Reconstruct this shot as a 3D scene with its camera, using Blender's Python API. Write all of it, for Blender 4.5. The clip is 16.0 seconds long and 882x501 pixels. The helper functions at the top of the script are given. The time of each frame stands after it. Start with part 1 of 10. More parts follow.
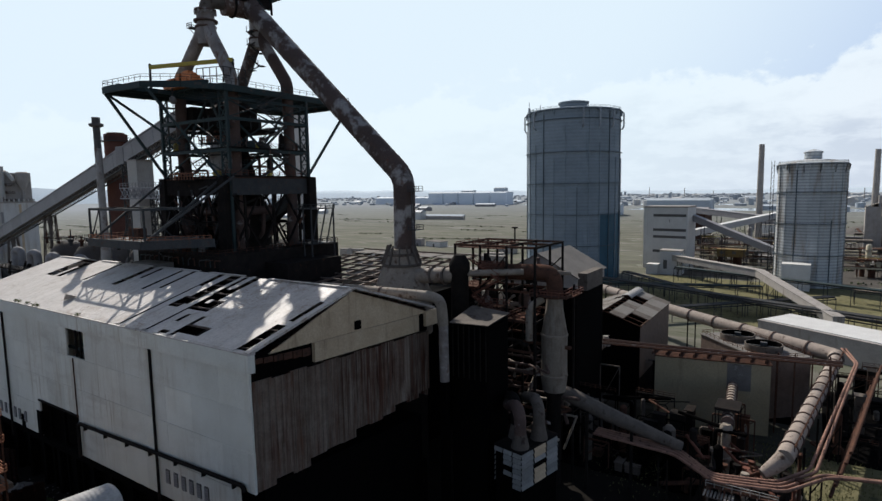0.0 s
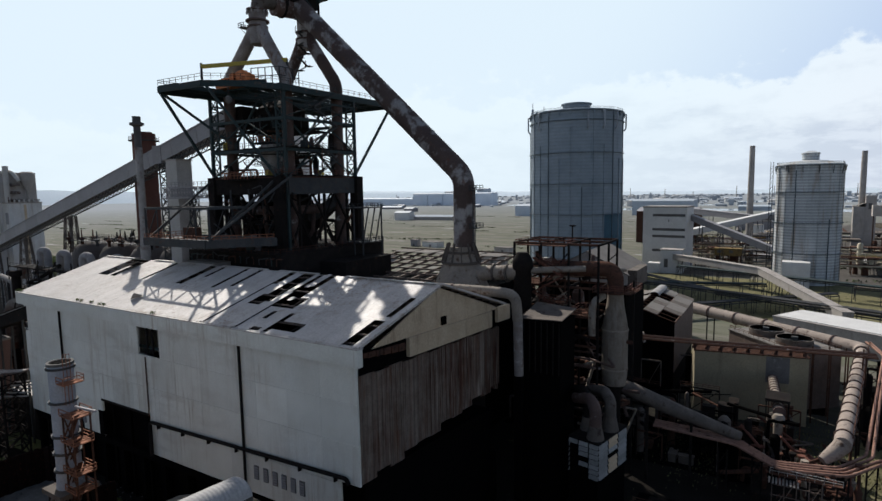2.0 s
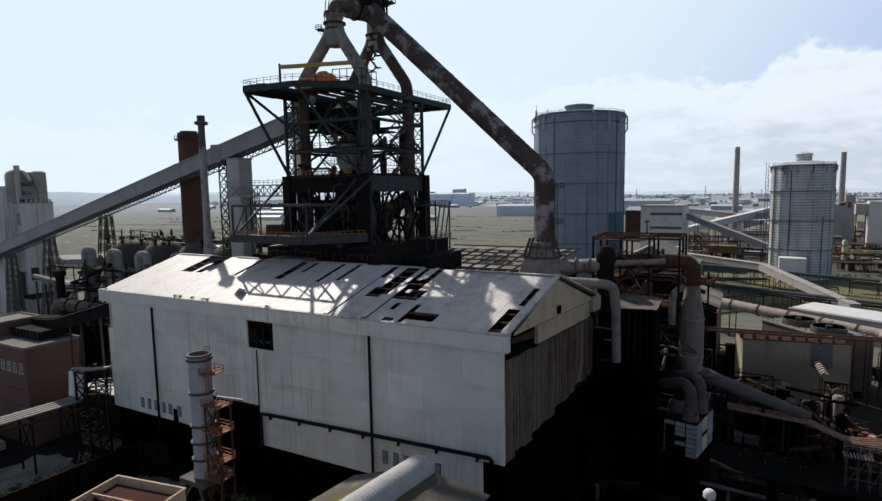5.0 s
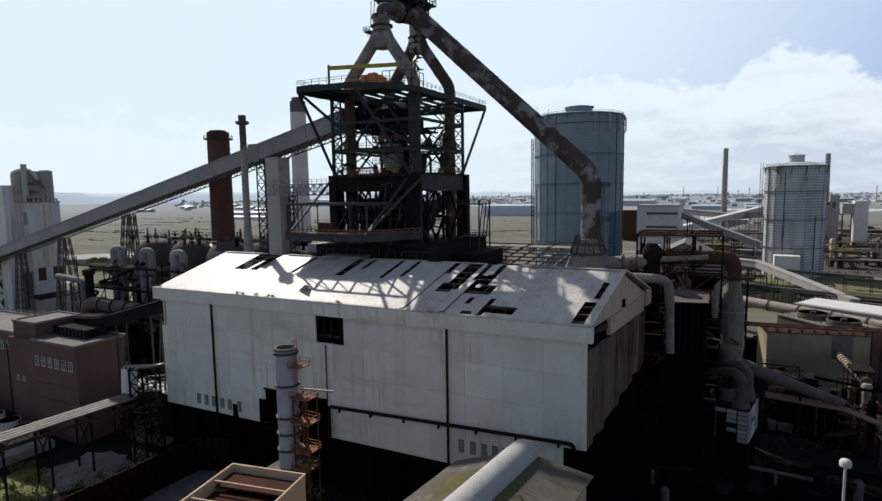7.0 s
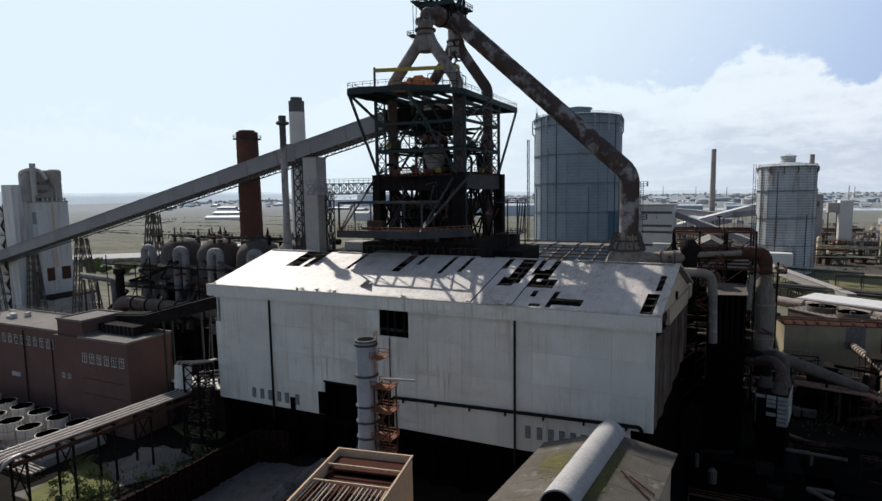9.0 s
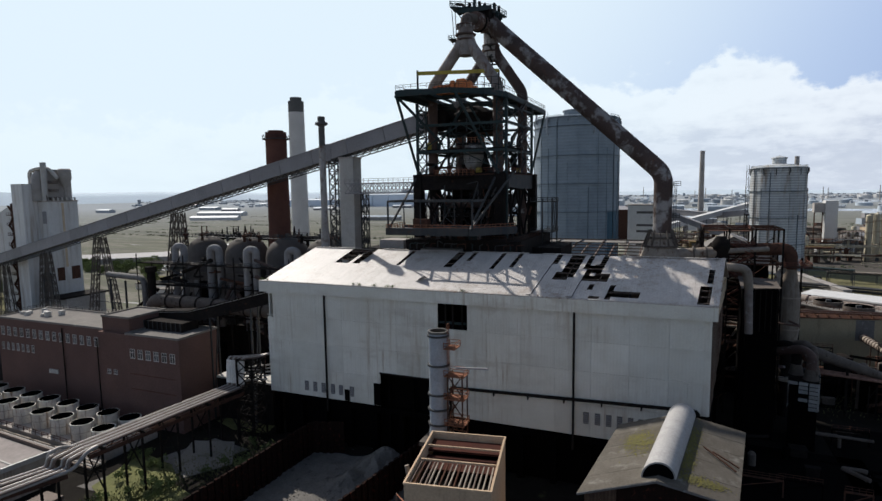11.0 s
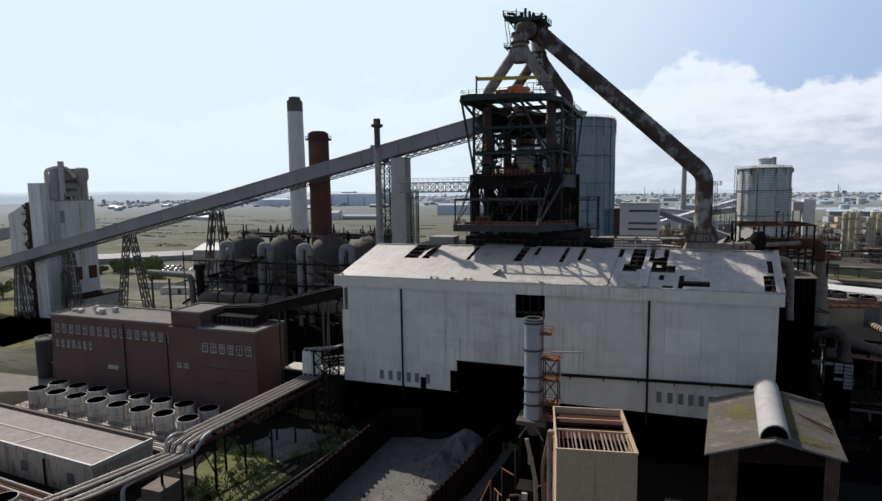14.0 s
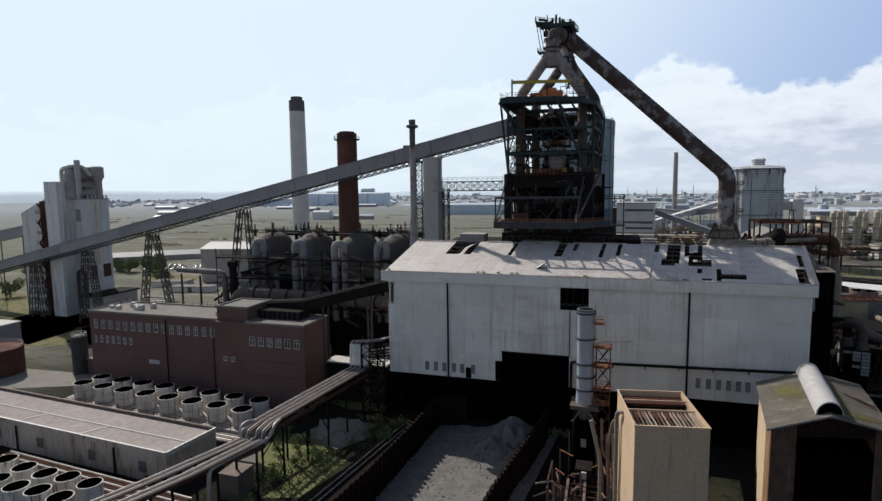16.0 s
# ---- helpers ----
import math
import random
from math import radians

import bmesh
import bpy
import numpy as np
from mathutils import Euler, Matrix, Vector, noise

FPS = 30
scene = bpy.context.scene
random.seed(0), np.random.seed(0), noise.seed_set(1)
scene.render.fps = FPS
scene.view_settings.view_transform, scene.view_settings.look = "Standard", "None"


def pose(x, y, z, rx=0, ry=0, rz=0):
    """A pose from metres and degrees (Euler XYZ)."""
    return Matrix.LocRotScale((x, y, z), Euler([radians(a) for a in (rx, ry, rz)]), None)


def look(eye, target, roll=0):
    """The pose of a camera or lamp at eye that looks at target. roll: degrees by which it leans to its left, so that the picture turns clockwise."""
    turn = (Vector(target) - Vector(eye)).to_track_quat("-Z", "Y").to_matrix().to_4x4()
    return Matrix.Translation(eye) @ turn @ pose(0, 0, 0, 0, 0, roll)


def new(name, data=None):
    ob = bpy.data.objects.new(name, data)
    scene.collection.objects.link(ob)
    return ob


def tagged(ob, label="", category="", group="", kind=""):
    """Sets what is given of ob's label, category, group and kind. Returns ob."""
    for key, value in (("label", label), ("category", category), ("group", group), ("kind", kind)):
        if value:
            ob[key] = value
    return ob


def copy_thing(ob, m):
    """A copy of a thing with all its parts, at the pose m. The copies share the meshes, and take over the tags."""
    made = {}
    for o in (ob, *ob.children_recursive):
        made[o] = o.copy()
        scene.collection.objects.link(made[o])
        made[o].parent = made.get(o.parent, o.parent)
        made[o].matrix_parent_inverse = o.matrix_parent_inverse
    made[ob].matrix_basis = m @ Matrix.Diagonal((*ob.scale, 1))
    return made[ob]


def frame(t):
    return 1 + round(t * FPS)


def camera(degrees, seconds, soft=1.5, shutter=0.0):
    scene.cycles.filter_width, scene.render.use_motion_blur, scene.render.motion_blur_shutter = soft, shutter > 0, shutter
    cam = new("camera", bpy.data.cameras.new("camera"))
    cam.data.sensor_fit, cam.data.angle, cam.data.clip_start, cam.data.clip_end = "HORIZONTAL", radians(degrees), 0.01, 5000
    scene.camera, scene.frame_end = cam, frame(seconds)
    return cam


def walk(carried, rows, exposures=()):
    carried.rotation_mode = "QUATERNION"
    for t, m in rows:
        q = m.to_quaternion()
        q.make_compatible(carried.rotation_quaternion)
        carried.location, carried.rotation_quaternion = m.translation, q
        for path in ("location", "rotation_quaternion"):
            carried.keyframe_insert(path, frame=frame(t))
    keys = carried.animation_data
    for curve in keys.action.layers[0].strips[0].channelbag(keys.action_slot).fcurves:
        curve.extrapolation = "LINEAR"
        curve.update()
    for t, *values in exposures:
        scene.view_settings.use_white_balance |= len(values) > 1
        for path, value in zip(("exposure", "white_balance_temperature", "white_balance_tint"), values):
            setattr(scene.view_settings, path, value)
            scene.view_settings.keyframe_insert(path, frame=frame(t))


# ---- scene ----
cam = camera(75.8, 16.0)
PATH = [
    (0, (0.588, -5.124, 60.461), (-0.504, -3.463, 60.245), -0.9),
    (0.5, (-2.626, -7.673, 60.565), (-3.704, -6.003, 60.349), -0.9),
    (1, (-6.004, -10.597, 60.557), (-7.068, -8.917, 60.342), -0.9),
    (1.5, (-9.27, -13.249, 60.406), (-10.318, -11.559, 60.192), -0.9),
    (2, (-12.591, -16.072, 60.328), (-13.625, -14.373, 60.114), -0.9),
    (2.5, (-15.671, -18.683, 60.224), (-16.691, -16.976, 60.01), -1.0),
    (3, (-19.05, -21.663, 60.187), (-20.055, -19.947, 59.973), -1.0),
    (3.5, (-22.291, -24.423, 60.15), (-23.28, -22.697, 59.936), -1.0),
    (4, (-25.516, -27.353, 60.097), (-26.49, -25.619, 59.882), -1.0),
    (6.5, (-41.26, -41.191, 60.059), (-42.158, -39.417, 59.847), -0.9),
    (7, (-44.64, -43.963, 60.053), (-45.521, -42.18, 59.839), -0.9),
    (7.5, (-47.721, -46.7, 59.946), (-48.587, -44.91, 59.734), -0.9),
    (8, (-50.861, -49.34, 59.848), (-51.712, -47.542, 59.636), -0.9),
    (8.5, (-54.022, -52.203, 59.824), (-54.855, -50.398, 59.613), -0.9),
    (9, (-57.049, -55.155, 60.049), (-57.866, -53.342, 59.834), -0.9),
    (11.5, (-72.834, -68.965, 59.919), (-73.57, -67.118, 59.706), -0.8),
    (12, (-76.049, -71.851, 60.0), (-76.767, -69.996, 59.786), -0.8),
    (12.5, (-79.306, -74.734, 60.237), (-80.005, -72.873, 60.02), -0.8),
    (13, (-82.635, -77.371, 60.17), (-83.319, -75.504, 59.953), -0.8),
    (13.5, (-86.043, -80.196, 60.219), (-86.71, -78.323, 60.0), -0.8),
    (14, (-89.347, -82.872, 60.213), (-90.001, -80.994, 59.995), -0.8),
    (14.5, (-92.561, -85.636, 60.174), (-93.201, -83.754, 59.955), -0.8),
    (15, (-96.183, -88.501, 60.282), (-96.804, -86.613, 60.06), -0.8),
    (15.5, (-99.475, -91.24, 60.279), (-100.081, -89.347, 60.058), -0.8),
    (16, (-102.28, -93.757, 60.076), (-102.876, -91.86, 59.857), -0.7),
]
walk(cam, [(t, look(eye, target, roll)) for t, eye, target, roll in PATH])
scene.view_settings.exposure = 0.0

# ---- light ----
SUN_TO = Vector((-0.93, 0.65, 1.0)).normalized()
sun = new("sun", bpy.data.lights.new("sun", "SUN"))
sun.data.energy, sun.data.angle, sun.data.color = 5.0, radians(0.6), (1.0, 0.95, 0.88)
sun.matrix_world = look((0, 0, 300), Vector((0, 0, 300)) - SUN_TO * 10)

world = bpy.data.worlds.new("sky")
scene.world = world
world.use_nodes = True
wn, wl = world.node_tree.nodes, world.node_tree.links
wn.clear()
w_out = wn.new("ShaderNodeOutputWorld")
w_bg = wn.new("ShaderNodeBackground")
w_sky = wn.new("ShaderNodeTexSky")
w_sky.sky_type, w_sky.sun_disc = "NISHITA", False
w_sky.sun_elevation, w_sky.sun_rotation = math.asin(SUN_TO.z), math.atan2(SUN_TO.x, SUN_TO.y)
w_sky.air_density, w_sky.dust_density, w_sky.altitude = 1.0, 1.6, 60
w_co = wn.new("ShaderNodeTexCoord")


def wmath(op, a, b=None, c=None):
    n = wn.new("ShaderNodeMath")
    n.operation = op
    for i, val in enumerate((a, b, c)):
        if val is None:
            continue
        if isinstance(val, (int, float)):
            n.inputs[i].default_value = val
        else:
            wl.new(val, n.inputs[i])
    return n.outputs[0]


def wsmooth(x, a, b):
    n = wn.new("ShaderNodeMapRange")
    n.interpolation_type = "SMOOTHSTEP"
    wl.new(x, n.inputs["Value"])
    n.inputs["From Min"].default_value, n.inputs["From Max"].default_value = a, b
    return n.outputs["Result"]


w_sep = wn.new("ShaderNodeSeparateXYZ")
wl.new(w_co.outputs["Generated"], w_sep.inputs[0])
UP = w_sep.outputs["Z"]


def wnoise(scale, stretch, offset, detail, rough):
    mp = wn.new("ShaderNodeMapping")
    mp.inputs["Scale"].default_value = (1, 1, stretch)
    mp.inputs["Location"].default_value = offset
    wl.new(w_co.outputs["Generated"], mp.inputs[0])
    n = wn.new("ShaderNodeTexNoise")
    n.inputs["Scale"].default_value, n.inputs["Detail"].default_value, n.inputs["Roughness"].default_value = scale, detail, rough
    wl.new(mp.outputs[0], n.inputs["Vector"])
    return n.outputs["Fac"]


def wmix(fac, a, b):
    n = wn.new("ShaderNodeMix")
    n.data_type = "RGBA"
    wl.new(fac, n.inputs[0])
    for sock, val in ((n.inputs[6], a), (n.inputs[7], b)):
        if isinstance(val, tuple):
            sock.default_value = (*val, 1)
        else:
            wl.new(val, sock)
    return n.outputs[2]


# clear sky with thin high haze that thickens towards the horizon
w_dot = wn.new("ShaderNodeVectorMath")
w_dot.operation = "DOT_PRODUCT"
wl.new(w_co.outputs["Generated"], w_dot.inputs[0])
w_dot.inputs[1].default_value = SUN_TO
w_high = wmath("MULTIPLY_ADD", wsmooth(UP, 0.32, 0.62), -0.85, 1.0)
w_glow = wmath("MULTIPLY", wsmooth(w_dot.outputs["Value"], 0.27, 0.76), w_high)
w_side = wmath("MULTIPLY_ADD", wsmooth(w_dot.outputs["Value"], -0.45, 0.55), 0.73, 0.27)
w_veil = wmath("MULTIPLY", wmath("MULTIPLY", wmath("SUBTRACT", 1.0, wsmooth(UP, 0.25, 0.55)), 0.8), w_side)
w_base = wmix(w_veil, w_sky.outputs[0], (5.0, 6.6, 10.2))
w_base = wmix(wmath("MULTIPLY", wmath("MULTIPLY", wmath("SUBTRACT", 1.0, wsmooth(UP, -0.02, 0.14)), 0.8), w_side), w_base, (8.3, 9.3, 10.0))
# a bank of cumulus low in the sky
w_big = wnoise(3.2, 1.6, (4.2, 1.3, 0.0), 4, 0.5)
w_fine = wnoise(9.0, 1.5, (0.3, 2.0, 0.0), 9, 0.58)
w_soft = wnoise(5.5, 3.0, (7.3, 0.4, 0.2), 6, 0.55)
w_shape = wmath("ADD", wmath("MULTIPLY", w_big, 0.55), wmath("MULTIPLY", w_fine, 0.45))
w_az = wmath("ARCTAN2", w_sep.outputs["Y"], w_sep.outputs["X"])
w_dip = wmath("SUBTRACT", 1.0, wsmooth(wmath("ABSOLUTE", wmath("SUBTRACT", w_az, 1.37)), 0.0, 0.22))
w_top = wmath("ADD", wmath("MULTIPLY", w_dip, -0.03), wmath("MULTIPLY_ADD", wsmooth(w_az, 2.02, 2.5), -0.068, 0.177))
w_puff = wnoise(26.0, 1.2, (1.7, 5.1, 0.6), 5, 0.55)
w_shape = wmath("ADD", w_shape, wmath("MULTIPLY", wmath("ABSOLUTE", wmath("SUBTRACT", w_puff, 0.5)), -0.22))
w_line = wmath("ADD", wmath("MULTIPLY", wmath("SUBTRACT", w_top, UP), 7.0), wmath("MULTIPLY", wmath("SUBTRACT", w_shape, 0.48), 2.4))
w_cloud = wsmooth(wmath("ADD", w_line, wmath("MULTIPLY", wmath("SUBTRACT", w_soft, 0.5), 0.5)), -0.02, 0.14)
w_deep = wsmooth(wmath("ADD", w_line, wmath("MULTIPLY", wmath("SUBTRACT", w_soft, 0.5), 2.4)), 0.15, 0.85)
w_wisp = wsmooth(wnoise(14.0, 3.2, (2.2, 8.0, 1.4), 8, 0.6), 0.42, 0.62)
w_shade = wmix(w_deep, (9.8, 10.5, 11.3), wmix(w_wisp, (5.9, 6.6, 8.1), (8.3, 9.0, 10.2)))
w_low = wmath("SUBTRACT", 1.0, wsmooth(UP, 0.0, 0.12))
w_shade = wmix(wmath("MULTIPLY", w_low, 0.5), w_shade, (7.7, 8.5, 9.7))
w_all = wmix(wmath("MULTIPLY", wmath("MULTIPLY", w_cloud, 0.95), wmath("POWER", w_side, 0.35)), w_base, w_shade)
w_all = wmix(wmath("MULTIPLY", w_glow, 0.86), w_all, (9.2, 10.7, 11.6))
wl.new(w_all, w_bg.inputs[0])
w_bg.inputs[1].default_value = 0.088
wl.new(w_bg.outputs[0], w_out.inputs[0])


# ---- materials ----
def mat(name, c1, c2, size=3.0, rough=0.7, metal=0.0, bump=0.15, fine=0.3, spots=None, amount=0.45, streak=False, ribs=None, vary=0.1, soft=0.12, tone=0.0, drips=None, gloss=None):
    """Two colours mixed by coarse and fine noise of the given size in metres; spots of a third colour; ribs: (direction, pitch, strength)."""
    m = bpy.data.materials.new(name)
    m.use_nodes = True
    n, l = m.node_tree.nodes, m.node_tree.links
    b = n["Principled BSDF"]
    b.inputs["Roughness"].default_value, b.inputs["Metallic"].default_value = rough, metal
    b.inputs["Specular IOR Level"].default_value = 0.5 if rough < 0.4 else 0.3 if rough < 0.62 else 0.12 if rough < 0.84 else 0.03
    if gloss is not None:
        b.inputs["Specular IOR Level"].default_value = gloss
    geo = n.new("ShaderNodeNewGeometry")
    src = geo.outputs["Position"]
    if streak:
        mp = n.new("ShaderNodeMapping")
        mp.inputs["Scale"].default_value = (1.0, 1.0, 0.12)
        l.new(src, mp.inputs[0])
        vec = mp.outputs[0]
    else:
        vec = src

    def noise_at(scale, detail, v):
        t = n.new("ShaderNodeTexNoise")
        t.inputs["Scale"].default_value, t.inputs["Detail"].default_value, t.inputs["Roughness"].default_value = scale, detail, 0.6
        l.new(v, t.inputs["Vector"])
        return t.outputs["Fac"]

    def ramp(x, a, z):
        r = n.new("ShaderNodeMapRange")
        l.new(x, r.inputs["Value"])
        r.inputs["From Min"].default_value, r.inputs["From Max"].default_value = a, z
        return r.outputs["Result"]

    def mix(fac, a, z):
        x = n.new("ShaderNodeMix")
        x.data_type = "RGBA"
        l.new(fac, x.inputs[0])
        for sock, val in ((x.inputs[6], a), (x.inputs[7], z)):
            if isinstance(val, tuple):
                sock.default_value = (*val, 1)
            else:
                l.new(val, sock)
        return x.outputs[2]

    coarse = noise_at(1.0 / size, 5, src)
    small = noise_at(1.0 / fine, 3, src)
    col = mix(ramp(coarse, 0.3, 0.7), c1, c2)
    if spots:
        sp = noise_at(1.7 / size, 8, vec)
        col = mix(ramp(sp, 1 - amount, 1 - amount + soft), col, spots)
    if drips:
        # thin run-down stains, in some stretches of the wall more than in others
        for across, down, lo, hi, c in drips:
            dm = n.new("ShaderNodeMapping")
            dm.inputs["Scale"].default_value = (across, across, down)
            l.new(src, dm.inputs[0])
            run = ramp(noise_at(1.0, 4, dm.outputs[0]), lo, hi)
            zone = ramp(noise_at(0.055, 3, src), 0.36, 0.62)
            both = n.new("ShaderNodeMath")
            both.operation = "MULTIPLY"
            l.new(run, both.inputs[0])
            l.new(zone, both.inputs[1])
            col = mix(both.outputs[0], col, c)
    info = n.new("ShaderNodeObjectInfo")
    hsv = n.new("ShaderNodeHueSaturation")
    l.new(col, hsv.inputs["Color"])
    val = n.new("ShaderNodeMath")
    val.operation = "MULTIPLY_ADD"
    l.new(info.outputs["Random"], val.inputs[0])
    val.inputs[1].default_value, val.inputs[2].default_value = 2 * vary, 1 - vary
    grain = n.new("ShaderNodeMath")
    grain.operation = "MULTIPLY"
    l.new(val.outputs[0], grain.inputs[0])
    l.new(ramp(small, -1.0, 1.0), grain.inputs[1])
    g2 = n.new("ShaderNodeMath")
    g2.operation = "MULTIPLY"
    l.new(grain.outputs[0], g2.inputs[0])
    g2.inputs[1].default_value = 1.33
    l.new(g2.outputs[0], hsv.inputs["Value"])
    l.new(hsv.outputs[0], b.inputs["Base Color"])
    height = small
    if ribs:
        direction, pitch, strength = ribs
        dt = n.new("ShaderNodeVectorMath")
        dt.operation = "DOT_PRODUCT"
        l.new(src, dt.inputs[0])
        dt.inputs[1].default_value = direction
        sn = n.new("ShaderNodeMath")
        sn.operation = "MULTIPLY"
        l.new(dt.outputs["Value"], sn.inputs[0])
        sn.inputs[1].default_value = 2 * math.pi / pitch
        ss = n.new("ShaderNodeMath")
        ss.operation = "SINE"
        l.new(sn.outputs[0], ss.inputs[0])
        ad = n.new("ShaderNodeMath")
        ad.operation = "MULTIPLY_ADD"
        l.new(ss.outputs[0], ad.inputs[0])
        ad.inputs[1].default_value = strength
        l.new(small, ad.inputs[2])
        height = ad.outputs[0]
        if tone:
            tn = n.new("ShaderNodeMath")
            tn.operation = "MULTIPLY_ADD"
            l.new(ss.outputs[0], tn.inputs[0])
            tn.inputs[1].default_value, tn.inputs[2].default_value = tone, 1.0
            tm = n.new("ShaderNodeMath")
            tm.operation = "MULTIPLY"
            l.new(tn.outputs[0], tm.inputs[0])
            l.new(g2.outputs[0], tm.inputs[1])
            l.new(tm.outputs[0], hsv.inputs["Value"])
    bp = n.new("ShaderNodeBump")
    bp.inputs["Strength"].default_value, bp.inputs["Distance"].default_value = bump, 0.08
    l.new(height, bp.inputs["Height"])
    l.new(bp.outputs[0], b.inputs["Normal"])
    return m


RUST = (0.11, 0.045, 0.022)
M_CLAD = mat("white_cladding", (0.66, 0.65, 0.595), (0.555, 0.54, 0.48), 8.0, 0.6, bump=0.2, fine=0.1, ribs=((1, 1, 0), 0.6, 0.6), spots=(0.44, 0.39, 0.325), amount=0.39, streak=True, vary=0.065, soft=0.35, drips=((0.9, 0.05, 0.52, 0.78, (0.40, 0.34, 0.26)), (2.6, 0.10, 0.57, 0.72, (0.36, 0.295, 0.22)), (0.12, 0.40, 0.50, 0.70, (0.46, 0.425, 0.37))))
M_GABLE = mat("stained_gable_cladding", (0.20, 0.163, 0.135), (0.125, 0.092, 0.072), 2.0, 0.75, bump=0.4, ribs=((0, 1, 0), 0.9, 0.8), tone=0.08, spots=(0.13, 0.065, 0.042), amount=0.47, streak=True, soft=0.2, vary=0.12, drips=((1.5, 0.06, 0.44, 0.58, (0.085, 0.036, 0.024)), (3.2, 0.12, 0.50, 0.60, (0.05, 0.024, 0.017)), (0.5, 0.05, 0.54, 0.66, (0.29, 0.24, 0.20))))
M_CREAM = mat("cream_cladding", (0.52, 0.41, 0.285), (0.42, 0.315, 0.21), 3, 0.6, spots=(0.13, 0.075, 0.045), amount=0.44, streak=True, soft=0.25)
M_RIBBED = mat("dull_brown_main", (0.30, 0.25, 0.215), (0.215, 0.178, 0.152), 2.5, 0.75, spots=(0.07, 0.045, 0.035), amount=0.42)
M_ROOF = mat("weathered_roof_sheet", (0.475, 0.44, 0.412), (0.40, 0.365, 0.338), 5, 0.55, gloss=0.36, bump=0.3, ribs=((1, 0, 0), 0.5, 0.5), spots=(0.28, 0.225, 0.19), amount=0.41, vary=0.05, soft=0.22, drips=((0.5, 0.5, 0.50, 0.64, (0.30, 0.25, 0.21)), (2.2, 1.2, 0.56, 0.66, (0.20, 0.135, 0.095))))
M_BLACK = mat("sooty_steel", (0.011, 0.010, 0.010), (0.022, 0.018, 0.016), 2, 0.85, spots=(0.055, 0.027, 0.018), amount=0.38)
M_STEEL = mat("dark_painted_steel", (0.036, 0.041, 0.045), (0.060, 0.058, 0.057), 2, 0.65, spots=(0.07, 0.044, 0.034), amount=0.42)
M_GREEN = mat("green_painted_steel", (0.024, 0.042, 0.044), (0.034, 0.046, 0.047), 3, 0.62, spots=(0.11, 0.07, 0.055), amount=0.42)
M_RUSTY = mat("rusted_steel", (0.095, 0.047, 0.032), (0.055, 0.032, 0.025), 1.6, 0.85, spots=(0.035, 0.025, 0.021), amount=0.45)
M_REDRAIL = mat("red_oxide_rail", (0.15, 0.06, 0.042), (0.10, 0.045, 0.034), 1.2, 0.8)
M_PIPE = mat("rusty_gas_main", (0.115, 0.075, 0.062), (0.075, 0.052, 0.047), 3.5, 0.7, spots=(0.32, 0.30, 0.29), amount=0.40, soft=0.1)
M_PIPEW = mat("pale_flaking_pipe", (0.37, 0.355, 0.345), (0.26, 0.245, 0.235), 4.0, 0.65, spots=(0.135, 0.085, 0.065), amount=0.47, soft=0.16)
M_LEG = mat("half_flaked_uptake_paint", (0.27, 0.25, 0.24), (0.165, 0.135, 0.12), 3.0, 0.7, spots=(0.40, 0.385, 0.375), amount=0.43, soft=0.15, drips=((0.9, 0.3, 0.54, 0.64, (0.12, 0.07, 0.05)),))
M_MAIN = mat("beige_pipe", (0.285, 0.243, 0.20), (0.20, 0.168, 0.138), 2.5, 0.7, spots=(0.085, 0.05, 0.035), amount=0.44)
M_DUCT = mat("streaked_beige_duct", (0.235, 0.20, 0.165), (0.165, 0.138, 0.112), 2.5, 0.75, streak=True, spots=(0.075, 0.05, 0.036), amount=0.42, soft=0.2, drips=((0.8, 0.06, 0.50, 0.64, (0.07, 0.045, 0.032)),))
M_CONV = mat("grey_gallery_cladding", (0.245, 0.235, 0.24), (0.205, 0.195, 0.20), 7, 0.6, ribs=((1, 0, 0), 0.7, 0.4), spots=(0.155, 0.125, 0.115), amount=0.36, soft=0.2)
M_HOLDER = mat("blue_grey_holder_plate", (0.235, 0.275, 0.31), (0.185, 0.22, 0.25), 9, 0.65, bump=0.35, ribs=((0, 0, 1), 2.2, 0.9), tone=0.05, spots=(0.11, 0.145, 0.175), amount=0.42, streak=True, vary=0.05, soft=0.25)
M_HOLDK = mat("dark_blue_grey_paint", (0.085, 0.11, 0.13), (0.07, 0.09, 0.105), 4, 0.6)
M_HOLDER2 = mat("pale_holder_plate", (0.42, 0.44, 0.45), (0.34, 0.36, 0.37), 6, 0.65, bump=0.4, ribs=((0, 0, 1), 1.75, 0.9), tone=0.2, spots=(0.25, 0.19, 0.135), amount=0.49, streak=True, vary=0.14, soft=0.2)
M_BRICKRED = mat("red_brown_stack", (0.115, 0.055, 0.042), (0.085, 0.042, 0.034), 5, 0.85, streak=True, spots=(0.06, 0.035, 0.03), amount=0.36)
M_CONC = mat("weathered_concrete", (0.37, 0.345, 0.32), (0.29, 0.265, 0.245), 4, 0.9, streak=True, spots=(0.19, 0.155, 0.13), amount=0.42, soft=0.2)
M_CHIM = mat("pale_chimney_concrete", (0.56, 0.53, 0.50), (0.49, 0.46, 0.435), 9, 0.9, streak=True, spots=(0.40, 0.37, 0.34), amount=0.38, soft=0.25)
M_ROAD = mat("worn_concrete_road", (0.21, 0.195, 0.175), (0.165, 0.152, 0.135), 6, 0.95, spots=(0.10, 0.095, 0.07), amount=0.43)
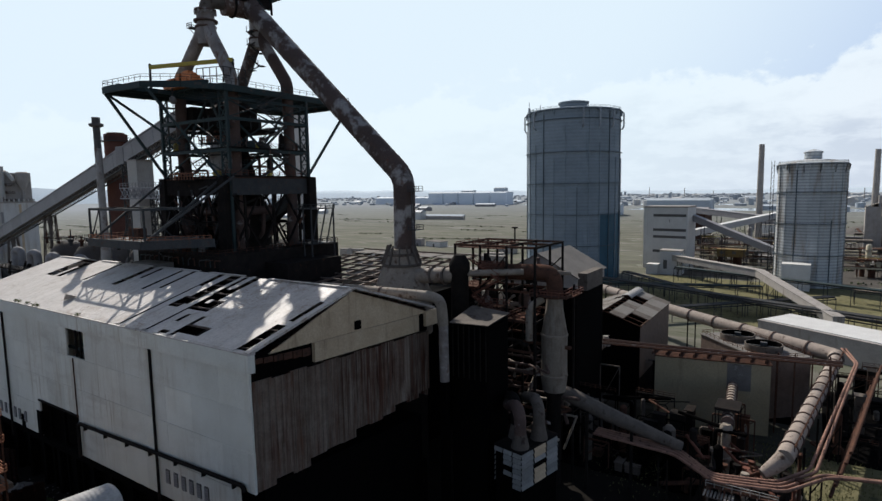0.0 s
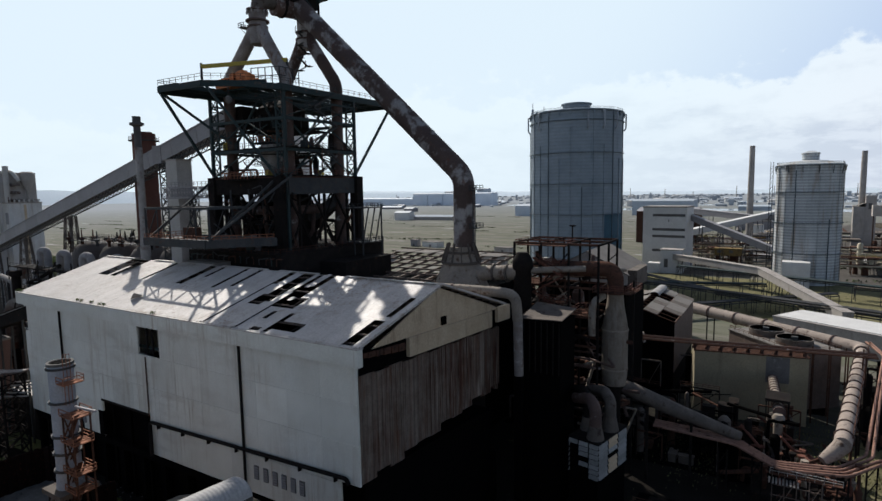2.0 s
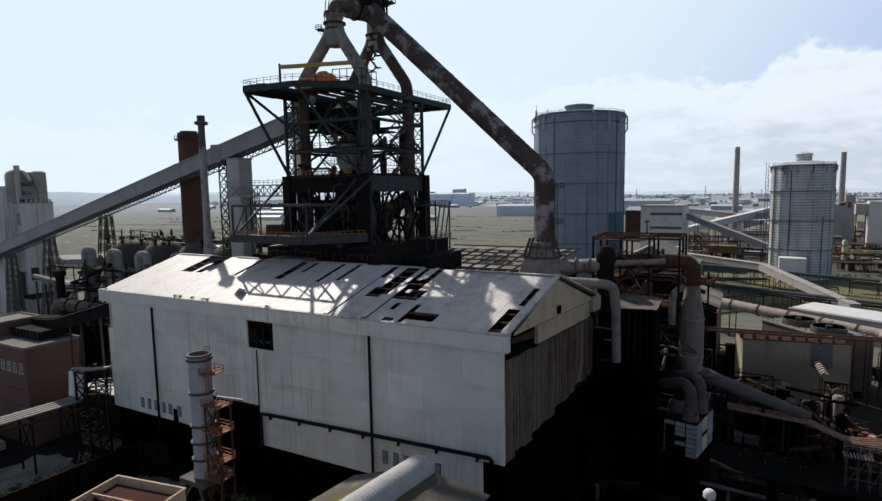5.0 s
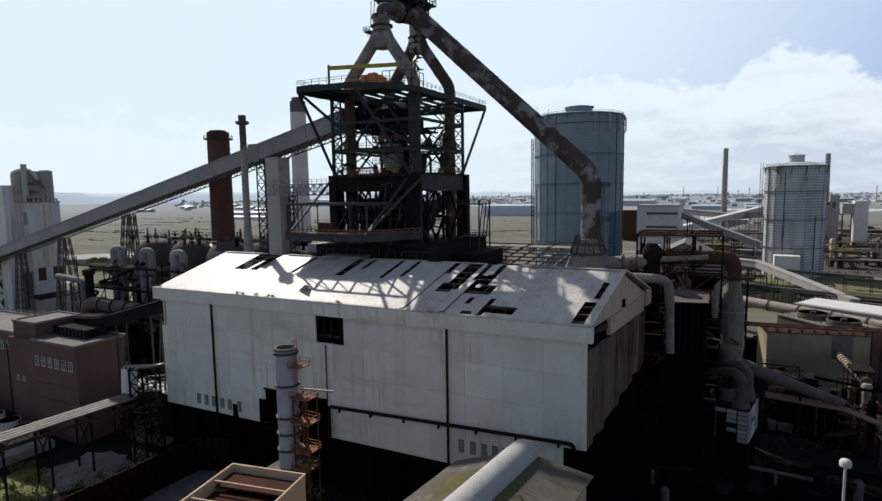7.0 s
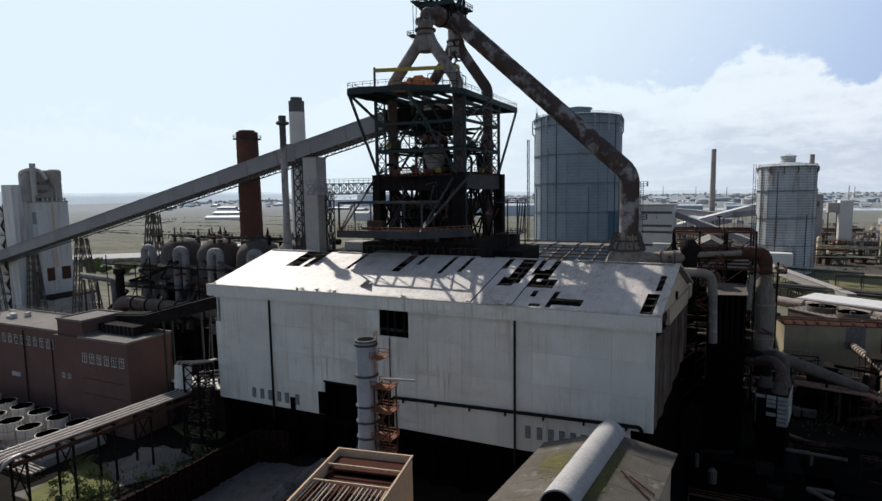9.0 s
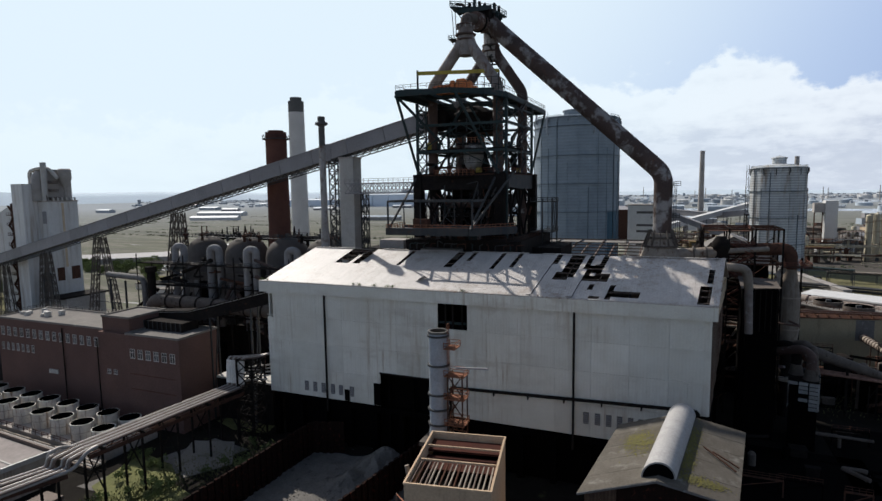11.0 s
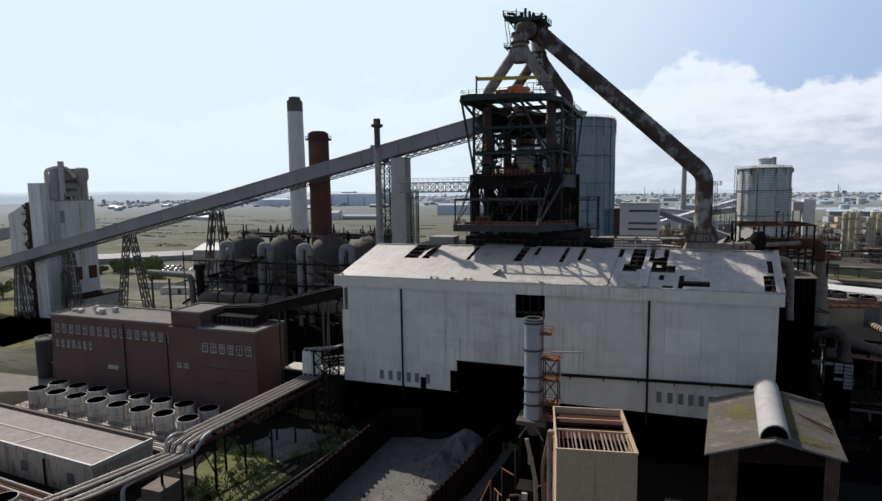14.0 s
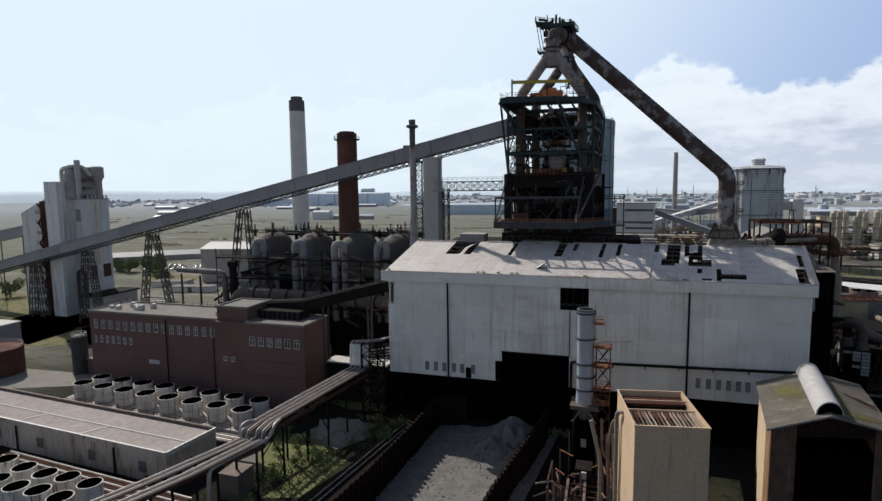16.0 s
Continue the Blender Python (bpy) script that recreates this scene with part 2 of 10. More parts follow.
M_DARKCAP = mat("dark_stack_cap", (0.125, 0.12, 0.115), (0.085, 0.083, 0.08), 2, 0.8)
M_BRICK = mat("red_brick", (0.142, 0.087, 0.074), (0.115, 0.072, 0.063), 6, 0.9, bump=0.3, ribs=((0, 0, 1), 0.22, 0.4), spots=(0.125, 0.085, 0.074), amount=0.36, streak=True, soft=0.25)
M_FELT = mat("grey_roof_felt", (0.20, 0.185, 0.17), (0.15, 0.14, 0.13), 5, 0.9, spots=(0.28, 0.26, 0.24), amount=0.36)
M_PALE = mat("pale_concrete_trim", (0.48, 0.46, 0.43), (0.40, 0.38, 0.35), 2, 0.8)
M_GLASS = mat("dusty_window_glass", (0.10, 0.105, 0.11), (0.06, 0.064, 0.07), 1.2, 0.25, bump=0.02, vary=0.6)
M_FRAME = mat("white_window_paint", (0.70, 0.68, 0.65), (0.60, 0.58, 0.55), 1.0, 0.6, spots=(0.35, 0.31, 0.27), amount=0.36)
M_FRAMED = mat("dusty_window_paint", (0.44, 0.42, 0.395), (0.34, 0.32, 0.30), 1.0, 0.7, spots=(0.2, 0.17, 0.15), amount=0.42)
M_FANW = mat("grey_fan_casing", (0.56, 0.54, 0.50), (0.46, 0.435, 0.395), 1.5, 0.7, spots=(0.17, 0.10, 0.065), amount=0.45, streak=True)
M_STACK = mat("blue_grey_stack_plate", (0.30, 0.325, 0.36), (0.24, 0.26, 0.29), 2, 0.55, spots=(0.15, 0.12, 0.105), amount=0.36, streak=True)
M_DULL = mat("sooty_beige_pipe", (0.125, 0.105, 0.09), (0.08, 0.068, 0.06), 2.5, 0.8, spots=(0.045, 0.032, 0.027), amount=0.44)
M_LOUVRE = mat("dusty_white_louvre", (0.27, 0.27, 0.265), (0.2, 0.2, 0.195), 2, 0.7, vary=0.25)
M_BROWN = mat("brown_lagged_pipe", (0.155, 0.115, 0.095), (0.105, 0.08, 0.068), 2, 0.7, spots=(0.25, 0.225, 0.205), amount=0.36)
M_SHEDWALL = mat("rust_stained_tan_sheet", (0.27, 0.175, 0.105), (0.17, 0.085, 0.045), 2.2, 0.8, bump=0.4, ribs=((1, 1, 0), 0.5, 0.7), tone=0.15, spots=(0.075, 0.036, 0.022), amount=0.44, streak=True, soft=0.2)
M_SHEDFRONT = mat("sooty_rusted_sheet", (0.115, 0.075, 0.052), (0.055, 0.036, 0.028), 2.2, 0.85, bump=0.4, ribs=((1, 1, 0), 0.5, 0.8), tone=0.15, spots=(0.17, 0.125, 0.095), amount=0.40, streak=True, soft=0.2)
M_REDDECK = mat("red_brown_deck", (0.062, 0.024, 0.018), (0.045, 0.02, 0.016), 2, 0.85)
M_GRASS = mat("rough_lawn", (0.115, 0.108, 0.055), (0.16, 0.145, 0.085), 5, 0.95, bump=0.6, fine=0.5, spots=(0.06, 0.062, 0.036), amount=0.47)
M_SCRUB = mat("dull_scrub", (0.065, 0.08, 0.045), (0.09, 0.10, 0.06), 6, 0.9, bump=0.0)
M_ORRUST = mat("orange_rust_rail", (0.28, 0.12, 0.068), (0.19, 0.085, 0.052), 1.2, 0.8)
# near-black: deep shade of recesses and low walls put into colour; also tyres
M_VOID = mat("shade_black", (0.0022, 0.002, 0.002), (0.0035, 0.003, 0.003), 2, 0.98)
M_GALV = mat("bright_clad_pipe", (0.36, 0.34, 0.32), (0.26, 0.235, 0.215), 3, 0.5, metal=0.2, spots=(0.15, 0.095, 0.07), amount=0.38)
M_MOSS = mat("mossy_fibre_roof", (0.118, 0.106, 0.09), (0.085, 0.075, 0.063), 4.0, 0.9, bump=0.3, spots=(0.20, 0.188, 0.168), amount=0.43, soft=0.2)
M_LICHEN = mat("yellow_lichen", (0.145, 0.13, 0.045), (0.105, 0.098, 0.05), 1.0, 0.95, spots=(0.17, 0.15, 0.03), amount=0.42)
M_VENT = mat("pale_ridge_vent", (0.34, 0.33, 0.32), (0.28, 0.27, 0.262), 2, 0.7, ribs=((0, 1, 0), 0.5, 0.6), bump=0.3, spots=(0.20, 0.185, 0.17), amount=0.38, soft=0.2)
M_TAN = mat("tan_rendered_tower", (0.47, 0.345, 0.235), (0.41, 0.30, 0.205), 6, 0.85, drips=((1.6, 0.10, 0.56, 0.74, (0.30, 0.22, 0.15)),), spots=(0.36, 0.285, 0.205), amount=0.40, soft=0.35)
M_BEIGE = mat("beige_tank_plate", (0.30, 0.258, 0.175), (0.24, 0.205, 0.14), 6, 0.7, streak=True, spots=(0.11, 0.08, 0.055), amount=0.38, soft=0.25)
M_WHITE = mat("off_white_sheet", (0.56, 0.55, 0.53), (0.48, 0.47, 0.455), 5, 0.6, streak=True, spots=(0.33, 0.30, 0.27), amount=0.34)
M_BUNKER = mat("pale_bunker_concrete", (0.64, 0.625, 0.60), (0.55, 0.535, 0.51), 8, 0.8, streak=True, spots=(0.42, 0.36, 0.30), amount=0.42, soft=0.25, drips=((0.5, 0.03, 0.50, 0.66, (0.40, 0.35, 0.30)),))
M_GRAVEL = mat("crushed_stone", (0.155, 0.145, 0.135), (0.115, 0.108, 0.10), 2.2, 0.95, bump=0.9, fine=0.4, spots=(0.075, 0.068, 0.062), amount=0.42, soft=0.1)
M_DOWN = mat("flaking_gas_main", (0.095, 0.066, 0.058), (0.060, 0.045, 0.041), 8.0, 0.7, spots=(0.27, 0.255, 0.248), amount=0.50, soft=0.09, drips=((0.7, 0.5, 0.58, 0.66, (0.11, 0.055, 0.038)),))
M_PILE = mat("blackened_sheet_pile", (0.018, 0.010, 0.008), (0.012, 0.008, 0.007), 1.2, 0.9, spots=(0.07, 0.02, 0.014), amount=0.42)
M_VESSEL = mat("sooty_grey_pipe", (0.165, 0.158, 0.155), (0.11, 0.105, 0.102), 3, 0.75, spots=(0.25, 0.245, 0.24), amount=0.4)
M_UPIPE = mat("dusty_grey_pipe", (0.27, 0.262, 0.262), (0.19, 0.18, 0.178), 3, 0.75, spots=(0.11, 0.09, 0.08), amount=0.42, streak=True, soft=0.2)
M_YELLOW = mat("faded_yellow_paint", (0.42, 0.33, 0.05), (0.32, 0.25, 0.05), 1, 0.6, spots=RUST, amount=0.35)
M_OCHRE = mat("rusted_ochre_paint", (0.24, 0.165, 0.06), (0.17, 0.115, 0.05), 2, 0.7, spots=(0.09, 0.06, 0.04), amount=0.46)
M_ORANGE = mat("orange_hoist_paint", (0.62, 0.20, 0.06), (0.48, 0.16, 0.055), 1, 0.6, spots=RUST, amount=0.36)
M_BLUE = mat("deep_blue_plate", (0.03, 0.10, 0.15), (0.022, 0.075, 0.115), 3, 0.5)
M_LEAF = mat("green_foliage", (0.10, 0.13, 0.05), (0.14, 0.165, 0.07), 0.8, 0.85, bump=0.0, vary=0.25)
M_BARK = mat("brown_bark", (0.10, 0.075, 0.055), (0.07, 0.05, 0.04), 0.5, 0.95)
M_WATER = mat("pale_river_water", (0.16, 0.19, 0.21), (0.14, 0.17, 0.19), 60, 0.12, bump=0.05, fine=3.0)
M_YELTANK = mat("cream_column_vessel", (0.47, 0.42, 0.31), (0.38, 0.335, 0.24), 3, 0.6, streak=True, spots=(0.24, 0.17, 0.11), amount=0.38, soft=0.2)
M_CINDER = mat("dark_cinder_ground", (0.085, 0.078, 0.07), (0.06, 0.055, 0.05), 12, 0.95, bump=0.4, fine=0.8, spots=(0.13, 0.125, 0.10), amount=0.42, soft=0.2)
# hills and blue-grey far cladding: distance haze is mixed into these base colours
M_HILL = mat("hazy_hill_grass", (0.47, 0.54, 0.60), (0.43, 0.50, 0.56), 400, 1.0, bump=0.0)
M_SHED2 = mat("hazed_sheet_cladding", (0.37, 0.41, 0.45), (0.32, 0.36, 0.40), 40, 0.6, vary=0.35)
M_FARBLUE = mat("hazed_blue_sheet_cladding", (0.62, 0.68, 0.75), (0.55, 0.61, 0.68), 40, 0.6, vary=0.15)
M_CAR = mat("car_paint", (0.5, 0.51, 0.53), (0.45, 0.46, 0.48), 3, 0.3, bump=0.0, vary=0.6)


M_REDPIPE = mat("dull_rust_brown_pipe", (0.27, 0.155, 0.115), (0.18, 0.10, 0.075), 1.6, 0.75, spots=(0.05, 0.032, 0.026), amount=0.45)
M_WEED = mat("yellow_green_weeds", (0.155, 0.155, 0.068), (0.105, 0.11, 0.052), 2.0, 0.95, bump=0.6, fine=0.4, spots=(0.05, 0.055, 0.025), amount=0.43)
M_DOME = mat("sooty_brown_dome_plate", (0.105, 0.092, 0.084), (0.07, 0.06, 0.054), 4, 0.75, spots=(0.07, 0.045, 0.035), amount=0.40, streak=True, soft=0.2)
M_WSROOF = mat("dusty_pink_roof_felt", (0.275, 0.245, 0.23), (0.24, 0.212, 0.198), 9, 0.9, fine=1.2, bump=0.08, spots=(0.20, 0.172, 0.158), amount=0.40, soft=0.35)
M_WSWALL = mat("stained_cream_render", (0.44, 0.39, 0.33), (0.36, 0.31, 0.26), 4, 0.85, spots=(0.19, 0.125, 0.085), amount=0.44, streak=True, soft=0.25, drips=((1.2, 0.15, 0.50, 0.66, (0.16, 0.10, 0.065)),))
# far town: haze is put into the colour, paler and bluer than nearby
M_TOWN = mat("hazed_mixed_cladding", (0.35, 0.38, 0.41), (0.30, 0.325, 0.35), 30, 0.95, bump=0.0, vary=0.26)
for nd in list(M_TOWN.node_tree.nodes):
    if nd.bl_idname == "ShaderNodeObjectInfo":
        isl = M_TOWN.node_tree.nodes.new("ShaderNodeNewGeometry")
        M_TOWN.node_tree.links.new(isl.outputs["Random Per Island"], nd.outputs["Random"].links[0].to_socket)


def ground_material():
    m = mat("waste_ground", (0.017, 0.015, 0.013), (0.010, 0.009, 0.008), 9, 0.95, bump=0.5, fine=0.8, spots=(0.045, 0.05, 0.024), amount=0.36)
    n, l = m.node_tree.nodes, m.node_tree.links
    geo = n.new("ShaderNodeNewGeometry")
    far = n.new("ShaderNodeTexNoise")
    far.inputs["Scale"].default_value, far.inputs["Detail"].default_value = 0.010, 9
    mp = n.new("ShaderNodeMapping")
    mp.inputs["Scale"].default_value = (0.5, 2.6, 1)
    mp.inputs["Rotation"].default_value = (0, 0, 0.35)
    l.new(geo.outputs["Position"], mp.inputs[0])
    l.new(mp.outputs[0], far.inputs["Vector"])
    rp = n.new("ShaderNodeValToRGB")
    cr = rp.color_ramp
    cr.elements[0].position, cr.elements[0].color = 0.30, (0.092, 0.086, 0.080, 1)
    cr.elements[1].position, cr.elements[1].color = 0.74, (0.264, 0.250, 0.239, 1)
    for at, c in ((0.40, (0.116, 0.114, 0.090, 1)), (0.48, (0.176, 0.163, 0.141, 1)), (0.54, (0.132, 0.132, 0.100, 1)), (0.62, (0.120, 0.114, 0.100, 1)), (0.67, (0.200, 0.189, 0.171, 1))):
        e = cr.elements.new(at)
        e.color = c
    l.new(far.outputs["Fac"], rp.inputs[0])
    # dark scrub in streaks and small pale pools
    col = rp.outputs[0]
    for scale, lo, hi, c in ((0.055, 0.48, 0.62, (0.115, 0.118, 0.088, 1)), (0.16, 0.54, 0.66, (0.085, 0.092, 0.062, 1)), (0.035, 0.66, 0.68, (0.30, 0.30, 0.29, 1))):
        tx = n.new("ShaderNodeTexNoise")
        tx.inputs["Scale"].default_value, tx.inputs["Detail"].default_value = scale, 6
        l.new(mp.outputs[0], tx.inputs["Vector"])
        mk = n.new("ShaderNodeMapRange")
        l.new(tx.outputs["Fac"], mk.inputs["Value"])
        mk.inputs["From Min"].default_value, mk.inputs["From Max"].default_value = lo, hi
        xx = n.new("ShaderNodeMix")
        xx.data_type = "RGBA"
        l.new(mk.outputs["Result"], xx.inputs[0])
        l.new(col, xx.inputs[6])
        xx.inputs[7].default_value = c
        col = xx.outputs[2]
    # distance haze mixed into the ground colour, growing from 700 m outwards
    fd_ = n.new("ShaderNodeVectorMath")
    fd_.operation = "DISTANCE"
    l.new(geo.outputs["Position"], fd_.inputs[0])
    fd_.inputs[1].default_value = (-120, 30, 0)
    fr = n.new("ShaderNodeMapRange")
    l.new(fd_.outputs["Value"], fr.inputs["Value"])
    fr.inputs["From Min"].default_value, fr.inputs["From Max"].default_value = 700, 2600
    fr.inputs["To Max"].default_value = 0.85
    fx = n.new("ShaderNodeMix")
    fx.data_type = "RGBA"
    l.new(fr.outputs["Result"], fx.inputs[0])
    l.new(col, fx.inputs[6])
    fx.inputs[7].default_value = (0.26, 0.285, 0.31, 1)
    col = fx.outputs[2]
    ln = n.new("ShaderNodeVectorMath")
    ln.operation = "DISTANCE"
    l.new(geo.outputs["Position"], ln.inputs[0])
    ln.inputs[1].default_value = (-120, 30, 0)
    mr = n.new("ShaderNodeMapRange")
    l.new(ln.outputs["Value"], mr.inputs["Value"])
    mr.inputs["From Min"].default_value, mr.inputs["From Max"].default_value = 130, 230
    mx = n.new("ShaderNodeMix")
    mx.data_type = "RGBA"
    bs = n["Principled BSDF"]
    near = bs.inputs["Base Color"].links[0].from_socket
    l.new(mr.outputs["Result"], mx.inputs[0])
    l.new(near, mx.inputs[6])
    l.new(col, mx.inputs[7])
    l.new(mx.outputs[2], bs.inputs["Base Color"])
    return m


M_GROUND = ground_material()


# ---- mesh building ----
class Mesh:
    def __init__(self):
        self.v, self.f = [], []

    def add(self, verts, faces):
        k = len(self.v)
        self.v += [tuple(p) for p in verts]
        self.f += [tuple(i + k for i in q) for q in faces]
        return self

    def box(self, x0, x1, y0, y1, z0, z1):
        v = [(x, y, z) for z in (z0, z1) for y in (y0, y1) for x in (x0, x1)]
        return self.add(v, [(0, 2, 3, 1), (4, 5, 7, 6), (0, 1, 5, 4), (2, 6, 7, 3), (0, 4, 6, 2), (1, 3, 7, 5)])

    def obox(self, c, sx, sy, sz, turn=0.0):
        """A box with its base centre at c, turned about z by degrees."""
        a = radians(turn)
        ca, sa = math.cos(a), math.sin(a)
        v = []
        for z in (0, sz):
            for y in (-sy / 2, sy / 2):
                for x in (-sx / 2, sx / 2):
                    v.append((c[0] + x * ca - y * sa, c[1] + x * sa + y * ca, c[2] + z))
        return self.add(v, [(0, 2, 3, 1), (4, 5, 7, 6), (0, 1, 5, 4), (2, 6, 7, 3), (0, 4, 6, 2), (1, 3, 7, 5)])

    def prism(self, poly, z0, z1):
        n = len(poly)
        v = [(x, y, z0) for x, y in poly] + [(x, y, z1) for x, y in poly]
        return self.add(v, [tuple(range(n - 1, -1, -1)), tuple(range(n, 2 * n))] + [(i, (i + 1) % n, n + (i + 1) % n, n + i) for i in range(n)])

    def slab(self, a, b, c, d, thick):
        """A sheet through four corners, thick along its normal."""
        p = [Vector(q) for q in (a, b, c, d)]
        nn = (p[1] - p[0]).cross(p[3] - p[0]).normalized() * thick
        return self.add(p + [q + nn for q in p], [(3, 2, 1, 0), (4, 5, 6, 7), (0, 1, 5, 4), (1, 2, 6, 5), (2, 3, 7, 6), (3, 0, 4, 7)])

    def beam(self, p, q, w, h=None):
        p, q = Vector(p), Vector(q)
        h = h or w
        d = (q - p).normalized()
        up = Vector((0, 0, 1)) if abs(d.z) < 0.98 else Vector((0, 1, 0))
        s = d.cross(up).normalized()
        u = s.cross(d)
        v = [o + s * (w / 2) * i + u * (h / 2) * j for o in (p, q) for i, j in ((-1, -1), (1, -1), (1, 1), (-1, 1))]
        return self.add(v, [(3, 2, 1, 0), (4, 5, 6, 7), (0, 1, 5, 4), (1, 2, 6, 5), (2, 3, 7, 6), (3, 0, 4, 7)])

    def tube(self, pts, r, seg=12, caps=True, radii=None, hollow=0.0):
        pts = [Vector(p) for p in pts]
        rings, u = [], None
        for i, p in enumerate(pts):
            d = (pts[min(i + 1, len(pts) - 1)] - pts[max(i - 1, 0)]).normalized()
            if u is None:
                ref = Vector((0, 0, 1)) if abs(d.z) < 0.9 else Vector((1, 0, 0))
                u = d.cross(ref).normalized()
            else:
                u = (u - d * u.dot(d)).normalized()
            w = d.cross(u)
            rr = radii[i] if radii else r
            rings.append([p + (u * math.cos(a) + w * math.sin(a)) * rr for a in (2 * math.pi * k / seg for k in range(seg))])
        v = [q for ring in rings for q in ring]
        f = [(i * seg + k, i * seg + (k + 1) % seg, (i + 1) * seg + (k + 1) % seg, (i + 1) * seg + k) for i in range(len(pts) - 1) for k in range(seg)]
        if caps:
            f += [tuple(range(seg - 1, -1, -1)), tuple((len(pts) - 1) * seg + k for k in range(seg))]
        return self.add(v, f)

    def lathe(self, c, profile, seg=24):
        v = [(c[0] + r * math.cos(2 * math.pi * k / seg), c[1] + r * math.sin(2 * math.pi * k / seg), c[2] + z) for r, z in profile for k in range(seg)]
        f = [(i * seg + k, i * seg + (k + 1) % seg, (i + 1) * seg + (k + 1) % seg, (i + 1) * seg + k) for i in range(len(profile) - 1) for k in range(seg)]
        if profile[0][0] > 0.01:
            f.append(tuple(range(seg - 1, -1, -1)))
        if profile[-1][0] > 0.01:
            f.append(tuple((len(profile) - 1) * seg + k for k in range(seg)))
        return self.add(v, f)

    def ring(self, c, r0, r1, z0, z1, seg=24):
        v = [(c[0] + r * math.cos(2 * math.pi * k / seg), c[1] + r * math.sin(2 * math.pi * k / seg), z) for r, z in ((r0, z0), (r1, z0), (r1, z1), (r0, z1)) for k in range(seg)]
        return self.add(v, [(i * seg + k, i * seg + (k + 1) % seg, ((i + 1) % 4) * seg + (k + 1) % seg, ((i + 1) % 4) * seg + k) for i in range(4) for k in range(seg)])

    def rail(self, pts, h=1.1, gap=2.0, w=0.07):
        for a, b in zip(pts, pts[1:]):
            a, b = Vector(a), Vector(b)
            n = max(1, round((b - a).length / gap))
            for i in range(n + 1):
                p = a.lerp(b, i / n)
                self.beam(p, p + Vector((0, 0, h)), w)
            for k in (1.0, 0.55):
                self.beam(a + Vector((0, 0, h * k)), b + Vector((0, 0, h * k)), w)
        return self


def bend(pts, radius, steps=5):
    """Round the corners of a line of points."""
    pts = [Vector(p) for p in pts]
    out = [pts[0]]
    for a, b, c in zip(pts, pts[1:], pts[2:]):
        k = min(radius, (a - b).length * 0.49, (c - b).length * 0.49)
        p, q = b + (a - b).normalized() * k, b + (c - b).normalized() * k
        for i in range(steps + 1):
            t = i / steps
            out.append(p * (1 - t) ** 2 + b * 2 * t * (1 - t) + q * t * t)
    return out + [pts[-1]]


def thing(name, at, label, category, group="", kind=""):
    e = new(name)
    e.location = at
    e.empty_display_size = 0.5
    return tagged(e, label, category, group, kind)


def world_at(o):
    p = Vector(o.location)
    while o.parent:
        o = o.parent
        p += Vector(o.location)
    return p


def part(name, m, material, parent, label="", smooth=True):
    base = world_at(parent) if parent else Vector((0, 0, 0))
    d = bpy.data.meshes.new(name)
    d.from_pydata([(x - base.x, y - base.y, z - base.z) for x, y, z in m.v], [], m.f)
    d.materials.append(material)
    if smooth:
        d.polygons.foreach_set("use_smooth", [True] * len(d.polygons))
        d.set_sharp_from_angle(angle=radians(38))
    d.update()
    o = new(name, d)
    o.parent = parent
    if label:
        tagged(o, label)
    return o


def structure(name, m, material, label, category):
    return tagged(part(name, m, material, None), label, category, kind="structure")


def beam_part(parent, name, p, q, w, h=None, material=None, label=""):
    return part(name, Mesh().beam(p, q, w, h), material or M_STEEL, parent, label, smooth=False)


def lattice_side(m, a0, a1, b0, b1, n, w):
    """Diagonal bracing between two chords a and b."""
    a0, a1, b0, b1 = (Vector(p) for p in (a0, a1, b0, b1))
    for i in range(n):
        t0, t1 = i / n, (i + 1) / n
        m.beam(a0.lerp(a1, t0), b0.lerp(b1, t1), w)
        m.beam(b0.lerp(b1, t0), a0.lerp(a1, t1), w)
        m.beam(a0.lerp(a1, t1), b0.lerp(b1, t1), w)


def lattice_tower(parent, c, z0, z1, w0, w1, n, leg, brace, material):
    lo = [(c[0] + i * w0 / 2, c[1] + j * w0 / 2, z0) for i, j in ((-1, -1), (1, -1), (1, 1), (-1, 1))]
    hi = [(c[0] + i * w1 / 2, c[1] + j * w1 / 2, z1) for i, j in ((-1, -1), (1, -1), (1, 1), (-1, 1))]
    for a, b in zip(lo, hi):
        beam_part(parent, "leg", a, b, leg, material=material)
    for i in range(4):
        a0, a1, b0, b1 = (Vector(p) for p in (lo[i], hi[i], lo[(i + 1) % 4], hi[(i + 1) % 4]))
        for k in range(n):
            t0, t1 = k / n, (k + 1) / n
            beam_part(parent, "brace", a0.lerp(a1, t0), b0.lerp(b1, t1), brace, material=material)
            beam_part(parent, "brace", b0.lerp(b1, t0), a0.lerp(a1, t1), brace, material=material)
            beam_part(parent, "strut", a0.lerp(a1, t1), b0.lerp(b1, t1), brace, material=material)




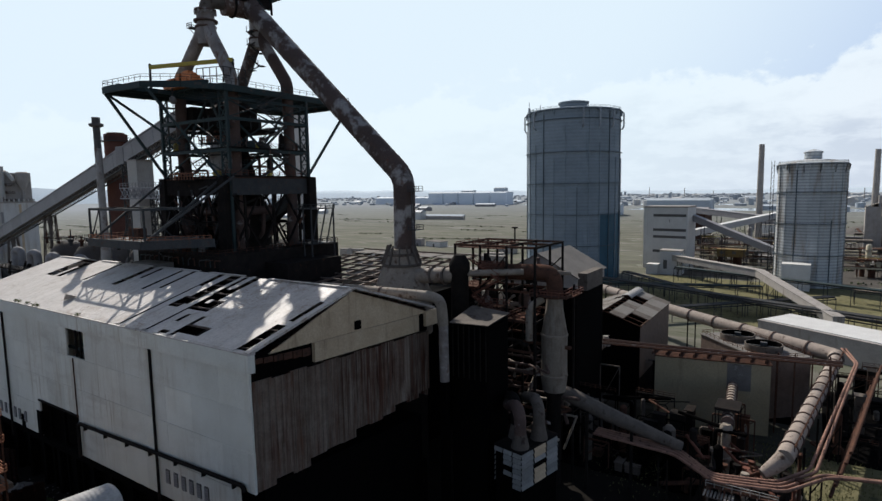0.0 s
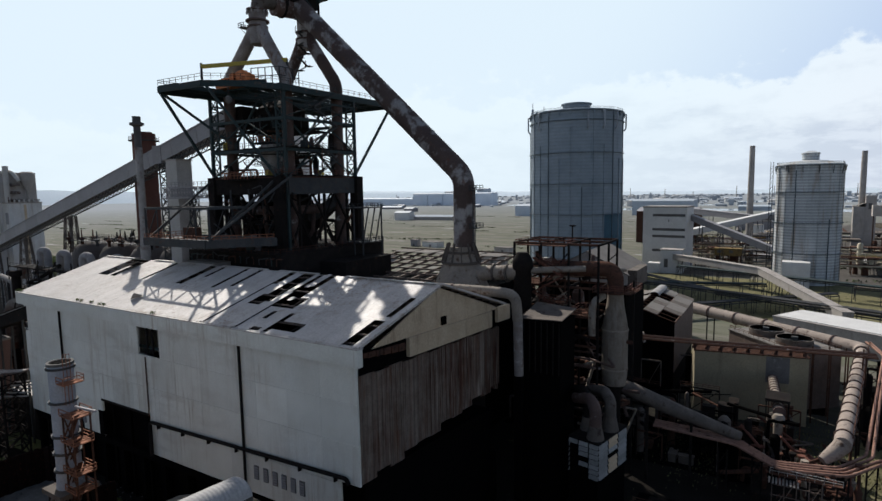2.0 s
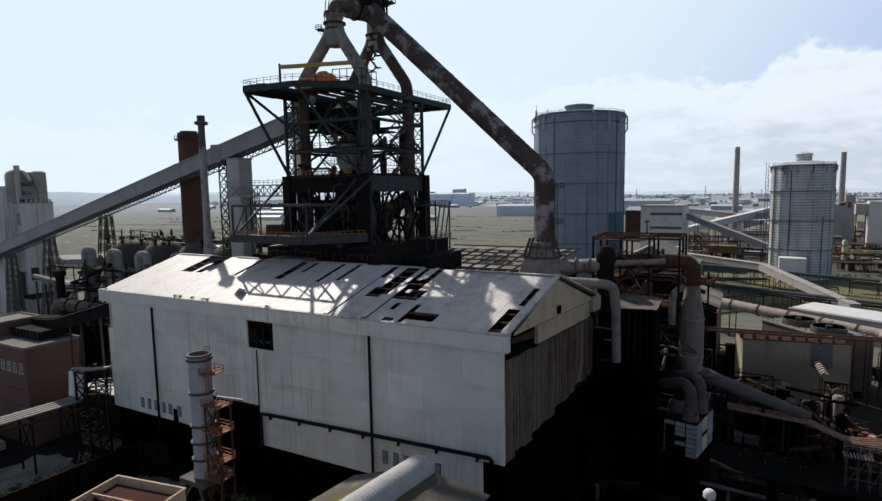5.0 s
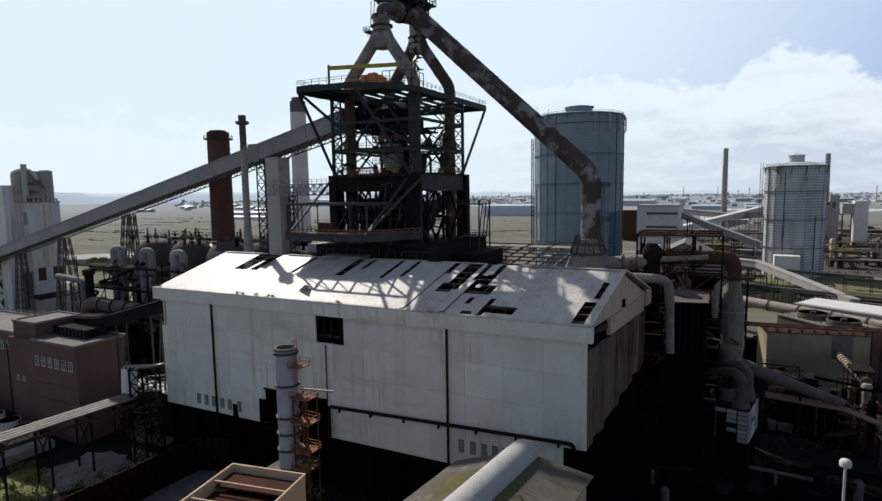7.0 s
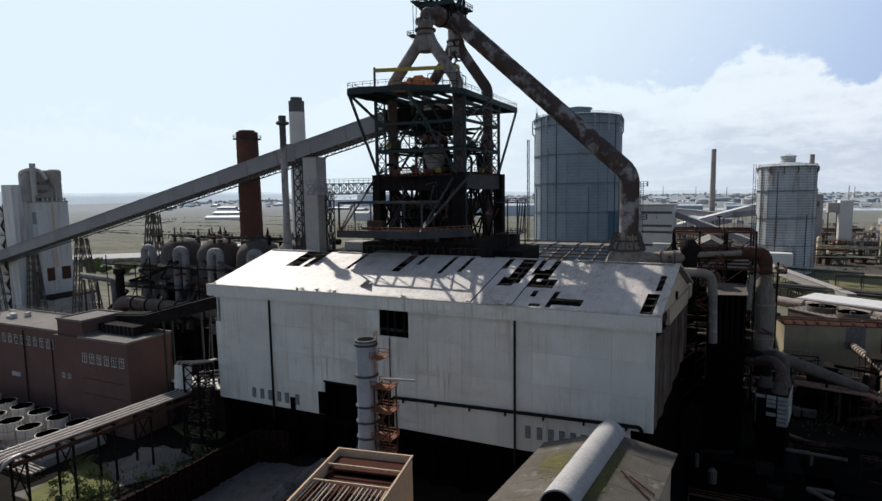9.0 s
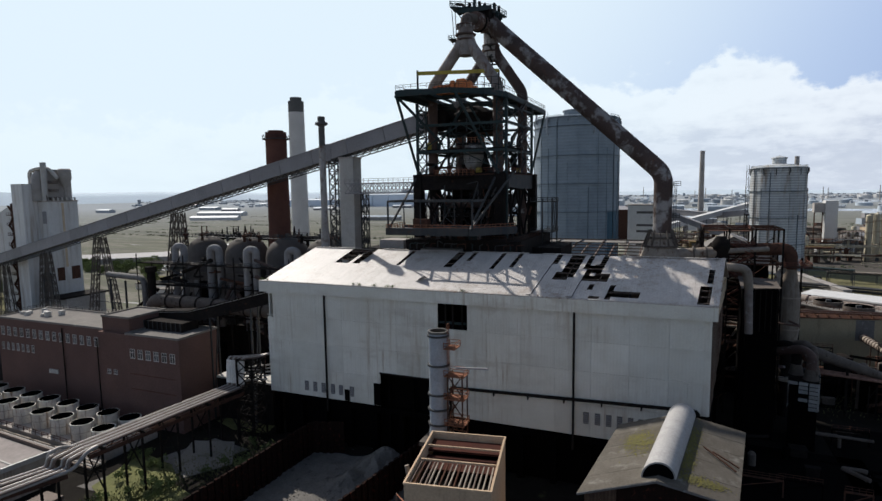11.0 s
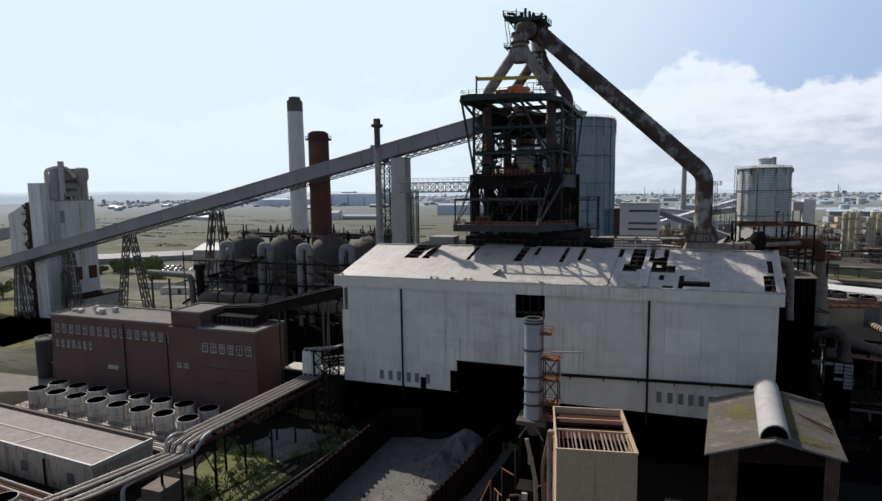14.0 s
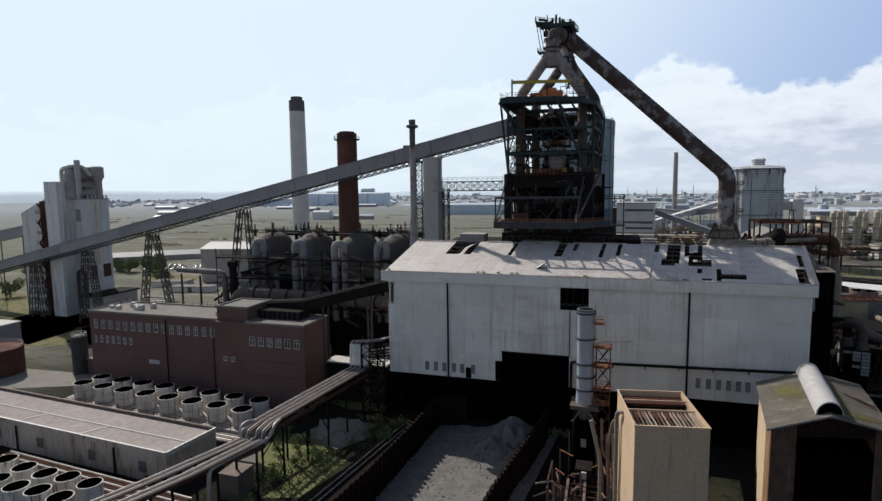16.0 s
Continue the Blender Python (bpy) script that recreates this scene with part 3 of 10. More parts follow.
def leaning_leg(parent, c0, c1, z1, w0, w1, n, leg, brace, material):
    """A slender lattice leg from c0 on the ground to c1 at height z1."""
    lo = [(c0[0] + i * w0 / 2, c0[1] + j * w0 * 0.8, 0) for i, j in ((-1, -1), (1, -1), (1, 1), (-1, 1))]
    hi = [(c1[0] + i * w1 / 2, c1[1] + j * w1 * 0.8, z1) for i, j in ((-1, -1), (1, -1), (1, 1), (-1, 1))]
    for a, b in zip(lo, hi):
        beam_part(parent, "leg", a, b, leg, material=material)
    for i in range(4):
        a0, a1, b0, b1 = (Vector(p) for p in (lo[i], hi[i], lo[(i + 1) % 4], hi[(i + 1) % 4]))
        for k in range(n):
            t0, t1 = k / n, (k + 1) / n
            beam_part(parent, "brace", a0.lerp(a1, t0), b0.lerp(b1, t1), brace, material=material)
            beam_part(parent, "brace", b0.lerp(b1, t0), a0.lerp(a1, t1), brace, material=material)

# ---- ground and distance ----
g = Mesh()
rings_ = [0, 150, 400, 900, 1800, 3200, 4700]
seg_ = 64
gv, gf = [(-100, 60, 0)], []
for r in rings_[1:]:
    gv += [(-100 + r * math.cos(2 * math.pi * k / seg_), 60 + r * math.sin(2 * math.pi * k / seg_), 0) for k in range(seg_)]
gf += [(0, 1 + k, 1 + (k + 1) % seg_) for k in range(seg_)]
for i in range(len(rings_) - 2):
    a = 1 + i * seg_
    gf += [(a + k, a + seg_ + k, a + seg_ + (k + 1) % seg_, a + (k + 1) % seg_) for k in range(seg_)]
g.add(gv, gf)
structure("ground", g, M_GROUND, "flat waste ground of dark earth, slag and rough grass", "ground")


def hills():
    m = Mesh()
    n = 220
    v = []
    for i in range(n + 1):
        a = radians(20 + 160 * i / n)
        h = 26 + 20 * noise.noise(Vector((i * 0.06, 0, 0))) + 8 * noise.noise(Vector((i * 0.3, 3, 0)))
        h += 75 * max(0.0, min(1.0, (i / n - 0.5) * 2.6)) ** 1.3
        for r, z in ((4250, -1), (4400, h * 0.6), (4550, h), (4700, -1)):
            v.append((-100 + r * math.cos(a), 60 + r * math.sin(a), z))
    f = [(i * 4 + k, i * 4 + k + 1, i * 4 + 5 + k, i * 4 + 4 + k) for i in range(n) for k in range(3)]
    m.add(v, f)
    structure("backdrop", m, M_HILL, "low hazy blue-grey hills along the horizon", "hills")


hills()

for cx, cy, lx, ly, rot in ((350, 1500, 1500, 130, -4), (-520, 1900, 700, 90, 5), (700, 2300, 1700, 190, -3), (-1900, 2300, 900, 60, 8)):
    structure("water", Mesh().obox((cx, cy, 0.05), lx, ly, 0.1, rot), M_WATER, "pale reflecting strip of tidal river water", "river")

rnd = random.Random(5)


def far_shed(x, y, sx, sy, h, turn, material, label, chimneys=0):
    t = thing("warehouse", (x, y, 0), label, "warehouse", "distant works buildings")
    a = radians(turn)
    part("wall", Mesh().obox((x, y, 0), sx, sy, h, turn), material, t, smooth=False)
    m = Mesh()
    ca, sa = math.cos(a), math.sin(a)

    def loc(u, v, z):
        return (x + u * ca - v * sa, y + u * sa + v * ca, z)

    bays = max(1, round(sy / 35))
    for i in range(bays):
        v0, v1 = -sy / 2 + sy * i / bays - 0.3, -sy / 2 + sy * (i + 1) / bays + 0.3
        vm = (v0 + v1) / 2
        pts = [loc(s * (sx / 2 + 0.5), v, z) for s in (-1, 1) for v, z in ((v0, h + 0.02), (vm, h + 3.5), (v1, h + 0.02))]
        m.add(pts, [(0, 1, 4, 3), (1, 2, 5, 4), (0, 2, 1), (3, 4, 5), (0, 3, 5, 2)])
    # roofs beyond 700 m take the paler, haze-tinted cladding
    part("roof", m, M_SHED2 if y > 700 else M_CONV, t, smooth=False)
    return t


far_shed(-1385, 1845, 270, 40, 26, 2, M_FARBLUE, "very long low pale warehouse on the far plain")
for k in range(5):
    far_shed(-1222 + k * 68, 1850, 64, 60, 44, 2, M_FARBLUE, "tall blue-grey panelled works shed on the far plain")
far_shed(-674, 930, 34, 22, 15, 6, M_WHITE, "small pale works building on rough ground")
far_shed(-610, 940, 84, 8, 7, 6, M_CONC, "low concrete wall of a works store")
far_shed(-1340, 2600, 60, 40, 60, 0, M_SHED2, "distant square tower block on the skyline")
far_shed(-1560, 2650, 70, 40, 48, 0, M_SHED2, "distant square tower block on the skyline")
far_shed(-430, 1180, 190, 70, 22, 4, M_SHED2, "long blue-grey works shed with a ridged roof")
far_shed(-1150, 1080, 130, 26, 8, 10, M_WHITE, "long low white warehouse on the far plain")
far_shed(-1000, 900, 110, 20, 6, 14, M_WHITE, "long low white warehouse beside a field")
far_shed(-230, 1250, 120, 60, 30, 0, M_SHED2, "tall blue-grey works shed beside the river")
far_shed(-40, 860, 60, 30, 12, 0, M_CONV, "grey steelworks shed with a ridged roof")
far_shed(-120, 640, 60, 45, 34, 0, M_RUSTY, "rust-brown steelworks building on the plain")
far_shed(290, 1150, 90, 30, 8, -5, M_CONV, "grey works shed on the riverside")
far_shed(480, 1250, 90, 30, 7, -8, M_WHITE, "low white works shed on the riverside")
far_shed(120, 560, 60, 34, 12, -8, M_CONV, "low grey works shed among pipe racks")
far_shed(-352, 232, 34, 30, 22, 12, M_CONC, "white rendered works building with a steep roof")
far_shed(-512, 290, 140, 14, 4.5, 38, M_CONC, "long low grey shed beside a road")
for i in range(38):
    x = rnd.uniform(-2400, 1500)
    y = rnd.uniform(1150, 2700)
    far_shed(x, y, rnd.uniform(18, 70), rnd.uniform(14, 30), rnd.uniform(5, 13), rnd.uniform(-12, 12), rnd.choice((M_SHED2, M_SHED2, M_TOWN, M_CONV)), "distant pale works building on the plain")
# the far town, too many small buildings to count
m = Mesh()
for i in range(2600):
    y = 1650 + 2400 * rnd.random() ** 0.8
    x = rnd.uniform(-1.15 * y - 300, 0.45 * y + 250)
    if noise.noise(Vector((x * 0.003, y * 0.006, 1.0))) < -0.05:
        continue
    sx, sy, h = rnd.uniform(6, 22), rnd.uniform(6, 13), rnd.uniform(3, 7.5) * (1 + (rnd.random() < 0.05) * 2)
    a = rnd.uniform(-0.3, 0.3)
    ca, sa = math.cos(a), math.sin(a)

    def at_(u, v, z):
        return (x + u * sx / 2 * ca - v * sy / 2 * sa, y + u * sx / 2 * sa + v * sy / 2 * ca, z)

    m.add([at_(-1, -1, 0), at_(1, -1, 0), at_(1, 1, 0), at_(-1, 1, 0), at_(-1, -1, h), at_(1, -1, h), at_(1, 1, h), at_(-1, 1, h), at_(-1, 0, h + sy * 0.2), at_(1, 0, h + sy * 0.2)],
          [(0, 1, 5, 4), (1, 2, 6, 9, 5), (2, 3, 7, 6), (3, 0, 4, 8, 7), (4, 5, 9, 8), (6, 7, 8, 9)])
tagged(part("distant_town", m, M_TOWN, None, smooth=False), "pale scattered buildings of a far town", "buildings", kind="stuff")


def storage_tank(x, y, r, h, material, label, group="distant storage tanks"):
    t = thing("storage_tank", (x, y, 0), label, "tank", group)
    part("shell", Mesh().lathe((x, y, 0), [(r, 0), (r, h)], 20), material, t)
    part("roof", Mesh().lathe((x, y, h + 0.02), [(r + 0.2, 0), (r + 0.2, 0.3), (r * 0.5, r * 0.08 + 0.3), (0.01, r * 0.12 + 0.3)], 20), material, t)
    return t


for i in range(28):
    storage_tank(rnd.uniform(-150, 1500), rnd.uniform(1150, 2600), rnd.uniform(9, 20), rnd.uniform(8, 13), M_SHED2, "pale cylindrical oil storage tank on the far bank")


def chimney(name, x, y, r0, r1, h, material, label, cap=None, cap_h=0.0, band=None):
    t = thing(name, (x, y, 0), label, "chimney")
    part("shaft", Mesh().lathe((x, y, 0), [(r0, 0), (r1, h - cap_h)], 24), material, t)
    if cap:
        part("cap", Mesh().lathe((x, y, h - cap_h), [(r1, 0), (r1, cap_h * 0.75), (r1 * 0.75, cap_h * 0.76), (r1 * 0.75, cap_h), (r1 * 0.6, cap_h)], 24), cap, t)
    if band:
        m = Mesh()
        m.ring((x, y), r1 * 0.9, r1 + 1.1, h - band, h - band + 0.3)
        part("gallery", m, M_STEEL, t)
        m = Mesh()
        ring_pts = [(x + (r1 + 1.0) * math.cos(k * math.pi / 8), y + (r1 + 1.0) * math.sin(k * math.pi / 8), h - band + 0.3) for k in range(17)]
        m.rail(ring_pts, 1.1, 3)
        part("railing", m, M_STEEL, t, smooth=False)
    return t


chimney("brick_chimney", -198.2, 97.7, 4.1, 3.6, 81, M_BRICKRED, "tall red-brown round chimney with a gallery near its top", M_BRICKRED, 2.2, 3.0)
chimney("concrete_chimney", -362.8, 335.3, 7.4, 6.4, 137.5, M_CHIM, "tall pale concrete chimney with a dark top", M_DARKCAP, 12)
chimney("slender_chimney", -41.8, 604, 3.2, 2.3, 97, M_CONC, "slender grey-brown chimney far behind the works")
chimney("slender_chimney", 44.1, 598, 3.0, 2.1, 88, M_CONC, "slender grey-brown chimney far behind the works")
for x, y, h in ((-1750, 2400, 60), (-1500, 2900, 80), (-1050, 2700, 75), (-860, 2500, 55), (-700, 3000, 90), (-350, 2600, 60), (-200, 2800, 95), (20, 2700, 65), (60, 2650, 85), (240, 2900, 100), (300, 2600, 60), (520, 2700, 75), (640, 2500, 90), (760, 2900, 70), (1040, 2700, 85), (1200, 2500, 60), (-1300, 2500, 70), (-480, 2700, 80), (150, 2500, 70), (420, 2300, 85), (900, 2400, 60), (-60, 3000, 90)):
    chimney("far_chimney", x, y, 1.8, 1.2, h * 0.6, M_CONC, "thin pale chimney on the far skyline")

st = thing("flare_stack", (-164.3, 75.2, 0), "slender pale steel vent stack with a collar near its top", "stack")
part("shaft", Mesh().lathe((-164.3, 75.2, 0), [(1.35, 0), (1.35, 44), (0.95, 52), (0.95, 73)], 20), M_PIPEW, st)
part("upper_shaft", Mesh().lathe((-164.3, 75.2, 73), [(0.9, 0), (0.9, 5.6), (1.8, 6.0), (1.8, 6.6), (1.05, 6.8), (1.05, 8.3), (0.7, 8.3)], 20), M_DARKCAP, st, "dark upper length with a wide collar")


# ---- gas holders ----
def holder(x, y, r, h, material, label, levels, stiff, cap):
    t = thing("gas_holder", (x, y, 0), label, "gasholder")
    for i, (za, zb) in enumerate(zip(levels, levels[1:])):
        for k in range(stiff):
            aa = [2 * math.pi * (k + 0.3 + f_ / 4) / stiff for f_ in range(5)]
            m = Mesh()
            m.add([(x + (r - d_) * math.cos(a), y + (r - d_) * math.sin(a), z) for d_ in (0, 0.3) for z in (za, zb) for a in aa],
                  [(j, j + 1, j + 6, j + 5) for j in range(4)] + [(j + 11, j + 10, j + 15, j + 16) for j in range(4)] + [(5 + j, 6 + j, 16 + j, 15 + j) for j in range(4)] + [(1 + j, j, 10 + j, 11 + j) for j in range(4)] + [(0, 5, 15, 10), (4, 14, 19, 9)])
            low_blue = material is M_HOLDER and i < 2 and math.cos(aa[2] - radians(5)) > 0.71
            part("shell_panel", m, M_BLUE if low_blue else material, t, "deep blue plate" if low_blue else "")
        m = Mesh()
        m.ring((x, y), r - 0.1, r + 0.9, zb - 0.6, zb - 0.25, 64)
        part("walkway", m, M_HOLDK, t)
    for k in range(stiff):
        a = 2 * math.pi * (k + 0.3) / stiff
        p = (x + (r + 0.25) * math.cos(a), y + (r + 0.25) * math.sin(a))
        part("stiffener", Mesh().obox((*p, 0), 0.5, 0.32 if k % 3 == 0 else 0.6, h * (1.0, 0.72, 0.9, 0.55, 1.0, 0.8)[k % 6], math.degrees(a)), material if k % 3 else M_HOLDK, t, smooth=False)
        part("rim_fin", Mesh().obox((*p, h - 3.2), 1.4, 0.5, 3.2, math.degrees(a)), material, t, smooth=False)
    part("roof", Mesh().lathe((x, y, h), [(r + 0.15, 0), (r + 0.15, 0.6), (r * 0.9, 1.2), (r * 0.5, 2.6), (0.01, 3.4)], 64), material, t)
    part("roof_vent", Mesh().lathe((x, y, h + 2.6), [(cap, 0), (cap, 3.8), (cap * 1.1, 3.9), (cap * 1.1, 4.8), (cap * 0.5, 5.8), (0.01, 6.2)], 32), material, t)
    m = Mesh()
    m.rail([(x + (r - 0.2) * math.cos(2 * math.pi * k / 48), y + (r - 0.2) * math.sin(2 * math.pi * k / 48), h + 0.6) for k in range(49)], 1.3, 4, 0.12)
    part("railing", m, material, t, smooth=False)
    return t


gh = holder(-137.8, 370.9, 30.8, 109.5, M_HOLDER, "very tall blue-grey round gasholder of ribbed steel plate", (0, 23, 43, 63, 83, 109.5), 26, 9.3)
# overflow pipes hooked over the rim, a band below it and two masts on the roof edge
for deg in (-59, -39.7, -20.4, 18.3, 60, 130, 198.3, 240):
    ca, sa = math.cos(radians(deg)), math.sin(radians(deg))
    part("overflow_pipe", Mesh().tube(bend([(-137.8 + o * ca, 370.9 + o * sa, z) for o, z in ((29.8, 108.4), (32.6, 108.8), (32.6, 99.4), (31.2, 97.6))], 0.9, 4), 0.5, 10), M_STACK, gh, "grey overflow pipe")
    part("pipe_bracket", Mesh().beam((-137.8 + 30.6 * ca, 370.9 + 30.6 * sa, 103.5), (-137.8 + 32.6 * ca, 370.9 + 32.6 * sa, 103.5), 0.3), M_HOLDK, gh, smooth=False)
m = Mesh()
m.ring((-137.8, 370.9), 30.7, 31.5, 103.0, 103.5, 64)
part("rim_band", m, M_HOLDK, gh)
for deg, o, hm in ((199, 29.6, 8.0), (206, 22.0, 5.5)):
    px_, py_ = -137.8 + o * math.cos(radians(deg)), 370.9 + o * math.sin(radians(deg))
    part("roof_mast", Mesh().beam((px_, py_, 109.6), (px_, py_, 110.4 + hm), 0.3).box(px_ - 0.6, px_ + 0.6, py_ - 0.5, py_ + 0.5, 110.2, 114.6 if hm > 6 else 112.2), M_STACK, gh, smooth=False)
part("roof_gangway", Mesh().box(-166.0, -146.0, 361.4, 362.6, 111.4, 111.7).rail([(-166.0, 361.4, 111.7), (-146.0, 361.4, 111.7)], 1.2, 2.5, 0.14), M_STACK, gh, smooth=False)
MX, MY = -200.5, 460.0
m = Mesh()
for i, j in ((0, 0), (1.6, 0), (0, 1.6), (1.6, 1.6)):
    m.beam((MX + i, MY + j, 0), (MX + i, MY + j, 104), 0.35)
for k in range(26):
    m.beam((MX, MY, k * 4.0), (MX + 1.6, MY, k * 4.0 + 4.0), 0.2)
    m.beam((MX, MY, k * 4.0 + 4.0), (MX + 1.6, MY, k * 4.0 + 4.0), 0.2)
part("lift_mast", m, M_STEEL, gh, smooth=False)
g2 = holder(-0.8, 398.4, 17.5, 71.5, M_HOLDER2, "pale weathered round gasholder with rust streaks", (0, 19, 37.5, 55.8, 71.5), 18, 4.5)
for k in range(14):
    ca, sa = math.cos(2 * math.pi * k / 14), math.sin(2 * math.pi * k / 14)
    part("rim_bracket", Mesh().beam((-0.8 + 17.6 * ca, 398.4 + 17.6 * sa, 66.5), (-0.8 + 18.4 * ca, 398.4 + 18.4 * sa, 71.2), 0.35), M_STEEL, g2, smooth=False)
part("pump_house", Mesh().box(-13, 1, 369, 379, 0, 15), M_WHITE, g2, smooth=False)
m = Mesh()
for i in (0, 1.5):
    m.beam((-21.5 + i, 393, 0), (-21.5 + i, 393, 74), 0.3)
for k in range(24):
    m.beam((-21.5, 393, k * 3), (-20, 393, k * 3 + 3), 0.18)
part("lift_mast", m, M_STEEL, g2, smooth=False)


# ---- casting house ----
X0, X1, Y0, Y1, YR = -160.0, -62.5, 43.0, 79.6, 61.3
ZB, ZE, ZR = 11.4, 38.5, 44.8


SKEW = 0.12


def casting_house():
    t = thing("casting_house", (X0, Y0, 0), "long white-clad casting house with a holed pale roof", "building")
    panel_rows = ((18.0, 24.4), (24.4, 30.4), (30.4, 36.5))
    # front cladding, in bays, left out at the high opening and at the dock
    step = (X1 - X0) / 14
    for k, (za, zb) in enumerate(((ZB, 18.0),) + panel_rows):
        for i in range(14):
            xa, xb = X0 + i * step, X0 + (i + 1) * step
            cuts = [(xa, xb, za, zb)]
            for ox0, ox1, oz0, oz1 in ((-115.3, -108.6, 30.5, 36.1), (-129.6, -113.0, 0, 19.2), (-160.1, -158.3, 29.8, 35.6), (-66.2, -62.4, 0, 18.4)):
                out = []
                for a, b, c, d in cuts:
                    if b <= ox0 or a >= ox1 or d <= oz0 or c >= oz1:
                        out.append((a, b, c, d))
                        continue
                    if a < ox0:
                        out.append((a, ox0, c, d))
                    if b > ox1:
                        out.append((ox1, b, c, d))
                    a2, b2 = max(a, ox0), min(b, ox1)
                    if c < oz0:
                        out.append((a2, b2, c, oz0))
                    if d > oz1:
                        out.append((a2, b2, oz1, d))
                cuts = out
            for a, b, c, d in cuts:
                off = 0.05 * k
                part("wall_panel", Mesh().box(a + 0.015, b - 0.015, Y0 - off, Y0 + 0.3 - off, c + 0.01, d + (0.12 if k < 3 else 0)), M_CLAD, t, smooth=False)
    for za, spans in ((18.0, ((X0, -129.7), (-112.9, -66.3))), (24.4, ((X0, X1),)), (30.4, ((X0, -115.4), (-108.5, X1)))):
        for xa, xb in spans:
            part("lap_strip", Mesh().box(xa, xb, Y0 - 0.24, Y0 - 0.16, za - 0.02, za + 0.1), M_CLAD, t, smooth=False)
    part("fascia", Mesh().box(X0 - 1.6, X1 + 0.9, Y0 - 0.75, Y0 + 0.2, 36.1, ZE + 0.1), M_CLAD, t, "deep pale eaves fascia", smooth=False)
    part("gutter", Mesh().box(X0 - 1.6, X1 + 0.9, Y0 - 0.8, Y0 + 0.35, ZE + 0.104, ZE + 0.3), M_ROOF, t, smooth=False)
    # gable end towards the sheds
    for i in range(12):
        ya, yb = Y0 + 0.3 + (Y1 - Y0 - 0.3) * i / 12, Y0 + 0.3 + (Y1 - Y0 - 0.3) * (i + 1) / 12
        bottom = 18.6 + 4.6 * i / 11 + 0.5 * math.sin(i * 2.3)
        part("gable_panel", Mesh().box(X1 - 0.3, X1 - 0.03 * (i % 3), ya + 0.01, yb - 0.01, bottom, 34.5 - 0.25 * (i % 2)), M_GABLE, t, smooth=False)
        for k in range(3):
            yk = ya + (k + 0.5) * (yb - ya) / 3
            part("cladding_rib", Mesh().box(X1 - 0.02, X1 + 0.07, yk - 0.09, yk + 0.09, bottom + 0.1 * k, 34.4), M_GABLE, t, smooth=False)
    part("gable_band", Mesh().box(X1 - 0.25, X1 + 0.45, 53.5, Y1 - 3.2, 34.9, 37.9), M_CREAM, t, "stained cream band board", smooth=False)
    part("gable_band", Mesh().box(X1 - 0.25, X1 + 0.45, Y1 - 1.2, Y1 + 3.0, 35.4, 38.2), M_CREAM, t, "stained cream band board", smooth=False)
    # near-black backing strip stands for the shade where boards are gone
    part("band_gap", Mesh().box(X1 - 0.6, X1 - 0.2, Y0 + 0.4, Y1 - 0.3, 34.5, 38.3), M_VOID, t, "near-black strip for the shade behind missing band boards", smooth=False)
    for i in range(6):
        part("torn_board", Mesh().box(X1 - 0.18, X1 + 0.1, 43.6 + i * 1.6, 45.0 + i * 1.6, 36.9 - 0.16 * i, 37.6 - 0.07 * i), M_RUSTY, t, smooth=False)
    m = Mesh()
    gx = X1 - 0.15
    m.add([(gx, Y0 + 3, ZE - 0.6), (gx, Y1, ZE - 0.6), (gx, YR, ZR - 0.3), (gx + 0.25, Y0 + 3, ZE - 0.6), (gx + 0.25, Y1, ZE - 0.6), (gx + 0.25, YR, ZR - 0.3)],
          [(0, 2, 1), (3, 4, 5), (0, 1, 4, 3), (1, 2, 5, 4), (2, 0, 3, 5)])
    part("gable_head", m, M_CREAM, t, "cream triangular gable head", smooth=False)
    part("gable_hatch", Mesh().box(X1 + 0.12, X1 + 0.4, 61.6, 62.8, 38.2, 39.6), M_VOID, t, smooth=False)
    for a, b in (((X1 + 0.5, Y0 - 0.6, ZE + 0.3), (X1 + 0.5, YR, ZR + 0.3)), ((X1 + 0.5, YR, ZR + 0.3), (X1 + 0.5, Y1 + 0.6, ZE + 0.25))):
        part("verge", Mesh().beam(a, b, 0.9, 0.35), M_ROOF, t, smooth=False)
    # far gable and back wall
    part("back_wall", Mesh().box(X0, X1 - 0.4, Y1 - 0.3, Y1, 22, ZE), M_GABLE, t, smooth=False)
    part("end_wall", Mesh().prism([(X0 + 0.05, Y0 + 0.4), (X0 + 0.35, Y0 + 0.4), (X0 + 0.35, Y1 - 0.4), (X0 + 0.05, Y1 - 0.4)], ZB, ZE), M_CLAD, t, smooth=False)
    # floor edge, plinth and piers in near-black: the under-floor shade is their colour
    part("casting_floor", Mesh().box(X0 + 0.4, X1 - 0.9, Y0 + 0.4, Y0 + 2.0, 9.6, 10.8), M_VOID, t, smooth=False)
    part("plinth", Mesh().box(X0 + 2, X1 - 1.2, Y0 + 2.2, Y1 - 1, 0, 18.3), M_VOID, t, "near-black block for the shade under the casting floor", smooth=False)
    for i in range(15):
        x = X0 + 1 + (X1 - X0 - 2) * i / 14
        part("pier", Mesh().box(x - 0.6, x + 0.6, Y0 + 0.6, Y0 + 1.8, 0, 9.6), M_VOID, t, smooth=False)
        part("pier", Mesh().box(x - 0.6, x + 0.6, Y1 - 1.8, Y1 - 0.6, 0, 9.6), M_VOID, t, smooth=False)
        # roof frame
        beam_part(t, "rafter", (x, Y0 + 0.3, ZE - 0.35), (x, YR, ZR - 0.35), 0.3, 0.5, M_BLACK)
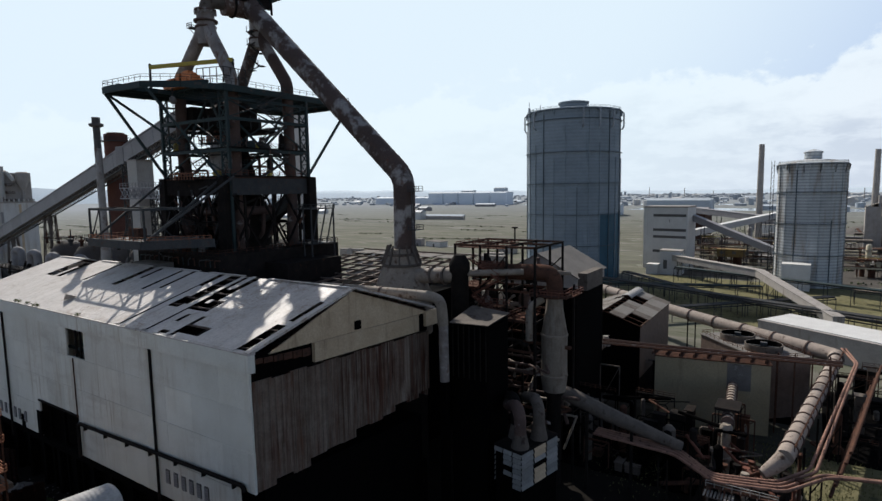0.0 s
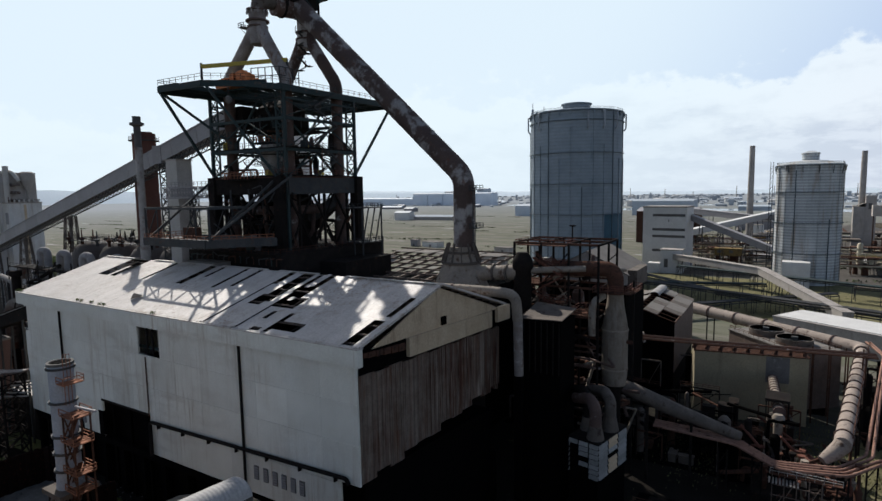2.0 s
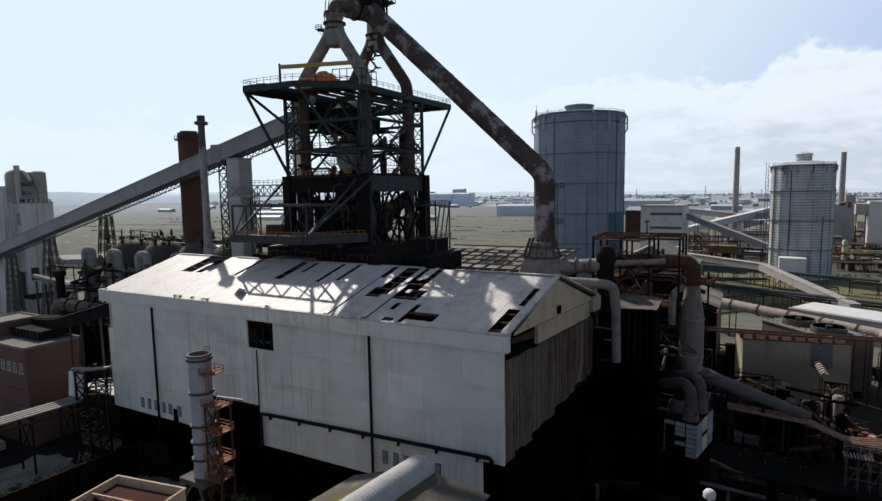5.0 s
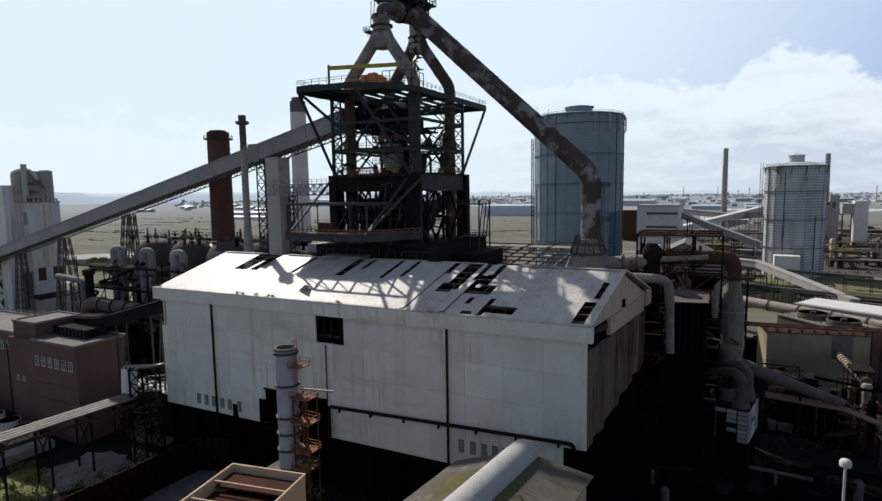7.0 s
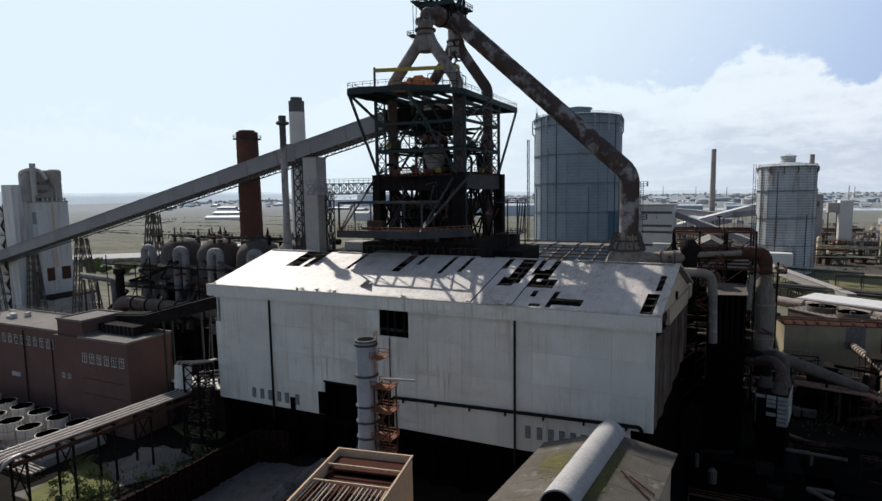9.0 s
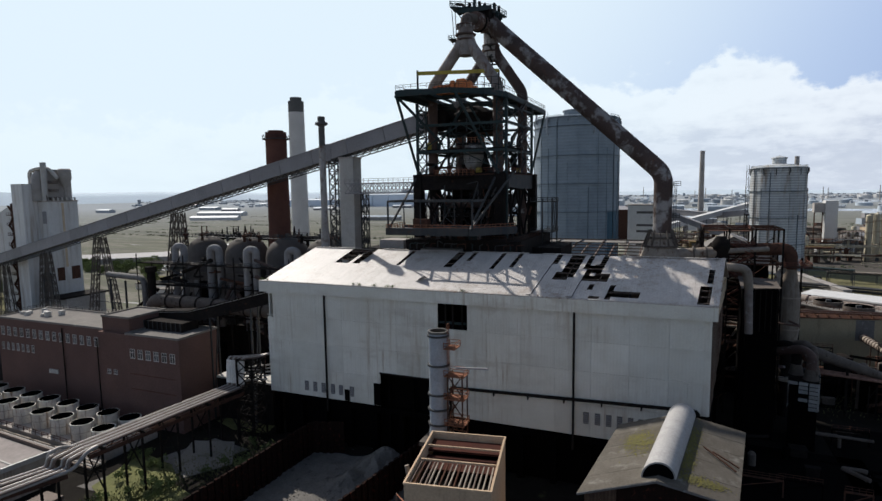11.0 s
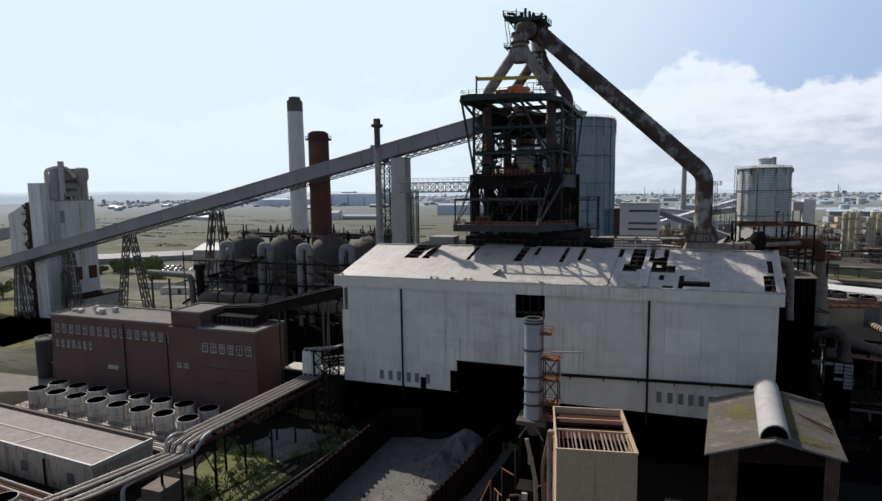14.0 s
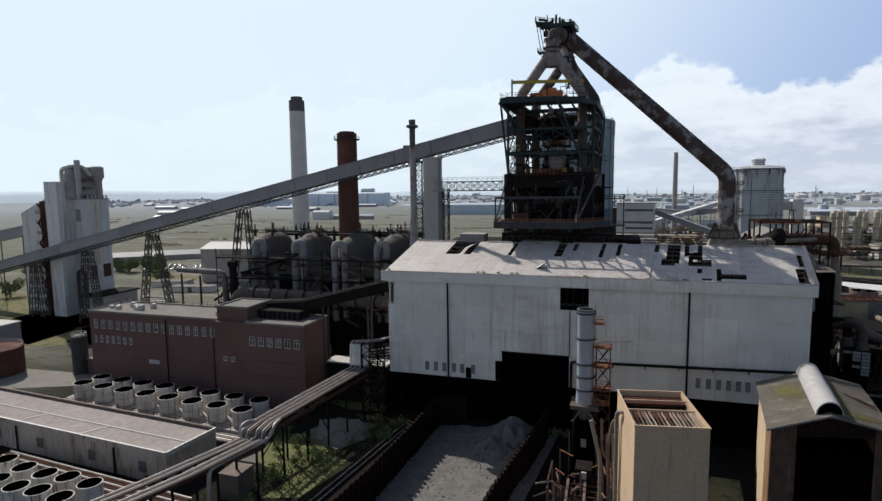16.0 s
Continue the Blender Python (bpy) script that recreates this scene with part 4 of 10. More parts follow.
        beam_part(t, "rafter", (x, YR, ZR - 0.35), (x, Y1 - 0.3, ZE - 0.35), 0.3, 0.5, M_RUSTY)
        beam_part(t, "tie_beam", (x, Y0 + 0.5, ZE - 1.6), (x, Y1 - 0.5, ZE - 1.6), 0.3, 0.4, M_BLACK)
    for j in range(8):
        f_ = (j + 0.5) / 8
        for ya, yb in ((Y0, YR), (Y1, YR)):
            y = ya + (yb - ya) * f_
            z = ZE + (ZR - ZE) * f_ - 0.05
            beam_part(t, "purlin", (X0, y, z), (X1, y, z), 0.16, 0.22, M_BROWN if ya == Y0 else M_BLACK)
    # roof sheets: front slope in narrow columns and five courses, some lost
    lost = set()

    def lose(xa, xb, va, vb):
        for i in range(ncol):
            xm = X0 + (i + 0.5) * (X1 - X0) / ncol
            for j in range(nrow):
                if xa <= xm <= xb and va <= (j + 0.5) / nrow <= vb:
                    lost.add((i, j))

    ncol, nrow = 98, 16
    for a in ((-147.8, -140.8, 0.0, 0.42), (-131.4, -130.2, 0.0, 0.41), (-119.6, -117.2, 0.0, 0.41), (-115.2, -113.8, 0.0, 0.28), (-108.6, -107.0, 0.0, 0.41), (-104.2, -103.0, 0.0, 0.40),
              (-95.7, -94.6, 0.0, 0.28), (-92.4, -89.3, 0.0, 0.64), (-93.6, -92.2, 0.43, 0.65), (-88.4, -87.2, 0.0, 0.39), (-87.2, -85.8, 0.28, 0.42), (-85.0, -84.0, 0.0, 0.45), (-87.2, -82.0, 0.42, 0.65),
              (-85.0, -84.0, 0.68, 0.80), (-81.0, -80.0, 0.68, 1.0), (-80.2, -75.6, 0.81, 0.92), (-84.2, -82.0, 0.92, 1.0), (-64.7, -63.6, 0.26, 0.56), (-65.3, -63.2, 0.64, 1.0)):
        lose(*a)
    # odd sheets still hanging in the holes
    for a in ((-143.6, -142.6, 0.18, 0.42), (-90.4, -89.4, 0.56, 0.65), (-86.1, -85.0, 0.42, 0.50)):
        for i in range(ncol):
            for j in range(nrow):
                if a[0] <= X0 + (i + 0.5) * (X1 - X0) / ncol <= a[1] and a[2] <= (j + 0.5) / nrow <= a[3]:
                    lost.discard((i, j))
    rr = random.Random(3)
    for i in range(ncol):
        xa, xb = X0 - 0.4 + i * (X1 - X0 + 0.8) / ncol, X0 - 0.4 + (i + 1) * (X1 - X0 + 0.8) / ncol
        j = 0
        while j < nrow:
            if (i, j) in lost:
                j += 1
                continue
            k = j
            while k < nrow and (i, k) not in lost and k - j < 16:
                k += 1
            va, vb = j / nrow, k / nrow
            ya, yb = YR + (Y0 - 0.4 - YR) * va, YR + (Y0 - 0.4 - YR) * vb
            za, zb = ZR + (ZE + 0.2 - ZR) * va, ZR + (ZE + 0.2 - ZR) * vb
            lift = rr.uniform(0.10, 0.13) + (0.22 if (i + 1, j) in lost and rr.random() < 0.4 else 0.0)
            part("roof_sheet", Mesh().slab((xa, yb, zb + lift), (xb - 0.012, yb, zb + lift), (xb - 0.012, ya, za + lift), (xa, ya, za + lift), 0.05), M_ROOF, t, smooth=False)
            j = k
    m = Mesh().slab((X0 - 0.4, YR, ZR + 0.1), (X1 + 0.3, YR, ZR + 0.1), (X1 + 0.3, Y1 + 0.4, ZE + 0.1), (X0 - 0.4, Y1 + 0.4, ZE + 0.1), 0.06)
    part("rear_roof", m, M_ROOF, t, smooth=False)
    for i in range(29):
        x = X0 + i * 3.4
        if i not in (4, 5, 8, 12, 17, 21, 22):
            part("ridge_cap", Mesh().beam((x, YR, ZR + 0.28), (x + 3.37, YR, ZR + 0.28), 0.7, 0.12), M_ROOF, t, smooth=False)
    # a sheet blown up on the slope
    part("loose_sheet", Mesh().slab((-143.6, 55.6, 43.4), (-141.4, 55.0, 44.5), (-141.0, 58.2, 45.0), (-143.4, 58.6, 44.2), 0.05), M_ROOF, t, "torn sheet bent upwards", smooth=False)
    part("loose_sheet", Mesh().slab((-121.8, 45.6, 39.9), (-119.6, 45.2, 41.4), (-119.9, 47.2, 40.6), (-121.6, 47.4, 40.6), 0.05), M_ROOF, t, "torn sheet bent upwards", smooth=False)
    # downpipes, gas pipe along the wall, small windows, door
    for x in (-143.5, -86.6):
        part("downpipe", Mesh().tube(bend([(x, Y0 - 0.35, 36.0), (x, Y0 - 0.35, ZB - 3)], 1), 0.22, 8), M_BLACK, t, "dark iron downpipe")
    part("downpipe", Mesh().tube([(-112.9, Y0 - 0.3, 30.3), (-112.9, Y0 - 0.3, 19.0)], 0.12, 8), M_RUSTY, t)
    part("service_pipe", Mesh().tube(bend([(-112.4, Y0 - 0.55, ZB), (-112.4, Y0 - 0.55, 18.0), (-64.6, Y0 - 0.55, 19.4), (-64.2, Y0 - 0.55, 18.6)], 0.8), 0.32, 10), M_BLACK, t, "black service pipe on brackets")
    for i in range(7):
        x = -110 + i * 7.2
        part("bracket", Mesh().box(x - 0.1, x + 0.1, Y0 - 0.7, Y0 - 0.1, 17.1 + i * 0.21, 17.9 + i * 0.21), M_BLACK, t, smooth=False)
    for x in (-149.4, -147.0, -144.7, -142.1, -139.9, -137.0, -84.2, -82.0, -79.9, -77.9, -75.9, -74.0):
        z = 12.7 if x < -100 else 14.0
        w = part("window", Mesh().box(x - 0.5, x + 0.5, Y0 - 0.14, Y0 + 0.05, z, z + 2.3), M_DARKCAP, t, "dark louvred window", smooth=False)
        for k in range(5):
            part("louvre", Mesh().slab((x - 0.5, Y0 - 0.2, z + 0.2 + k * 0.42), (x + 0.5, Y0 - 0.2, z + 0.2 + k * 0.42), (x + 0.5, Y0 - 0.14, z + 0.4 + k * 0.42), (x - 0.5, Y0 - 0.14, z + 0.4 + k * 0.42), 0.02), M_CONV, w, smooth=False)
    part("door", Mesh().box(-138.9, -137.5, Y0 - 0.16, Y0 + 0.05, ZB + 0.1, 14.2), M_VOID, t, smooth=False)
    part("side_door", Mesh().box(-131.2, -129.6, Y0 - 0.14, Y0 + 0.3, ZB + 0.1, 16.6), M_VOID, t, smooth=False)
    # inside the high opening: frame posts and a rail
    for x in (-114.0, -112.3, -110.2):
        beam_part(t, "stanchion", (x, Y0 + 0.9, 29), (x, Y0 + 0.9, 37), 0.28, material=M_BLACK)
    beam_part(t, "crane_rail", (-118, Y0 + 1.3, 31.6), (-106, Y0 + 1.3, 31.6), 0.3, 0.5, M_GREEN)
    part("dock_lintel", Mesh().box(-129.6, -113.0, Y0 - 0.3, Y0 + 0.5, 18.9, 19.25), M_BLACK, t, smooth=False)
    # dock posts coloured near-black to sink into the shade of the dock
    for x in (-128, -122, -116):
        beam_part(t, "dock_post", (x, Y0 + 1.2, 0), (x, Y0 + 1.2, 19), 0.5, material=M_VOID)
    # the house is not square: its ends lean off to the east
    for o in t.children_recursive:
        for v in o.data.vertices:
            v.co.x += SKEW * v.co.y
    return t


casting_house()


# ---- blast furnace ----
def furnace():
    t = thing("blast_furnace", (-122, 87, 0), "soot-black blast furnace tower with decks, uptakes and steel bracing", "furnace")
    cols = {"sw": (-131.0, 79.2), "se": (-113.0, 80.8), "ne": (-109.9, 94.6), "nw": (-128.6, 95.0)}
    # base
    part("base_block", Mesh().box(-134.5, -103.5, 68, 104, 0, 47.0), M_BLACK, t, smooth=False)
    part("base_annex", Mesh().box(-103.5, -96, 80, 97, 0, 44.5), M_BLACK, t, smooth=False)
    part("furnace_shell", Mesh().lathe((-121.5, 87.5, 44), [(7.2, 0), (7.6, 6), (6.4, 12), (4.2, 22), (2.8, 27), (2.2, 29)], 32), M_BLACK, t)
    part("bustle_pipe", Mesh().tube([(-121.5 + 9.2 * math.cos(a), 87.5 + 9.2 * math.sin(a), 56.0) for a in (2 * math.pi * k / 32 for k in range(33))], 1.1, 10), M_PIPE, t)
    for k in range(14):
        a = 2 * math.pi * k / 14
        c, s = math.cos(a), math.sin(a)
        part("tuyere_pipe", Mesh().tube(bend([(-121.5 + 9.2 * c, 87.5 + 9.2 * s, 55.2), (-121.5 + 8.8 * c, 87.5 + 8.8 * s, 50.5), (-121.5 + 7.0 * c, 87.5 + 7.0 * s, 49)], 1.2), 0.5, 8), M_PIPE, t)
    part("hopper", Mesh().lathe((-120.4, 82.4, 64.9), [(0.9, 0), (1.9, 0.7), (2.6, 2.2), (2.75, 4.0), (2.75, 5.6), (2.5, 6.4), (2.5, 6.9)], 24), M_PIPEW, t, "pale grey charging hopper")
    part("hopper_band", Mesh().ring((-120.4, 82.4), 2.7, 2.95, 69.2, 69.5, 24), M_STEEL, t)
    part("hopper_platform", Mesh().box(-124.4, -116.6, 79.2, 85.6, 72.0, 72.3), M_BLACK, t, smooth=False)
    part("hopper_railing", Mesh().rail([(-124.4, 85.6, 72.3), (-124.4, 79.2, 72.3), (-116.6, 79.2, 72.3), (-116.6, 85.6, 72.3)], 1.3, 1.1, 0.14), M_ORRUST, t, "orange-red handrail", smooth=False)
    for x, y, r, h in ((-122.6, 81.0, 0.6, 2.2), (-120.2, 81.4, 0.8, 3.0), (-118.2, 81.2, 0.55, 1.8), (-121.5, 84.2, 0.9, 3.4)):
        part("valve_head", Mesh().lathe((x, y, 72.3), [(r, 0), (r, h * 0.6), (r * 1.35, h * 0.65), (r * 1.35, h * 0.8), (r * 0.4, h)], 12), M_VESSEL if r < 0.7 else M_BLACK, t)
    part("valve_drum", Mesh().tube([(-118.4, 79.0, 64.9), (-117.2, 79.0, 64.9)], 0.85, 14), M_YELLOW, t, "faded yellow valve drum")
    # dark distributor house under the top deck, with its crossing beams
    part("distributor", Mesh().lathe((-121.6, 87.0, 75.4), [(5.6, 0), (6.7, 0.7), (6.7, 2.6), (5.9, 3.4), (5.9, 5.2), (3.6, 6.8), (1.6, 7.4)], 20), M_BLACK, t, "soot-black gas distributor")
    part("distributor_floor", Mesh().box(-130.5, -113.2, 80.2, 94.2, 75.0, 75.4), M_BLACK, t, smooth=False)
    for k in range(12):
        a = 2 * math.pi * k / 12
        part("distributor_rib", Mesh().obox((-121.6 + 6.75 * math.cos(a), 87 + 6.75 * math.sin(a), 75.4), 0.35, 0.3, 3.4, math.degrees(a)), M_STEEL, t, smooth=False)
    part("feed_chute", Mesh().tube(bend([(-131.5, 82.6, 80.4), (-127.5, 84.6, 80.0), (-124.0, 86.2, 77.5)], 1.5, 4), 1.5, 14), M_BLACK, t, "dark feed chute from the conveyor head")
    part("conveyor_head", Mesh().box(-134.0, -127.8, 80.4, 85.4, 76.4, 81.2).box(-133.6, -128.4, 80.8, 85.0, 81.2, 81.6), M_BLACK, t, "dark sheeted conveyor head house", smooth=False)
    for (xa, ya, za), (xb, yb, zb) in (((-130.6, 79.4, 70.6), (-122.0, 80.4, 82.6)), ((-113.6, 80.6, 70.6), (-121.0, 80.4, 82.6)), ((-113.4, 82.0, 64.5), (-111.0, 94.0, 76.5)), ((-110.6, 94.0, 64.5), (-113.0, 82.0, 76.5)), ((-130.4, 80.4, 64.5), (-128.8, 94.0, 76.5))):
        beam_part(t, "wind_brace", (xa, ya, za), (xb, yb, zb), 0.42, 0.5, M_GREEN)
    part("hoist_block", Mesh().lathe((-121.0, 71.0, 80.4), [(0.3, 0), (0.75, 0.5), (0.75, 1.3), (0.3, 1.7)], 12), M_VESSEL, t)
    part("hoist_chain", Mesh().tube([(-121.0, 71.0, 82.0), (-121.0, 71.0, 84.0)], 0.12, 6).tube([(-121.0, 71.0, 80.5), (-121.0, 71.0, 78.0)], 0.09, 6), M_STEEL, t)
    # fat black branch mains dropping from the ring girder to the hearth
    for (xa, ya), (xb, yb) in (((-131.5, 77.6), (-125.0, 83.6)), ((-110.8, 78.0), (-117.4, 83.4)), ((-109.2, 97.0), (-116.5, 91.0)), ((-132.0, 97.4), (-126.0, 91.6))):
        part("branch_main", Mesh().tube(bend([(xa, ya, 61.5), (xa + (xb - xa) * 0.25, ya + (yb - ya) * 0.25, 58.0), (xb, yb, 51.0)], 2.0, 4), 1.25, 14), M_BLACK, t)
    part("top_cone", Mesh().lathe((-121.5, 87.5, 73), [(2.6, 0), (2.2, 2), (1.3, 5), (0.9, 9)], 24), M_BLACK, t)
    # tower columns (the uptakes come down in them)
    for k, (x, y) in cols.items():
        part("uptake_column", Mesh().lathe((x, y, 46), [(1.35, 0), (1.35, 39.5)], 18), M_PIPE, t, "round rust-brown uptake column")
    # added near-black block gives the hearth interior its shade
    part("hearth_core", Mesh().box(-129.5, -120.0, 80, 95, 47, 58), M_VOID, t, "near-black block for the shade inside the hearth", smooth=False)
    posts = [(-134.2, 76.0), (-134.2, 99.0), (-108.2, 99.0), (-109.5, 76.5)]
    for x, y in posts:
        beam_part(t, "post", (x, y, 44), (x, y, 84), 0.65, material=M_GREEN)
    part("corner_column", Mesh().box(-112.2, -109.6, 74.6, 77.4, 0, 64), M_BLACK, t, "wide soot-dark box column", smooth=False)
    part("corner_column", Mesh().box(-109.2, -106.8, 97.8, 100.2, 0, 64), M_BLACK, t, "wide soot-dark box column", smooth=False)
    part("corner_column", Mesh().box(-135.2, -133.0, 74.8, 77.2, 0, 64), M_BLACK, t, "wide soot-dark box column", smooth=False)
    order = [0, 3, 2, 1]
    for a, b in zip(order, order[1:] + order[:1]):
        (xa, ya), (xb, yb) = posts[a], posts[b]
        for z, w in ((70.0, 0.7), (77.0, 0.7)):
            beam_part(t, "floor_beam", (xa, ya, z), (xb, yb, z), 0.5, w, M_GREEN)
        beam_part(t, "ring_girder", (xa, ya, 61.7), (xb, yb, 61.7), 1.2, 3.8, M_STEEL if a in (3, 2) else M_BLACK, "deep plate girder")
        beam_part(t, "girder_flange", (xa, ya, 63.75), (xb, yb, 63.75), 1.5, 0.25, M_RUSTY)
        for za, zb in ((64, 70), (70, 77.0)):
            beam_part(t, "brace", (xa, ya, za), ((xa + xb) / 2, (ya + yb) / 2, zb), 0.26, material=M_GREEN)
            beam_part(t, "brace", (xb, yb, za), ((xa + xb) / 2, (ya + yb) / 2, zb), 0.26, material=M_GREEN)
        if a in (3, 1):
            beam_part(t, "floor_beam", (xa, ya, 81.4), (xb, yb, 81.4), 0.35, 0.45, M_GREEN)
            for fr in (0.0, 0.5):
                p0, p1 = (xa + (xb - xa) * fr, ya + (yb - ya) * fr), (xa + (xb - xa) * (fr + 0.5), ya + (yb - ya) * (fr + 0.5))
                beam_part(t, "brace", (*p0, 77.2), (*p1, 81.2), 0.22, material=M_GREEN)
                beam_part(t, "brace", (*p1, 77.2), (*p0, 81.2), 0.22, material=M_GREEN)
        for fr in (0.15, 0.5, 0.85):
            px, py = xa + (xb - xa) * fr, ya + (yb - ya) * fr
            beam_part(t, "stanchion", (px, py, 47), (px, py, 60), 0.5, material=M_BLACK)
        for fr in (0.0, 0.33, 0.66):
            beam_part(t, "brace", (xa + (xb - xa) * fr, ya + (yb - ya) * fr, 47), (xa + (xb - xa) * (fr + 0.33), ya + (yb - ya) * (fr + 0.33), 60), 0.4, material=M_BLACK)
            beam_part(t, "brace", (xa + (xb - xa) * (fr + 0.33), ya + (yb - ya) * (fr + 0.33), 47), (xa + (xb - xa) * fr, ya + (yb - ya) * fr, 60), 0.4, material=M_BLACK)
    # ladder-like lattice beside the uptakes
    for (x, y), sx, sy in zip(posts, (1, 1, -1, -1), (1, -1, -1, 1)):
        m = Mesh()
        m.beam((x + 2.6 * sx, y, 62), (x + 2.6 * sx, y, 83), 0.35)
        lattice_side(m, (x, y, 64), (x, y, 83), (x + 2.6 * sx, y, 64), (x + 2.6 * sx, y, 83), 6, 0.2)
        part("lattice_panel", m, M_GREEN, t, smooth=False)
    # floors
    floors = ((64.0, 6.0), (70.4, 2.0))
    for z, inner in floors:
        m = Mesh()
        m.box(-134, -108.4, 76.2, 80.5, z, z + 0.25)
        m.box(-134, -108.4, 95, 98.8, z, z + 0.25)
        m.box(-134, -128.6, 80.5, 95, z, z + 0.25)
        m.box(-114.5, -108.4, 80.5, 95, z, z + 0.25)
        part("floor_plate", m, M_BLACK, t, smooth=False)
        m = Mesh()
        m.rail([(-134, 76.2, z + 0.25), (-108.6, 76.2, z + 0.25), (-108.4, 98.8, z + 0.25), (-134, 98.8, z + 0.25), (-134, 76.2, z + 0.25)], 1.2, 2.2, 0.09)
        part("railing", m, M_REDRAIL if z < 65 else M_STEEL, t, smooth=False)
    part("gantry", Mesh().box(-128.5, -118.2, 73.6, 76.0, 63.2, 63.5), M_BLACK, t, smooth=False)
    part("gantry_railing", Mesh().rail([(-128.5, 76, 63.5), (-128.5, 73.7, 63.5), (-118.2, 73.7, 63.5), (-118.2, 76, 63.5)], 1.5, 1.2, 0.14), M_ORRUST, t, "orange-red handrail", smooth=False)
    # stairs zigzag on the east side
    for k in range(5):
        za, zb = 64 + k * 4, 68 + k * 4
        ya, yb = (84, 92) if k % 2 == 0 else (92, 84)
        m = Mesh()
        for dx in (0.0, 1.0):
            m.beam((-107.6 - dx, ya, za), (-107.6 - dx, yb, zb), 0.12, 0.3)
            m.beam((-107.6 - dx, ya, za + 1.1), (-107.6 - dx, yb, zb + 1.1), 0.08)
        for i in range(14):
            f_ = i / 13
            m.box(-108.6, -107.6, ya + (yb - ya) * f_ - 0.14, ya + (yb - ya) * f_ + 0.14, za + (zb - za) * f_, za + (zb - za) * f_ + 0.05)
        part("stair_flight", m, M_STEEL, t, smooth=False)
    # inner clutter of pipes and vessels
    rr = random.Random(11)
    for k in range(34):
        x, y = rr.uniform(-132, -110), rr.uniform(77, 97)
        z = rr.choice((47.2, 47.2, 64.3, 70.7))
        h = rr.uniform(1.5, 5.5) if z > 60 else rr.uniform(4, 12)
        if math.hypot(x + 121.5, y - 87.5) < 6:
            continue
        if rr.random() < 0.5:
            part("vessel", Mesh().lathe((x, y, z), [(rr.uniform(0.5, 1.2), 0), (rr.uniform(0.5, 1.2), h * 0.8), (0.3, h)], 12), rr.choice((M_PIPE, M_BLACK, M_GREEN)), t)
        else:
            q = (x + rr.uniform(-6, 6), y + rr.uniform(-4, 4), z + h)
            part("pipe_run", Mesh().tube(bend([(x, y, z), (x, y, z + h), (q[0], y, z + h), q], 1.0), rr.uniform(0.2, 0.5), 8), rr.choice((M_PIPE, M_BLACK, M_RUSTY)), t)
    for k in range(26):
        a = (rr.uniform(-134, -106), rr.uniform(75, 99), rr.uniform(47, 61))
        b = (a[0] + rr.uniform(-9, 9), a[1] + rr.uniform(-5, 5), a[2] + rr.uniform(-5, 5))
        beam_part(t, "strut", a, b, rr.uniform(0.25, 0.5), material=rr.choice((M_BLACK, M_STEEL, M_RUSTY)))
    # hot blast main dropping behind the corner column, and pale pipework over the tap platform
    part("blast_main", Mesh().tube(bend([(-109.6, 96.5, 61.0), (-111.0, 94.0, 57.5), (-118.5, 86.0, 51.5), (-120.5, 84.5, 47.2)], 2.5, 5), 1.5, 14), M_STEEL, t)
    for k in range(26):
        x, y, z = rr.uniform(-133, -112), rr.uniform(69, 77), rr.uniform(47, 58)
        q = (x + rr.uniform(-4, 4), y + rr.uniform(-2, 2), min(61.0, z + rr.uniform(2, 9)))
        beam_part(t, "strut", (x, y, z), q, rr.uniform(0.16, 0.34), material=rr.choice((M_STEEL, M_BLACK, M_BLACK, M_BLACK, M_RUSTY)))
    for k in range(9):
        x, y = rr.uniform(-132, -112), rr.uniform(68.6, 74)
        part("machine_box", Mesh().box(x, x + rr.uniform(0.8, 2.6), y, y + 1.4, 50.3 if y < 68 else 47.0, (50.3 if y < 68 else 47.0) + rr.uniform(1, 3.6)), rr.choice((M_STEEL, M_GREEN, M_VESSEL, M_RUSTY)), t, smooth=False)
    for z in (52.6, 55.4):
        part("ring_walkway", Mesh().box(-133, -110.5, 77.6, 78.8, z, z + 0.12).rail([(-133, 77.6, z), (-110.5, 77.6, z)], 1.1, 1.4, 0.09), M_STEEL, t, smooth=False)
    # walkways, thin pipes and lamps round the shaft
    for k in range(16):
        z = rr.choice((50.5, 54.0, 58.0, 66.8, 73.6, 75.4))
        x, y = rr.uniform(-133, -114), rr.choice((76.4, 78.5, 82.0, 93.5, 97.5))
        l_ = rr.uniform(4, 9)
        m = Mesh().box(x, x + l_, y, y + 1.0, z, z + 0.1)
        m.rail([(x, y, z + 0.1), (x + l_, y, z + 0.1)], 1.1, 1.1, 0.07)
        part("catwalk", m, rr.choice((M_STEEL, M_GREEN, M_RUSTY)), t, smooth=False)
    for k in range(30):
        x, y, z = rr.uniform(-134, -108), rr.uniform(75.5, 98), rr.uniform(47, 72)
        part("thin_pipe", Mesh().tube(bend([(x, y, z), (x, y, z + rr.uniform(2, 7)), (x + rr.uniform(-6, 6), y, z + rr.uniform(2, 7))], 0.5, 3), rr.uniform(0.1, 0.2), 6), rr.choice((M_STEEL, M_PIPE, M_GREEN, M_VESSEL)), t)
    for k in range(12):
        x, y = rr.uniform(-133, -109), rr.uniform(76.5, 98)
        z = rr.choice((64.3, 70.7))
        part("valve_box", Mesh().box(x, x + rr.uniform(0.6, 1.8), y, y + rr.uniform(0.6, 1.4), z, z + rr.uniform(0.8, 2.0)), rr.choice((M_STEEL, M_RUSTY, M_GREEN, M_YELLOW)), t, smooth=False)
